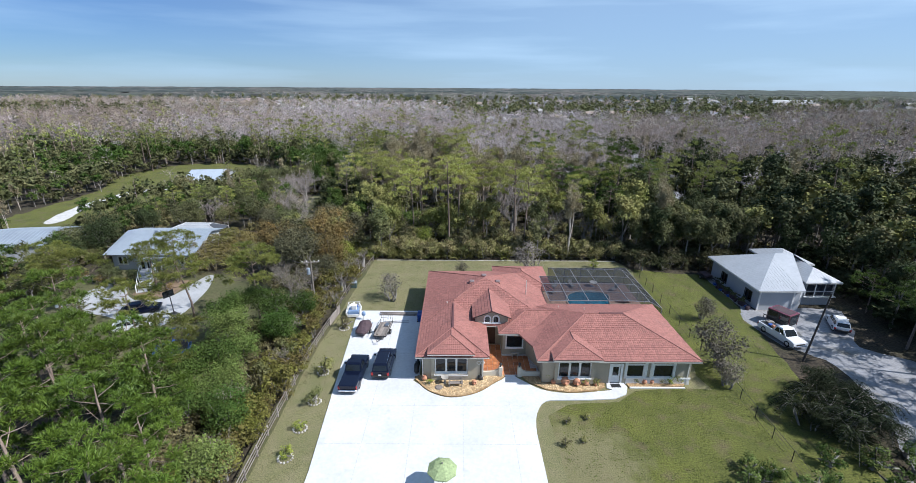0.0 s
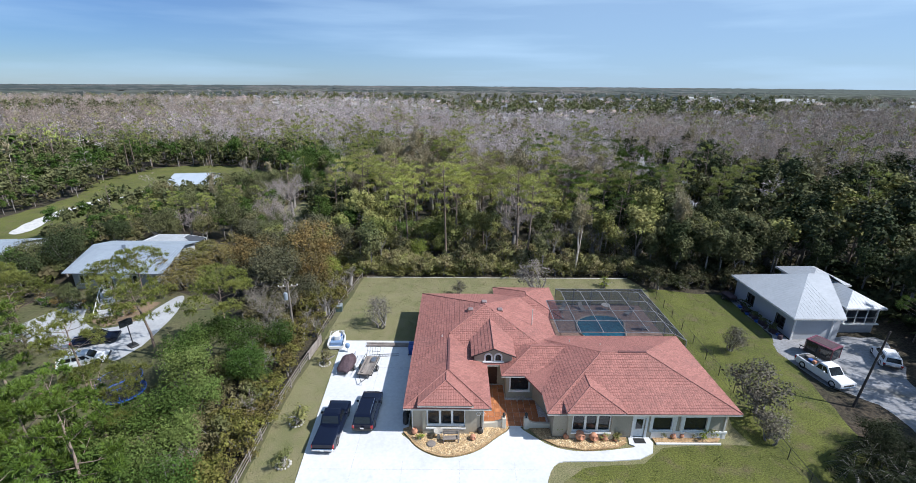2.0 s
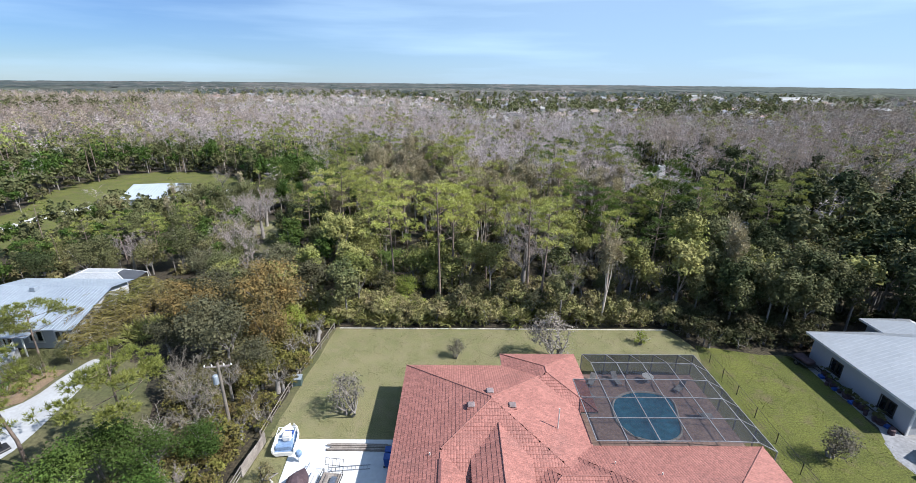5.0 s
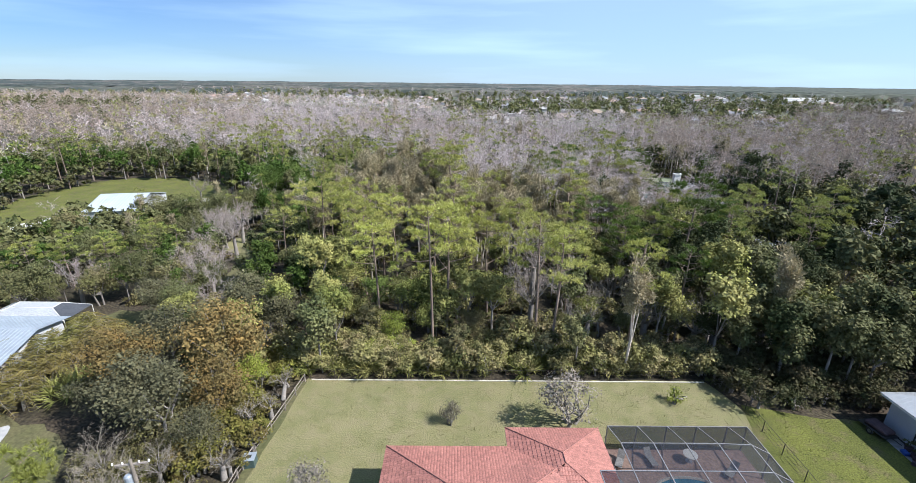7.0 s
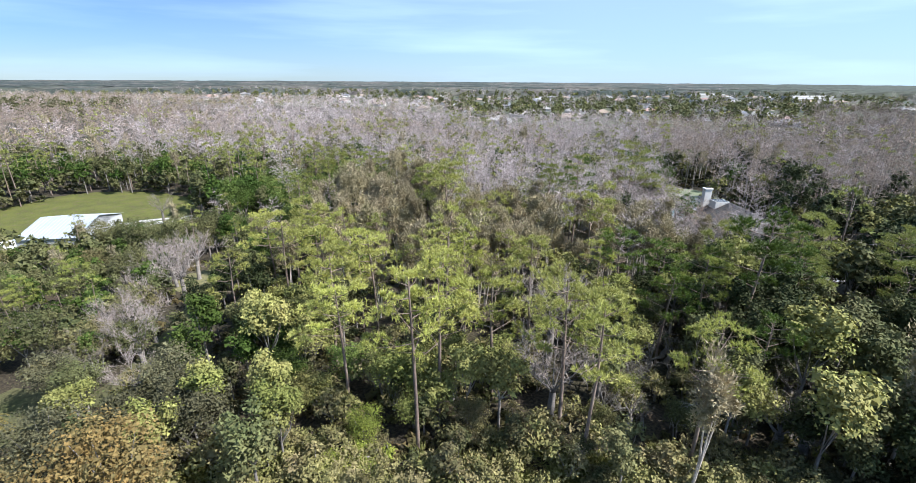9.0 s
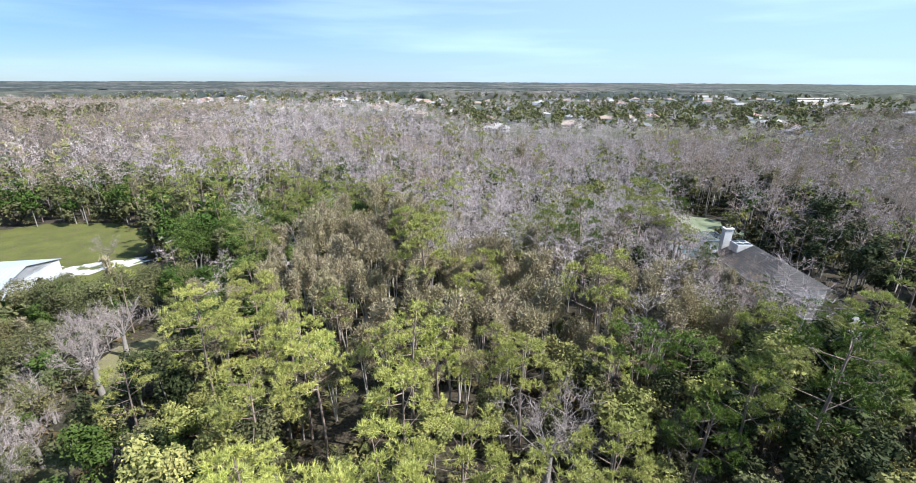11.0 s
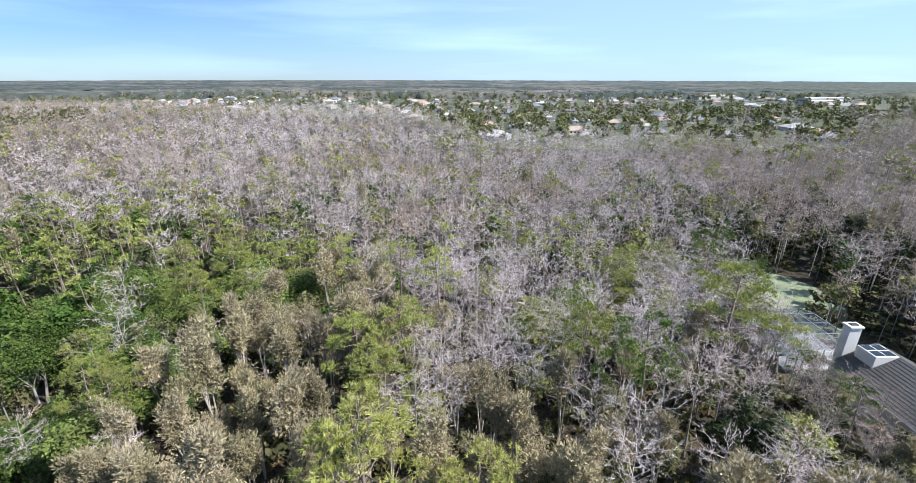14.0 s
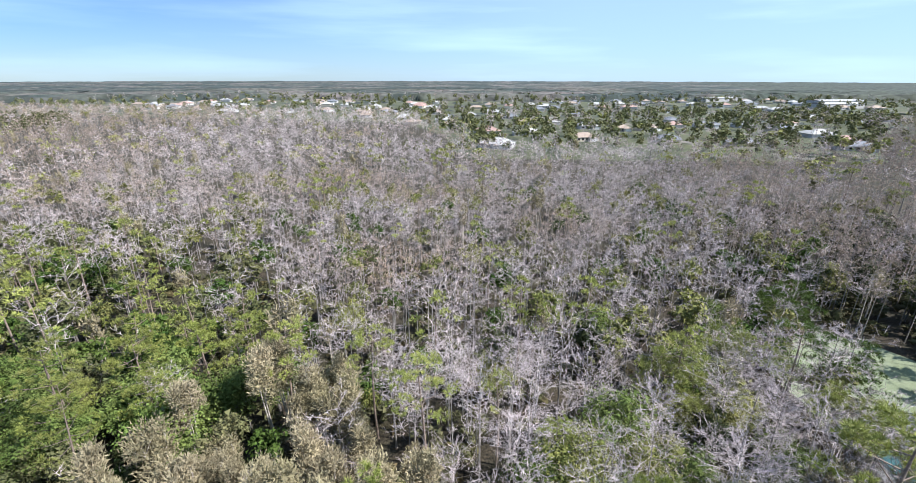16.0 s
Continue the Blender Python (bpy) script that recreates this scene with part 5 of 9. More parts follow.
def grow(tag, x, y, level, things=False, size=1.0):
    kind = species(x, y)
    for i, nm in enumerate(NAMES):
        sel = np.where(kind == i)[0]
        xs, ys = x[sel], y[sel]
        turns, picks = rng.uniform(0, 2 * math.pi, len(sel)), rng.integers(0, 12, len(sel))
        scales = size * rng.uniform(0.72, 1.12, len(sel)) * (1 - 0.38 * blend(-xs, 26, 36) * (1 - blend(ys, 128, 150))) * (1 + 0.18 * blend(xs, 24, 40) * (1 - blend(ys, 110, 140)))
        scales = scales * (1 - 0.40 * blend(xs, 38, 44) * (1 - blend(xs, 56, 60)) * blend(ys, 119, 126) * (1 - blend(ys, 150, 156)))   # low trees before the grey-roofed house
        order = np.argsort(np.hypot((xs - 6) / 1.3, ys - 112))
        cut = THING_LIMIT[nm] if things else 0
        for k in order[:cut]:
            # eastern dark trees and pines take darker leaf copies standing in for shade
            stand(nm, int(picks[k]), xs[k], ys[k], math.degrees(turns[k]), scales[k], group="woodland " + KINDS[nm][6] + "s", leaf_material=EVERGREEN_SHADE if nm == "dark_tree" and xs[k] > 24 and picks[k] % 5 < 2 else LUSH_LEAF if nm == "oak_tree" and xs[k] < -12 and ys[k] > 108 else PINE_DEEP_SHADE if nm == "pine_tree" and xs[k] > 22 else PINE_MID if nm == "pine_tree" and ys[k] > 112 else None)
        rest = order[cut:]
        if len(rest):
            if nm == "cypress_tree":
                rim = rng.uniform(size=len(rest)) < 0.85 * np.maximum(blend(-xs[rest] - 0.2 * ys[rest], 40, 130), blend(xs[rest] - 0.25 * ys[rest], 15, 80))
                edge, rest = rest[rim], rest[~rim]
                mass(tag + "_brown_cypress_trees", "brown_cypress", level, xs[edge], ys[edge], turns[edge], scales[edge], picks[edge], "leafless brown cypress trees at the swamp's edges", "trees")
            if nm == "dark_tree":
                # every second eastern tree takes the leaf copy with shade in its colour
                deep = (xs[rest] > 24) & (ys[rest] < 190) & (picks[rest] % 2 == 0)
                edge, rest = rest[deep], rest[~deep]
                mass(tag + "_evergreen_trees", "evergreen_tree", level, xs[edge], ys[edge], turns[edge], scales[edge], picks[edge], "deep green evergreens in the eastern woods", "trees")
            if nm == "oak_tree":
                deep = (xs[rest] < -12) & (ys[rest] < 240)
                edge, rest = rest[deep], rest[~deep]
                mass(tag + "_green_trees", "low_green_tree", level, xs[edge], ys[edge], turns[edge], scales[edge], picks[edge], "deep green vine-covered trees in the western woods", "trees")
            mass(tag + "_" + nm.replace("_tree", "_trees"), nm, level, xs[rest], ys[rest], turns[rest], scales[rest], picks[rest], WORDS[nm], "trees")


x, y = scatter(-75, 90, 76.5, 168, 4.05)
open_wood = (rng.uniform(size=len(x)) > np.where((y < 97) & (x < 24), 0.66, 0.16)) | (y > 118)
x, y = x[open_wood], y[open_wood]
near = np.abs(x - 8) < 43 + (y - 76) * 0.1
grow("woods", x[near], y[near], 0, True)
x2, y2 = scatter(-130, 140, 20, 300, 4.5)
out = ((np.abs(x2 - 8) >= 43 + (y2 - 76) * 0.1) | (y2 >= 168)) & ((y2 > 72) | (np.abs(x2) > 62))
grow("wood", x2[out], y2[out], 1)
x3, y3 = scatter(-420, 430, 40, 430, 6.1)
out = (np.abs(x3 - 5) >= 135) | (y3 >= 300)
grow("far_wood", x3[out], y3[out], 2)
x3, y3 = scatter(-620, 640, 428, 720, 8.6)
grow("farther_wood", x3, y3, 2, size=1.15)
# understorey
x4, y4 = scatter(-45, 62, 76.5, 150, 3.0)
keep = rng.uniform(size=len(x4)) < 0.80 * (1 - blend(y4, 94, 106) * 0.80)
x4, y4 = x4[keep], y4[keep]
mix = rng.uniform(size=len(x4))
mix = np.where((mix < .80) & (y4 < 97) & (x4 < 26), 2.0, mix)     # shrubs with sunlight put into their colour fill the wood's southern edge
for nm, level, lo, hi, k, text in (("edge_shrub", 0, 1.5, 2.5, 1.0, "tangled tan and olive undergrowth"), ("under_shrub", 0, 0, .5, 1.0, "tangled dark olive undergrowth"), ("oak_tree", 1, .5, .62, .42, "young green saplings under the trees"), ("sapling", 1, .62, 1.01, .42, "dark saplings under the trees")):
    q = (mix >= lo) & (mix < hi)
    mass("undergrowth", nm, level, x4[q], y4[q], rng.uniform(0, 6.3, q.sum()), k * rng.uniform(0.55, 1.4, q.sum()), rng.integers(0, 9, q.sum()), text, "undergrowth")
x5, y5 = scatter(-110, 110, 60, 220, 5.4)
keep = (y5 > 135) | (np.abs(x5) > 64)
x5, y5 = x5[keep], y5[keep]
KINDS["swamp_shrub"] = KINDS["shrub"][:4] + (leaf("dry_swamp_brush", (0.165, 0.160, 0.082), (0.135, 0.135, 0.062), size=4.0),) + KINDS["shrub"][5:]
bog = (np.abs(x5 - 5) < 45) & (y5 > 138)
mass("undergrowth", "swamp_shrub", 1, x5[bog], y5[bog], rng.uniform(0, 6.3, bog.sum()), rng.uniform(0.7, 1.4, bog.sum()), rng.integers(0, 9, bog.sum()), "dry tan brush under bare cypresses", "undergrowth")
x5, y5 = x5[~bog], y5[~bog]
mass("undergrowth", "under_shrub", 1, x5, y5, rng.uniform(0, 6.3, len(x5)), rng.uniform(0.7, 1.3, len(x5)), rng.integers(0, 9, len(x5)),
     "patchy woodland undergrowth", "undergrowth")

x6, y6 = scatter(-66, -16, 98, 186, 3.8)
keep = rng.uniform(size=len(x6)) < blend(-x6, 16, 26)
x6, y6 = x6[keep], y6[keep]
pk = rng.integers(0, 9, len(x6))
for nm, q, text in (("low_green_tree", pk < 5, "low green trees near the clearing"), ("dark_tree", pk >= 5, "low dark green trees near the clearing")):
    mass("low_trees", nm, 1, x6[q], y6[q], rng.uniform(0, 6.3, q.sum()), rng.uniform(.38, .62, q.sum()), pk[q], text, "trees")

x7, y7 = scatter(-170, -58, 100, 235, 3.9)
mass("low_trees", "dark_tree", 2, x7, y7, rng.uniform(0, 6.3, len(x7)), rng.uniform(.45, .75, len(x7)), rng.integers(0, 9, len(x7)), "dense low dark green trees behind the clearing", "trees")

# ferns and dead fronds on the woodland floor
FERN_LEAF = leaf("fern_fronds", (0.070, 0.080, 0.025), (0.105, 0.075, 0.040), size=3.0)
KINDS["fern"] = ([leafy(190 + k, 0.8, (1.2, 1.2, 0.55), 0.0, 6, 40, 0.36, wood=False) for k in range(4)], [], [], BARK_GREY, FERN_LEAF, "", "ferns")
for x0, x1, y0, y1, step in ((-44, 62, 77, 150, 3.2), (-60, 80, 150, 230, 4.6)):
    xf, yf = scatter(x0, x1, y0, y1, step)
    mass("woodland_ferns", "fern", 0, xf, yf, rng.uniform(0, 6.3, len(xf)), rng.uniform(.7, 1.5, len(xf)), rng.integers(0, 12, len(xf)), "olive and brown ferns on the woodland floor", "ferns")

# far woods to the horizon: an uneven canopy
na, radii = 190, np.concatenate([np.arange(560, 1500, 9.0), np.geomspace(1500, 4850, 70)])
ang = np.linspace(radians(22), radians(158), na)
R, A = np.meshgrid(radii, ang, indexing="ij")
FX, FY = R * np.cos(A) + rng.normal(0, 2.5, R.shape), 90 + R * np.sin(A) + rng.normal(0, 2.5, R.shape)
hills = field(FX.ravel(), FY.ravel(), 420, 5).reshape(R.shape)
FZ = 5.5 + 4 * hills + rng.uniform(0, 5.5, R.shape)
flat = FX.ravel(), FY.ravel()
open_ground = inside(*flat, [(-700, 560), (-2, 430), (12, 355), (260, 350), (700, 420), (1100, 800), (900, 1050), (200, 980), (-300, 1050), (-800, 900)]).reshape(R.shape)
FZ = np.where(open_ground, -0.8 + 2.5 * (rng.uniform(size=R.shape) > 0.9), FZ)
FZ = np.where((R < 650) & (FX < 0), -0.8, FZ)   # real trees stand here instead
idx = np.arange(R.size).reshape(R.shape)
a, b, c, d = idx[:-1, :-1].ravel(), idx[1:, :-1].ravel(), idx[1:, 1:].ravel(), idx[:-1, 1:].ravel()
# its dark bluish patches put haze and crown shade into the colour
CANOPY = surface("far_canopy", (0.125, 0.108, 0.100), (0.060, 0.070, 0.050), size=150.0, fine=16.0, rough=1.0, fine_amount=0.55, island=0.0,
                 spots=((0.030, 0.042, 0.036), 240.0, 0.44, 0.54))
CANOPY_GREEN = surface("far_green_canopy", (0.034, 0.046, 0.036), (0.058, 0.066, 0.048), size=190.0, fine=16.0, rough=1.0, fine_amount=0.55)
green = (FX + 260 * (hills - .5) > .52 * FY + 40).ravel()[a].astype(int)
tagged(new("distant_woods", raw_mesh("distant_woods", np.stack([FX, FY, FZ], -1).reshape(-1, 3), np.concatenate([np.stack([a, c, b], 1), np.stack([a, d, c], 1)]), [CANOPY, CANOPY_GREEN], np.r_[green, green])),
       "grey-brown and green woodland stretching to the horizon", "woods", kind="stuff")


# ---------------------------------------------------------------- vehicles
def wheel_set(parent, spots, r, w):
    for x, y in spots:
        tyre = Shape()
        prof = [(r * 0.62, -w / 2), (r * 0.92, -w / 2), (r, -w / 4), (r, w / 4), (r * 0.92, w / 2), (r * 0.62, w / 2)]
        n = 18
        tyre.add([(x + d, y + q * math.cos(2 * math.pi * k / n), r + q * math.sin(2 * math.pi * k / n)) for q, d in prof for k in range(n)],
                 [(a * n + k, a * n + (k + 1) % n, (a + 1) * n + (k + 1) % n, (a + 1) * n + k) for a in range(5) for k in range(n)])
        wh = part("wheel", tyre, TYRE, parent)
        rim = Shape()
        s = 1 if x > 0 else -1
        rim.tube([(x - s * w * 0.3, y, r), (x + s * w * 0.42, y, r)], [r * 0.63, r * 0.58], 12)
        part("rim", rim, ALLOY, wh)


def vehicle(name, label, category, at, turn, paint, L, W, H, style):
    """A car or pickup facing +y: rounded body, tapered greenhouse with panes, wheels, lamps, bumpers."""
    ob = thing(name, label, category, at, turn)
    h, w = L / 2, W / 2
    belt = H * 0.58
    clear = 0.32 if style == "pickup" else 0.24
    if style == "pickup":
        out = [(-h + 0.05, clear + 0.15), (-h, 0.6), (-h, belt - 0.05), (-h + 0.04, belt), (-0.45, belt), (0.6, belt + 0.02), (h - 0.55, belt - 0.02), (h - 0.08, belt - 0.16),
               (h, 0.72), (h - 0.03, clear + 0.1), (h - 0.4, clear), (-h + 0.4, clear)]
        cab = (-0.55, 1.45, 0.45, 0.75)
    elif style == "suv":
        out = [(-h + 0.06, clear + 0.15), (-h, 0.6), (-h + 0.02, belt), (0.8, belt + 0.02), (h - 0.5, belt - 0.08), (h - 0.08, belt - 0.24), (h, 0.62), (h - 0.05, clear + 0.08),
               (h - 0.4, clear), (-h + 0.4, clear)]
        cab = (-h + 0.04, 1.15, 0.35, 0.85)
    else:
        out = [(-h + 0.06, clear + 0.15), (-h, 0.6), (-h + 0.05, belt - 0.04), (-h + 0.7, belt), (0.8, belt), (h - 0.5, belt - 0.1), (h - 0.08, belt - 0.25), (h, 0.6), (h - 0.05, clear + 0.08),
               (h - 0.4, clear), (-h + 0.4, clear)]
        cab = (-h + 0.35, 1.2, 0.6, 0.85)
    wx, wy0, wy1 = w - 0.13, -h + L * 0.19, h - L * 0.175
    body = Shape()
    n = len(out)
    sect = [(-w + 0.16, 0.93), (-w, 1.0), (w, 1.0), (w - 0.16, 0.93)]
    lo = min(z for _, z in out)
    cols = []
    for sx, k in ((-w + 0.10, 0), (-w, 1), (w, 1), (w - 0.10, 0)):
        cols.append([(sx, y * (1.0 if k else 0.985), lo + (z - lo) * (1.0 if k or z < belt - 0.3 else 1.018)) for y, z in out])
    # sides stand a little in at the top edge, so the flanks are rounded
    cols[1] = [(x + (0.07 if z > belt - 0.12 else 0.0), y, z - (0.05 if z > belt - 0.12 else 0)) for x, y, z in cols[1]]
    cols[2] = [(x - (0.07 if z > belt - 0.12 else 0.0), y, z - (0.05 if z > belt - 0.12 else 0)) for x, y, z in cols[2]]
    order = [cols[1], [(x + 0.14, y, z + (0.05 if z > belt - 0.2 else 0)) for x, y, z in cols[1]], [(x - 0.14, y, z + (0.05 if z > belt - 0.2 else 0)) for x, y, z in cols[2]], cols[2]]
    vs = [p for c in order for p in c]
    fs = [tuple(range(n)), tuple(range(4 * n - 1, 3 * n - 1, -1))]
    for c in range(3):
        fs += [(c * n + (i + 1) % n, c * n + i, (c + 1) * n + i, (c + 1) * n + (i + 1) % n) for i in range(n)]
    body.add(vs, fs)
    b = part("body", body, paint, ob)
    # cabin
    y0, y1, r0, r1 = cab
    zt = H
    c = Shape()
    base = [(-w + 0.1, y0), (w - 0.1, y0), (w - 0.1, y1), (-w + 0.1, y1)]
    roof = [(-w + 0.27, y0 + r0), (w - 0.27, y0 + r0), (w - 0.27, y1 - r1), (-w + 0.27, y1 - r1)]
    mid = [(-w + 0.21, y0 + r0 * 0.75), (w - 0.21, y0 + r0 * 0.75), (w - 0.21, y1 - r1 * 0.85), (-w + 0.21, y1 - r1 * 0.85)]
    top = [(-w + 0.42, y0 + r0 + 0.15), (w - 0.42, y0 + r0 + 0.15), (w - 0.42, y1 - r1 - 0.15), (-w + 0.42, y1 - r1 - 0.15)]
    vs = [(*p, belt - 0.02) for p in base] + [(*p, zt - 0.13) for p in mid] + [(*p, zt - 0.04) for p in roof] + [(*p, zt) for p in top]
    c.add(vs, [(k * 4 + i, k * 4 + (i + 1) % 4, k * 4 + 4 + (i + 1) % 4, k * 4 + 4 + i) for k in range(3) for i in range(4)] + [(12, 13, 14, 15)])
    cabin = part("cabin", c, paint, ob)

    def pane(nm, i, j, lo_t, hi_t, u0, u1):
        A, B = Vector((*base[i], belt - 0.02)), Vector((*base[j], belt - 0.02))
        C, D = Vector((*mid[j], zt - 0.13)), Vector((*mid[i], zt - 0.13))
        nrm = (B - A).cross(D - A).normalized() * 0.012
        q = []
        for u, t in ((u0, lo_t), (u1, lo_t), (u1, hi_t), (u0, hi_t)):
            q.append(A.lerp(B, u).lerp(D.lerp(C, u), t) + nrm)
        part(nm, Shape().add(q + [p - nrm * 0.8 for p in q], [(0, 1, 2, 3), (7, 6, 5, 4)]), GLASS, cabin)

    pane("rear_window", 0, 1, 0.14, 0.95, 0.07, 0.93)
    pane("windscreen", 2, 3, 0.06, 0.98, 0.05, 0.95)
    for i, j in ((1, 2), (3, 0)):
        for u0, u1 in ((0.06, 0.33), (0.37, 0.62), (0.66, 0.9)) if style != "pickup" else ((0.12, 0.45), (0.5, 0.84)):
            pane("side_window", i, j, 0.12, 0.92, u0, u1)
    if style == "pickup":
        part("bed", Shape().box(-w + 0.2, -h + 0.1, belt - 0.5, w - 0.2, -0.62, belt + 0.006), CAR_BLACK if paint is CAR_BLACK else BLACK, ob, "dark covered load bed")
        if paint is CAR_WHITE:
            for bx, by, bw, bl, bh, bm in ((-.5, -1.2, .5, .7, .3, ALLOY), (.1, -1.6, .55, .5, .22, BLUE_PLASTIC), (-.55, -2.2, .9, .45, .25, TIMBER), (.3, -1.05, .35, .35, .35, CLAY_POT)):
                part("load_box", Shape().box(bx, by, belt + .008, bx + bw, by + bl, belt + bh, .04), bm, ob)
        part("tailgate", Shape().box(-w + 0.12, -h - 0.025, 0.72, w - 0.12, -h + 0.03, belt - 0.03, 0.02), paint, ob)
    for x in (-w + 0.02, w - 0.24):
        part("tail_lamp", Shape().box(x, -h - 0.02, belt - 0.42, x + 0.22, -h + 0.12, belt - 0.1, 0.02), RED_LENS, ob)
        part("headlamp", Shape().box(x, h - 0.22, belt - 0.42, x + 0.22, h - 0.015, belt - 0.26, 0.03), CLEAR_LENS, ob)
    part("bumper", Shape().box(-w + 0.06, -h - 0.12, 0.42, w - 0.06, -h + 0.1, 0.64, 0.05), CHROME if style == "pickup" else BLACK, ob)
    part("bumper", Shape().box(-w + 0.06, h - 0.1, 0.38, w - 0.06, h + 0.06, 0.6, 0.05), CHROME if style == "pickup" else BLACK, ob)
    part("grille", Shape().box(-w + 0.35, h - 0.05, 0.62, w - 0.35, h + 0.012, belt - 0.26, 0.02), BLACK, ob)
    part("number_plate", Shape().box(-0.16, -h - 0.135, 0.66 if style != "pickup" else 0.46, 0.16, -h - 0.122, 0.82 if style != "pickup" else 0.6), TRIM, ob, "plain pale number plate")
    for s in (-1, 1):
        part("mirror", Shape().box(min(s * w, s * (w + 0.22)), y1 - 0.75, belt + 0.06, max(s * w, s * (w + 0.22)), y1 - 0.6, belt + 0.26, 0.03), paint, ob)
    if style == "suv":
        for s in (-1, 1):
            part("roof_rail", Shape().tube([(s * (w - 0.32), -h + 0.6, zt - 0.01), (s * (w - 0.32), -h + 0.7, zt + 0.05), (s * (w - 0.32), 0.1, zt + 0.05), (s * (w - 0.32), 0.2, zt - 0.01)], 0.02, 6), CHROME, cabin)
    wheel_set(ob, [(sx * wx, yy) for sx in (-1, 1) for yy in (wy0, wy1)], 0.40 if style == "pickup" else 0.36, 0.27)
    return ob


vehicle("pickup_truck", "glossy dark blue crew-cab pickup parked on the concrete drive", "pickup truck", (-11.05, 40.4, 0.1), -1.5, CAR_BLACK, 5.8, 2.0, 1.92, "pickup")
vehicle("suv", "glossy black seven-seat family car parked on the concrete drive", "car", (-8.15, 42.4, 0.1), -1.5, CAR_BLACK, 5.0, 1.95, 1.8, "suv")
vehicle("pickup_truck", "white work pickup parked on the shell drive", "pickup truck", (40.8, 49.0, 0.02), 190, CAR_WHITE, 5.5, 1.95, 1.85, "pickup")
vehicle("suv", "white family car parked in tree shade", "car", (50.3, 51.9, 0.02), -27, CAR_WHITE, 4.3, 1.8, 1.6, "suv")
vehicle("car", "dark saloon on a pale drive", "car", (-43.9, 55.0, 0.03), -68, CAR_BLACK, 4.7, 1.85, 1.45, "car")
vehicle("car", "white saloon half under pine branches", "car", (-41.9, 50.6, 0.03), -66, CAR_WHITE, 4.7, 1.85, 1.45, "car")

# maroon box trailer
t = thing("box_trailer", "dark maroon enclosed trailer beside a white pickup", "trailer", (43.2, 52.5, 0.02), 26)
part("box", Shape().box(-1.0, -1.35, 0.45, 1.0, 1.35, 2.0, 0.05), BLACK, t)
part("roof", Shape().box(-1.05, -1.4, 2.003, 1.05, 1.4, 2.09, 0.03), MAROON, t, "maroon roof panel")
part("roof_panel", Shape().box(-0.8, -1.15, 2.092, 0.8, 1.15, 2.11, 0.005), PLUM_TARP, t)
for x in (-1.013, 1.001):
    for y in (-1.25, 0.1):
        part("window", Shape().box(x, y, 0.95, x + 0.012, y + 1.12, 1.8), GLASS, t)
part("door", Shape().box(-0.8, -1.375, 0.6, 0.8, -1.352, 1.85), GLASS, t)
for x in (-1.04, 0.99):
    for y in (-1.39, 1.34):
        part("corner_post", Shape().box(x, y, 0.4, x + 0.05, y + 0.05, 2.002), MAROON, t)
wheel_set(t, [(-0.9, 0.3), (0.9, 0.3)], 0.31, 0.2)
part("drawbar", Shape().tube([(0, 1.3, 0.45), (0, 2.3, 0.45)], 0.06, 6), BLACK, t)
part("drawbar_leg", Shape().tube([(0, 2.2, 0.45), (0, 2.2, 0.0)], 0.04, 6), BLACK, t)

# flat utility trailer with timber deck
t = thing("utility_trailer", "open utility trailer with a weathered plank deck", "trailer", (-9.45, 49.6, 0.1), -6)
for k in range(7):
    part("plank", Shape().box(-0.75 + k * 0.215, -1.7, 0.56, -0.75 + k * 0.215 + 0.2, 1.7, 0.6), TIMBER, t)
for x in (-0.82, 0.78):
    part("side_rail", Shape().box(x, -1.75, 0.48, x + 0.05, 1.75, 0.58), BLACK, t)
    part("top_rail", Shape().tube([(x + 0.02, -1.75, 0.58), (x + 0.02, -1.75, 0.95), (x + 0.02, 1.75, 0.95), (x + 0.02, 1.75, 0.58)], 0.025, 6), BLACK, t)
part("crossbeam", Shape().box(-0.8, -1.75, 0.46, 0.8, -1.68, 0.555), BLACK, t)
for k in range(6):
    part("ramp_bar", Shape().tube([(-.75 + .3 * k, 1.78, .56), (-.75 + .3 * k, 2.3, 1.5)], .015, 4), BLACK, t)
part("ramp_bar", Shape().tube([(-.78, 2.3, 1.5), (.78, 2.3, 1.5)], .02, 4), BLACK, t)
part("ramp_bar", Shape().tube([(-.78, 2.04, 1.03), (.78, 2.04, 1.03)], .02, 4), BLACK, t)
part("lumber", Shape().box(-0.45, -1.5, 0.602, -0.2, 1.4, 0.72, 0.02), TIMBER, t)
part("toolbox", Shape().box(0.1, 0.4, 0.602, 0.6, 1.2, 0.85, 0.03), ALLOY, t)
wheel_set(t, [(-0.95, -0.1), (0.95, -0.1)], 0.32, 0.2)
part("drawbar", Shape().tube([(-0.6, -1.7, 0.5), (0, -2.9, 0.48)], 0.035, 6), BLACK, t)
part("drawbar", Shape().tube([(0.6, -1.7, 0.5), (0, -2.9, 0.48)], 0.035, 6), BLACK, t)
part("jockey_stand", Shape().tube([(0, -2.8, 0.5), (0, -2.8, 0)], 0.03, 6), CHROME, t)

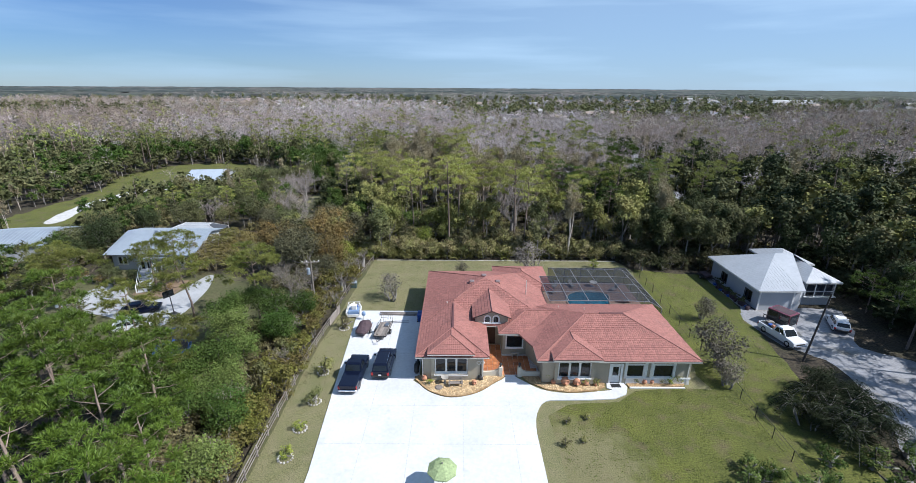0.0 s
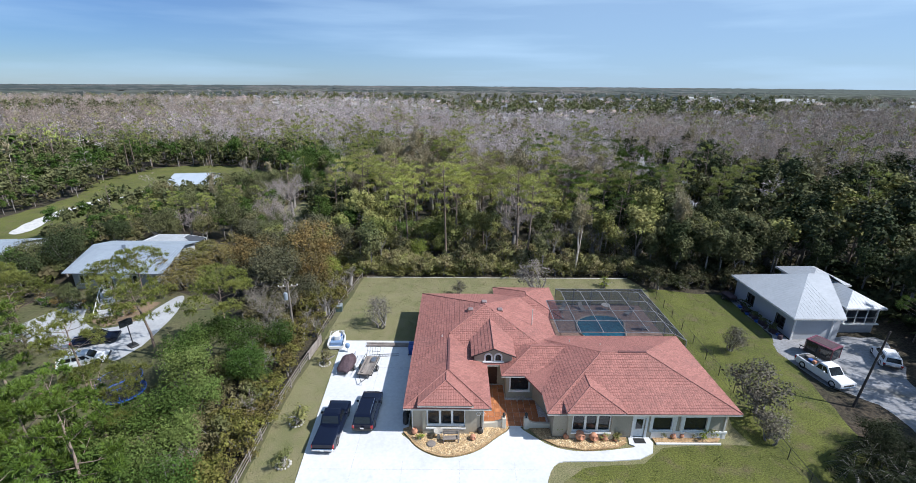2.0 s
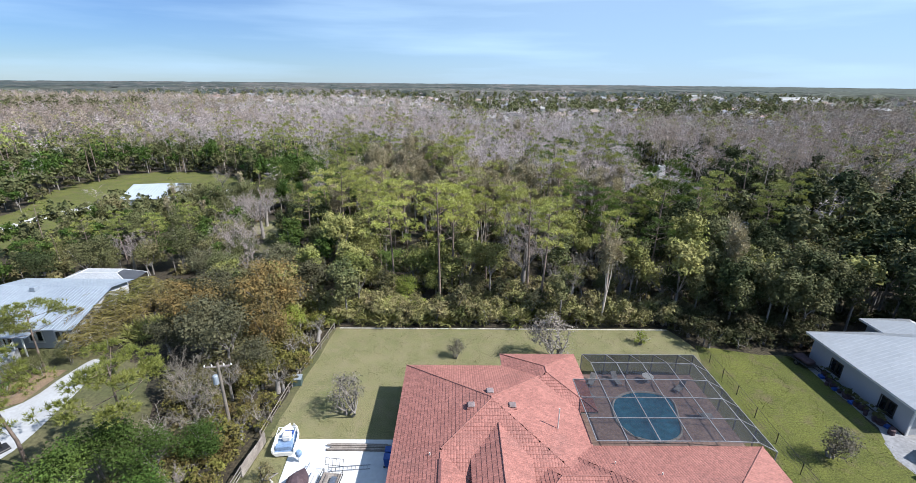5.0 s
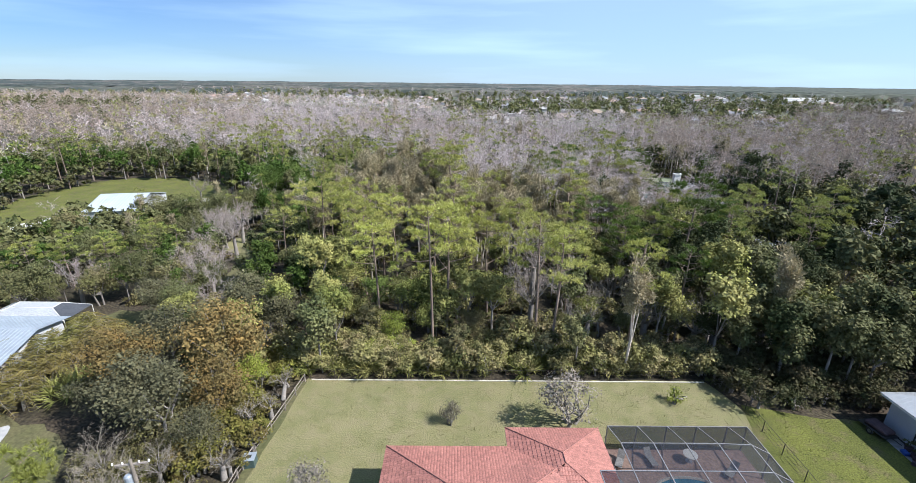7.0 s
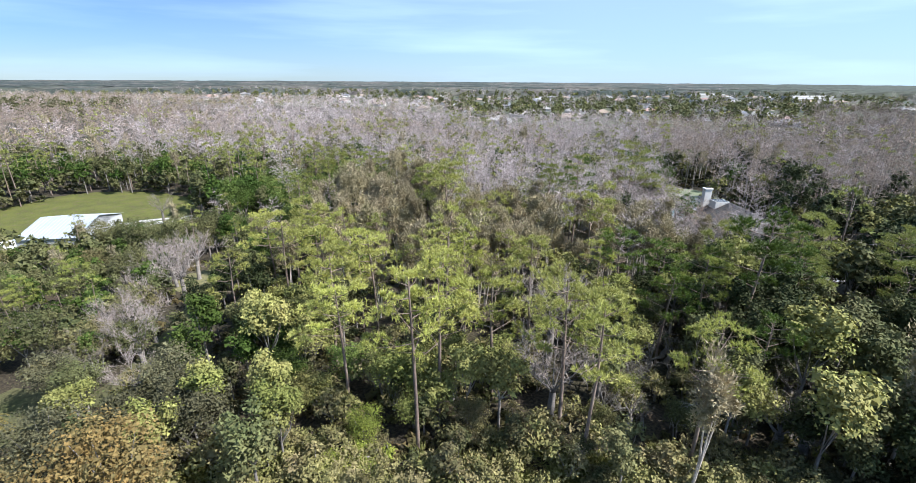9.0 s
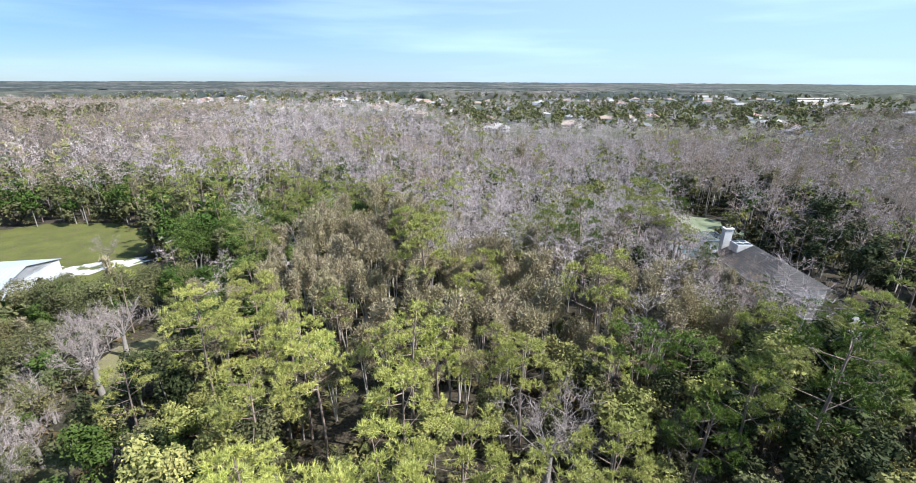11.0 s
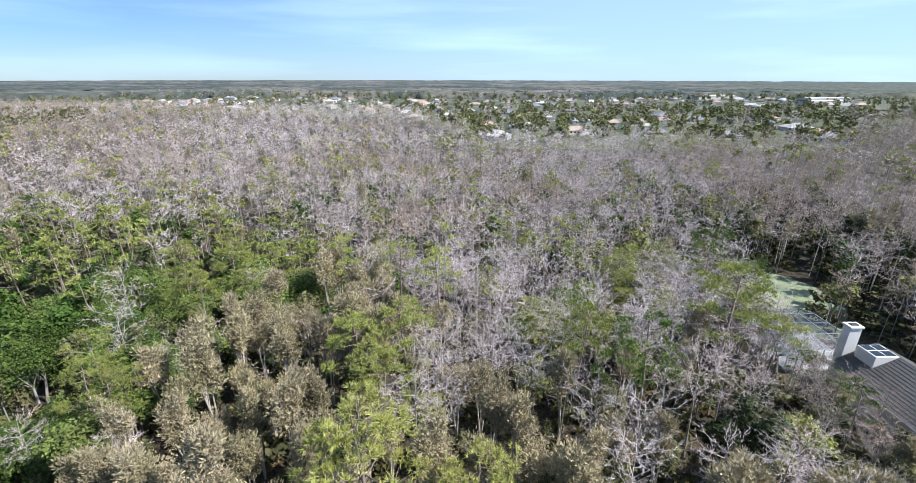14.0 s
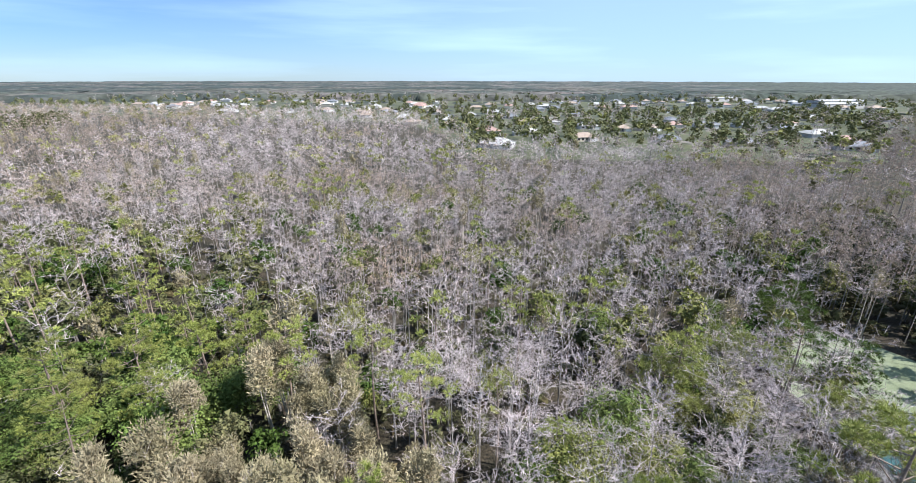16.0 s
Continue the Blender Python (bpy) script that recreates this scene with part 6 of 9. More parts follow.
# covered water scooter on its trailer
t = thing("covered_watercraft", "small boat under a wrinkled plum-brown cover on a trailer", "watercraft", (-11.9, 49.9, 0.1), -8)
hull = Shape()
rg = np.random.default_rng(3)
prof = [(-1.55, 0.35, 0.75), (-1.2, 0.62, 0.95), (-0.4, 0.68, 1.15), (0.3, 0.66, 1.45), (0.8, 0.6, 1.2), (1.3, 0.42, 0.95), (1.7, 0.1, 0.8)]
m = 10
for y, w, zt in prof:
    for k in range(m):
        a = math.pi * k / (m - 1)
        hull.v.append((1.25 * w * math.cos(a) * rg.uniform(0.93, 1.05), y, 0.5 + (zt - 0.5) * math.sin(a) ** 0.7 * rg.uniform(0.92, 1.06) if 0 < k < m - 1 else 0.5))
for i in range(len(prof) - 1):
    hull.f += [(i * m + k, (i + 1) * m + k, (i + 1) * m + k + 1, i * m + k + 1) for k in range(m - 1)]
hull.f += [tuple(range(m)), tuple(range(len(hull.v) - 1, len(hull.v) - m - 1, -1))]
part("cover", hull, PLUM_TARP, t)
for x in (-0.6, 0.6):
    part("rail", Shape().box(x - 0.04, -1.7, 0.38, x + 0.04, 1.6, 0.5), CHROME, t)
part("axle", Shape().tube([(-0.8, -0.3, 0.3), (0.8, -0.3, 0.3)], 0.035, 6), CHROME, t)
wheel_set(t, [(-0.85, -0.3), (0.85, -0.3)], 0.28, 0.18)
part("drawbar", Shape().tube([(0, 1.5, 0.42), (0, 2.6, 0.42)], 0.04, 6), CHROME, t)
part("stand", Shape().tube([(0, 2.5, 0.42), (0, 2.5, 0)], 0.03, 6), CHROME, t)

# small boat on grass
t = thing("small_boat", "white work skiff with blue fittings beside the fence", "boat", (-14.3, 55.0, 0.0), 6)
n = 9
hull = Shape()
for y, w, z in [(-1.5, .95, .15), (-.6, 1.0, .12), (.4, .92, .14), (1.2, .62, .22), (1.75, .12, .4)]:
    hull.v += [(w * x, y, zz) for x, zz in ((-.7, z), (-1, .5), (-1.04, .82), (-.9, .84), (-.84, .5), (.84, .5), (.9, .84), (1.04, .82), (1, .5), (.7, z))]
for i in range(4):
    hull.f += [(i * 10 + k, i * 10 + (k + 1) % 10, i * 10 + 10 + (k + 1) % 10, i * 10 + 10 + k) for k in range(10)]
hull.f += [tuple(range(9, -1, -1)), tuple(range(40, 50))]
part("hull", hull, STUCCO_WHITE, t)
part("deck_liner", Shape().box(-.75, -1.4, .52, .75, .9, .56, .01), BLUE_TARP, t, "faded blue floor")
part("console", Shape().box(-.35, -.3, .56, .35, .35, 1.25, .08), STUCCO_WHITE, t)
part("bench", Shape().box(-.7, -1.3, .56, .7, -.8, .95, .05), BLUE_TARP, t)
part("locker", Shape().box(-.4, .5, .56, .4, .85, .88, .05), BLUE_PLASTIC, t)
for x in (-.8, .8):
    part("rail", Shape().tube([(x, -.9, .82), (x * .95, -.8, 1.45), (x * .95, .5, 1.45), (x * .9, .6, .82)], .03, 6), TRIM, t)
part("crossbar", Shape().tube([(-.76, -.8, 1.45), (.76, -.8, 1.45)], .03, 6), TRIM, t)
part("crossbar", Shape().tube([(-.76, .5, 1.45), (.76, .5, 1.45)], .03, 6), TRIM, t)
part("skid", Shape().box(-0.7, -1.3, 0.0, 0.7, 1.0, 0.13), TIMBER, t)
t = thing("outboard_motor", "blue and white outboard motor on a stand", "motor", (-12.6, 53.0, 0.1), 20)
part("cowl", Shape().lathe([(0.16, 0.6), (0.25, 0.7), (0.27, 1.0), (0.18, 1.15)], sides=10), BLUE_TARP, t)
part("leg", Shape().box(-0.08, -0.1, 0.0, 0.08, 0.1, 0.62, 0.02), STUCCO_WHITE, t)
# stacked lumber at the end of the drive
for k in range(7):
    b = thing("lumber_length", "long weathered timber lying at the end of the drive", "timber", (-8.0 + 0.15 * (k % 3), 54.2 + 0.22 * (k % 4), 0.1 + 0.13 * (k // 4)), -1 + 1.5 * (k % 3), group="stacked lumber")
    part("beam", Shape().box(-2.7 + 0.2 * (k % 2), -0.07, 0.0, 2.6, 0.07, 0.125, 0.01), TIMBER, b)
t = thing("ladder", "aluminium ladder lying on the drive", "ladder", (-8.2, 52.3, 0.1), 6)
for y in (-0.2, 0.2):
    part("rail", Shape().box(-1.7, y - 0.03, 0, 1.7, y + 0.03, 0.08), ALLOY, t)
for k in range(10):
    part("rung", Shape().tube([(-1.5 + k * 0.33, -0.2, 0.04), (-1.5 + k * 0.33, 0.2, 0.04)], 0.018, 6), ALLOY, t)
for x, y in ((-5.0, 53.4), (-5.0, 52.6)):
    t = thing("wheelie_bin", "blue plastic wheelie bin against the house wall", "bin", (x, y, 0.1), 90, group="bins by the wall")
    part("body", Shape().add([(-.24, -.26, .06), (.24, -.26, .06), (.24, .26, .06), (-.24, .26, .06), (-.3, -.34, .98), (.3, -.34, .98), (.3, .34, .98), (-.3, .34, .98)],
                             [(3, 2, 1, 0), (4, 5, 6, 7), (0, 1, 5, 4), (1, 2, 6, 5), (2, 3, 7, 6), (3, 0, 4, 7)]), BLUE_PLASTIC, t)
    part("lid", Shape().box(-.32, -.38, .985, .32, .36, 1.05, .02), BLUE_PLASTIC, t)
    for s in (-.22, .22):
        part("wheel", Shape().tube([(s - .03, .3, .1), (s + .03, .3, .1)], .1, 10), TYRE, t)
t = thing("equipment_cabinet", "dark green metal service cabinet with a pale lid by the fence", "utility box", (-16.3, 63.4, 0), 8)
part("body", Shape().box(-.5, -.45, 0, .5, .45, .8, .03), surface("cabinet_green", (0.06, 0.10, 0.10), (0.05, 0.08, 0.08), rough=0.5), t)
part("lid", Shape().box(-.53, -.48, .803, .53, .48, .88, .02), METAL_ROOF, t)
part("plate", Shape().box(-.2, -.15, .882, .2, .15, .9), BLACK, t)
for x, y, s in ((-4.5, 42.0, 0.5), (-4.4, 42.7, 0.4), (-4.45, 41.3, 0.45)):
    t = thing("garden_tool_bag", "dark garden bag beside the house corner", "bag", (x, y, 0.1), 15, group="bags at the corner")
    part("sack", Shape().lathe([(s * .5, 0), (s * .62, .2), (s * .55, s * 1.2), (s * .2, s * 1.7), (s * .28, s * 1.9)], sides=9), BLACK, t)

# ---------------------------------------------------------------- fences
def post_rail(name, label, pts, step, h, post_r, rails, mat, cat="fence", square=True):
    ob = thing(name, label, cat)
    for a, b in zip(pts, pts[1:]):
        n = max(1, round(math.dist(a, b) / step))
        for k in range(n + (b == pts[-1])):
            x, y = a[0] + (b[0] - a[0]) * k / n, a[1] + (b[1] - a[1]) * k / n
            s = Shape().box(x - post_r, y - post_r, 0, x + post_r, y + post_r, h, 0.01) if square else Shape().tube([(x, y, 0), (x, y, h)], post_r, 6)
            part("post", s, mat, ob)
        for z, r in rails:
            part("rail", Shape().tube([(*a, z), (*b, z)], r, 4), mat, ob)
    return ob


post_rail("wooden_fence", "weathered grey rail fence along overgrown shrubs", [(-16.7, 20), (-17.0, 32), (-17.2, 44), (-16.8, 51.5)], 2.4, 1.15, 0.06, [(0.35, 0.035), (0.7, 0.035), (1.08, 0.045)], TIMBER)
post_rail("wooden_fence", "low weathered rail fence behind the boat", [(-16.9, 55.5), (-16.7, 62), (-15.7, 70), (-15.2, 74.5)], 2.4, 1.0, 0.05, [(0.45, 0.03), (0.9, 0.035)], TIMBER)
post_rail("wire_fence", "thin dark wire fence between two lawns", [(30.2, 70.4), (30.0, 62), (29.4, 52), (28.9, 40), (28.0, 24)], 2.9, 1.25, 0.035, [(0.08, 0.012), (0.45, 0.01), (0.85, 0.01), (1.22, 0.02)], BRONZE, square=False)
post_rail("wire_fence", "dark chain-link fence along the woods' edge", [(-14.8, 75.0), (4, 75.1), (22, 75.2), (28.6, 75.2), (30.2, 70.4)], 2.6, 1.2, 0.03, [(0.1, 0.012), (0.6, 0.01), (1.17, 0.022)], BRONZE, square=False)
t = thing("gate_panel", "grey board panel leaning on the fence", "panel", (-16.55, 53.3, 0), 84)
for k in range(8):
    part("board", Shape().box(-1.9 + 0.475 * k, -0.03, 0.02, -1.9 + 0.475 * k + 0.46, 0.03, 1.15 + 0.05 * math.sin(k)), TIMBER, t)
part("brace", Shape().box(-1.9, -0.07, 0.85, 1.9, -0.031, 0.95), TIMBER, t)

# utility poles
def utility_pole(at, h, turn, lean=(0, 0), arm=True, label="", thick=0.17, wood=POLE_WOOD):
    ob = thing("utility_pole", label or "grey timber utility pole with crossarm and transformer", "utility pole", at, turn)
    top = (lean[0], lean[1], h)
    part("pole", Shape().tube([(0, 0, 0), top], [thick, thick * 0.65], 10), wood, ob)
    if arm:
        part("crossarm", Shape().box(-1.0, -0.05, h - 0.42, 1.0, 0.05, h - 0.3), TIMBER, ob)
        for s in (-1, 1):
            part("brace", Shape().tube([(s * 0.9, 0, h - 0.45), (0, 0, h - 1.3)], 0.03, 6), POLE_WOOD, ob)
        for x in (-1.1, -0.5, 0.5, 1.1):
            part("insulator", Shape().lathe([(0.05, 0), (0.07, 0.08), (0.03, 0.2)], (x, 0, h - 0.3), 8), STUCCO_WHITE, ob)
        part("transformer", Shape().lathe([(0.05, 0), (0.24, 0.03), (0.24, 0.85), (0.15, 0.95)], (-0.36, -0.1, h - 2.1), 12), METAL_ROOF, ob, "pale grey transformer can")
    return ob


utility_pole((-20.4, 57.0, 0), 7.1, 10)
utility_pole((40.0, 44.0, -0.02), 8.5, 0, (1.2, 0.3), False, "leaning dark timber pole beside the shell drive", 0.12, surface("dark_pole_timber", (0.06, 0.05, 0.045), (0.04, 0.034, 0.03), size=0.8, rough=0.95))

# ---------------------------------------------------------------- pool and screened cage
structure("pool_deck", Shape().prism([(11.0, 51.1), (26.7, 51.1), (26.7, 65.3), (12.7, 65.3), (12.7, 60.0), (11.0, 60.0)], 0.0, 0.1), DECK, "reddish brick pool deck", "deck")
pool_pts = [(15.2, 57.0), (15.9, 58.8), (17.8, 60.0), (20.2, 60.0), (21.8, 58.9), (21.4, 56.6), (20.6, 54.2), (18.6, 53.2), (16.4, 53.7), (15.3, 55.2)]
pool_pts = curved([(x + 0.9, y + 2.1) for x, y in pool_pts], 3)
tagged(structure("pool", Shape().prism(pool_pts[::-1], 0.06, 0.125), WATER, "freeform swimming pool of deep blue water", "pool"))
cop = Shape().tube([(*p, 0.13) for p in pool_pts + pool_pts[:1]], 0.13, 6)
structure("pool_coping", cop, STONE, "pale rounded pool edge", "coping")
cage = thing("pool_cage", "bronze aluminium pool cage with dark insect screen", "pool cage")
XS, YS = [11.9, 14.4, 17.0, 19.6, 22.2, 24.9, 26.6], [51.7, 54.3, 56.9, 59.5, 62.2, 65.2]
def cage_z(x, y):
    return 2.7 + 1.05 * min(1, max(0, (26.6 - x) / 1.9)) * min(1, max(0, (65.2 - y) / 2.6)) 
for x in XS:
    part("beam", Shape().tube([(x, y, cage_z(x, y)) for y in YS if y < 61 or x > 13], 0.05, 4), CAGE_METAL, cage)
for y in YS:
    part("beam", Shape().tube([(x, y, cage_z(x, y)) for x in XS if y < 61 or x > 13], 0.05, 4), CAGE_METAL, cage)
for x, y in [(26.6, y) for y in YS] + [(x, 65.2) for x in XS[1:-1]]:
    part("upright", Shape().box(x - 0.04, y - 0.04, 0.1, x + 0.04, y + 0.04, 2.7), CAGE_METAL, cage)
for i in range(len(XS) - 1):
    for j in range(len(YS) - 1):
        if XS[i] < 13 and YS[j] > 59:
            continue
        q = [(XS[i], YS[j]), (XS[i + 1], YS[j]), (XS[i + 1], YS[j + 1]), (XS[i], YS[j + 1])]
        part("screen", Shape().add([(*p, cage_z(*p)) for p in q], [(0, 1, 2, 3)]), SCREEN, cage)
for j in range(len(YS) - 1):
    part("screen", Shape().add([(26.6, YS[j], .1), (26.6, YS[j + 1], .1), (26.6, YS[j + 1], 2.7), (26.6, YS[j], 2.7)], [(0, 1, 2, 3)]), SCREEN, cage)
for i in range(1, len(XS) - 1):
    part("screen", Shape().add([(XS[i], 65.2, .1), (XS[i + 1], 65.2, .1), (XS[i + 1], 65.2, 2.7), (XS[i], 65.2, 2.7)], [(0, 1, 2, 3)]), SCREEN, cage)


CHAIR_GREY = surface("grey_mesh_fabric", (0.32, 0.31, 0.30), (0.26, 0.25, 0.24), size=0.5, rough=0.8)


def deck_chair(at, turn):
    ob = thing("deck_chair", "pale reclining chair on the pool deck", "chair", at, turn, group="pool chairs")
    part("seat", Shape().box(-.3, -.7, .3, .3, .4, .36, .02), CHAIR_GREY, ob)
    part("backrest", Shape().add([(-.3, .4, .33), (.3, .4, .33), (.3, .9, .85), (-.3, .9, .85), (-.3, .42, .28), (.3, .42, .28), (.3, .93, .8), (-.3, .93, .8)],
                                 [(0, 1, 2, 3), (7, 6, 5, 4), (0, 3, 7, 4), (1, 5, 6, 2), (2, 6, 7, 3)]), CHAIR_GREY, ob)
    for x in (-.27, .27):
        for y in (-.6, .35):
            part("leg", Shape().box(x - .025, y - .025, 0, x + .025, y + .025, .3), ALLOY, ob)


for a in ((14.4, 61.6, 0.1, 20), (15.2, 63.6, 0.1, -30), (18.0, 63.8, 0.1, 10), (24.2, 62.6, 0.1, -50), (24.8, 58.5, 0.1, 90)):
    deck_chair(a[:3], a[3])
t = thing("patio_table", "round pale patio table on the pool deck", "table", (21.4, 64.0, 0.1))
part("tabletop", Shape().lathe([(.55, .7), (.6, .72), (.6, .75), (.55, .76)], sides=16), STUCCO_WHITE, t)
part("column", Shape().tube([(0, 0, 0), (0, 0, .7)], .05, 8), ALLOY, t)
part("foot", Shape().lathe([(.3, 0), (.28, .03), (.06, .06)], sides=12), ALLOY, t)

# ---------------------------------------------------------------- front garden
def ring_planter(x, y, seed):
    ob = thing("planter_ring", "ring of pale stones round a young shrub", "planter", (x, y, 0), group="ring planters")
    r = random.Random(seed)
    for k in range(13):
        a = 2 * math.pi * k / 13
        s = r.uniform(.09, .14)
        part("stone", Shape().lathe([(s * .5, 0), (s, s * .3), (s * .9, s * .8), (s * .4, s * 1.15)], (.6 * math.cos(a), .54 * math.sin(a), 0), 6), STONE, ob)


for k, (x, y) in enumerate(((-14.7, 50.7), (-14.7, 41.3), (-14.2, 36.5), (-14.4, 32.8), (-14.5, 29.4))):
    ring_planter(x, y, k)


def urn(x, y, tilt, s, z=0.13):
    ob = thing("clay_urn", "large terracotta urn lying on gravel" if tilt else "terracotta pot standing on gravel", "pot", (x, y, z), 0, group="terracotta pots")
    p = Shape().lathe([(s * .45, 0), (s * .85, s * .45), (s, s * .9), (s * .8, s * 1.4), (s * .5, s * 1.7), (s * .6, s * 1.85), (s * .48, s * 1.86), (s * .4, s * 1.65)], sides=14)
    b = part("pot", p, CLAY_POT, ob, smooth=True)
    if tilt:
        b.matrix_local = pose(0, 0, s * .98, 82, 0, 20) @ pose(0, 0, -s * .9)
    return ob


for a in ((11.4, 39.4, 1, .46), (12.6, 39.3, 1, .4), (10.2, 39.5, 0, .26), (13.6, 39.3, 0, .3), (19.9, 39.6, 0, .26), (20.7, 39.7, 0, .24), (-3.5, 40.0, 0, .3), (1.8, 39.3, 1, .28), (14.6, 39.2, 0, .22)):
    urn(a[0], a[1], a[2], a[3])
t = thing("garden_bench", "weathered grey wooden garden bench on gravel", "bench", (-0.15, 39.0, 0.13), 3)
for k in range(4):
    part("seat_slat", Shape().box(-.75, -.2 + k * .12, .42, .75, -.1 + k * .12, .46), TIMBER, t)
for k in range(3):
    part("back_slat", Shape().box(-.75, .3, .58 + k * .14, .75, .34, .68 + k * .14), TIMBER, t)
for x in (-.7, .62):
    for y in (-.2, .26):
        part("leg", Shape().box(x, y, 0, x + .08, y + .08, .42 if y < 0 else .98), TIMBER, t)
    part("arm", Shape().box(x, -.24, .6, x + .08, .28, .65), TIMBER, t)
t = thing("bird_bath", "pale stone bird bath on gravel", "bird bath", (-1.3, 39.5, 0.13))
part("pedestal", Shape().lathe([(.2, 0), (.12, .1), (.1, .5), (.16, .6)], sides=12), STONE, t)
part("bowl", Shape().lathe([(.1, .6), (.38, .7), (.42, .76), (.36, .75), (.1, .68)], sides=16), STONE, t)
t = thing("low_stone", "flat dark stone on gravel", "stone", (-1.9, 38.7, 0.13))
part("stone", Shape().lathe([(.35, 0), (.42, .06), (.36, .14), (.1, .17)], sides=11), TIMBER, t)
t = thing("garden_post", "black iron garden post with a round scroll top", "ornament", (2.5, 40.2, 0.13))
part("base", Shape().lathe([(.3, 0), (.3, .35), (.2, .5), (.06, .55)], sides=10), BLACK, t)
part("stem", Shape().tube([(0, 0, .5), (0, 0, 1.9)], .035, 8), BLACK, t)
for cx in (-.2, .2):
    part("scroll", Shape().tube([(cx + .2 * math.cos(a), 0, 2.05 + .2 * math.sin(a)) for a in np.linspace(0, 2 * math.pi, 13)], .03, 5), STUCCO_WHITE, t)
t = thing("door_mat", "dark door mat by the side entrance", "mat", (16.75, 39.25, 0.1))
part("mat", Shape().box(-.5, -.3, 0, .5, .3, .025, .005), BLACK, t)
t = thing("stone_bench", "pale stone bench against the entrance wall", "bench", (6.7, 44.5, 0.12))
part("seat", Shape().box(-.5, -.18, .42, .5, .18, .5, .02), STONE, t)
part("leg", Shape().box(-.35, -.12, 0, -.25, .12, .42), STONE, t)
part("leg", Shape().box(.25, -.12, 0, .35, .12, .42), STONE, t)

rg = np.random.default_rng(17)
for outline in ([(4.6, 41.0), (3.4, 39.4), (1.6, 38.0), (-0.6, 37.5), (-2.4, 38.1), (-3.6, 39.4), (-3.8, 40.0), (2.6, 40.1), (3.0, 40.7)],
                [(8.0, 39.9), (9.3, 38.7), (11.5, 38.3), (14.4, 38.6), (15.4, 39.3), (9.2, 39.6)]):
    gx, gy2 = rg.uniform(-4, 16, 9000), rg.uniform(37, 41.2, 9000)
    ok = inside(gx, gy2, outline)
    gx, gy2 = gx[ok][:1500], gy2[ok][:1500]
    n = len(gx)
    s = rg.uniform(.04, .1, n)
    c = np.stack([gx, gy2, np.full(n, .135)], 1)
    ring = [np.stack([s * math.cos(a) * rg.uniform(.7, 1.2, n), s * math.sin(a) * rg.uniform(.7, 1.2, n), 0 * s], 1) for a in (0, 1.57, 3.14, 4.71)]
    V = np.stack([c + q for q in ring] + [c + np.stack([0 * s, 0 * s, s * .8], 1)], 1).reshape(-1, 3)
    k = np.arange(n)[:, None] * 5
    tagged(new("gravel_stones", raw_mesh("gravel_stones", V, np.concatenate([k + [[i, (i + 1) % 4, 4]] for i in range(4)]), [surface("river_stone", (0.44, 0.31, 0.16), (0.54, 0.42, 0.26), size=.3, island=.5)])),
           "loose tan river stones", "gravel", kind="stuff")

# sage green parasol at the near end of the drive
t = thing("parasol", "open sage green canvas parasol standing on the drive", "parasol", (-1.1, 26.4, 0.1))
n = 8
ribs = [(1.18 * math.cos(2 * math.pi * k / n + .3), 1.18 * math.sin(2 * math.pi * k / n + .3)) for k in range(n)]
can = Shape().add([(0, 0, 2.55)] + [(x * .55, y * .55, 2.36) for x, y in ribs] + [(x, y, 2.02) for x, y in ribs] + [(x, y, 1.9) for x, y in ribs],
                  [(0, 1 + k, 1 + (k + 1) % n) for k in range(n)] + [(1 + k, 9 + k, 9 + (k + 1) % n, 1 + (k + 1) % n) for k in range(n)] + [(9 + k, 17 + k, 17 + (k + 1) % n, 9 + (k + 1) % n) for k in range(n)])
canopy = part("canopy", can, GREEN_CLOTH, t)
part("finial", Shape().lathe([(.03, 2.54), (.06, 2.6), (.02, 2.68)], sides=8), TIMBER, t)
part("pole", Shape().tube([(0, 0, .1), (0, 0, 2.5)], .025, 8), TIMBER, t)
part("base", Shape().lathe([(.28, 0), (.28, .05), (.08, .1), (.05, .2)], sides=14), STONE, t)
for x, y in ribs:
    part("rib", Shape().tube([(0, 0, 2.52), (x * .55, y * .55, 2.33), (x, y, 2.0)], .012, 4), TIMBER, t)


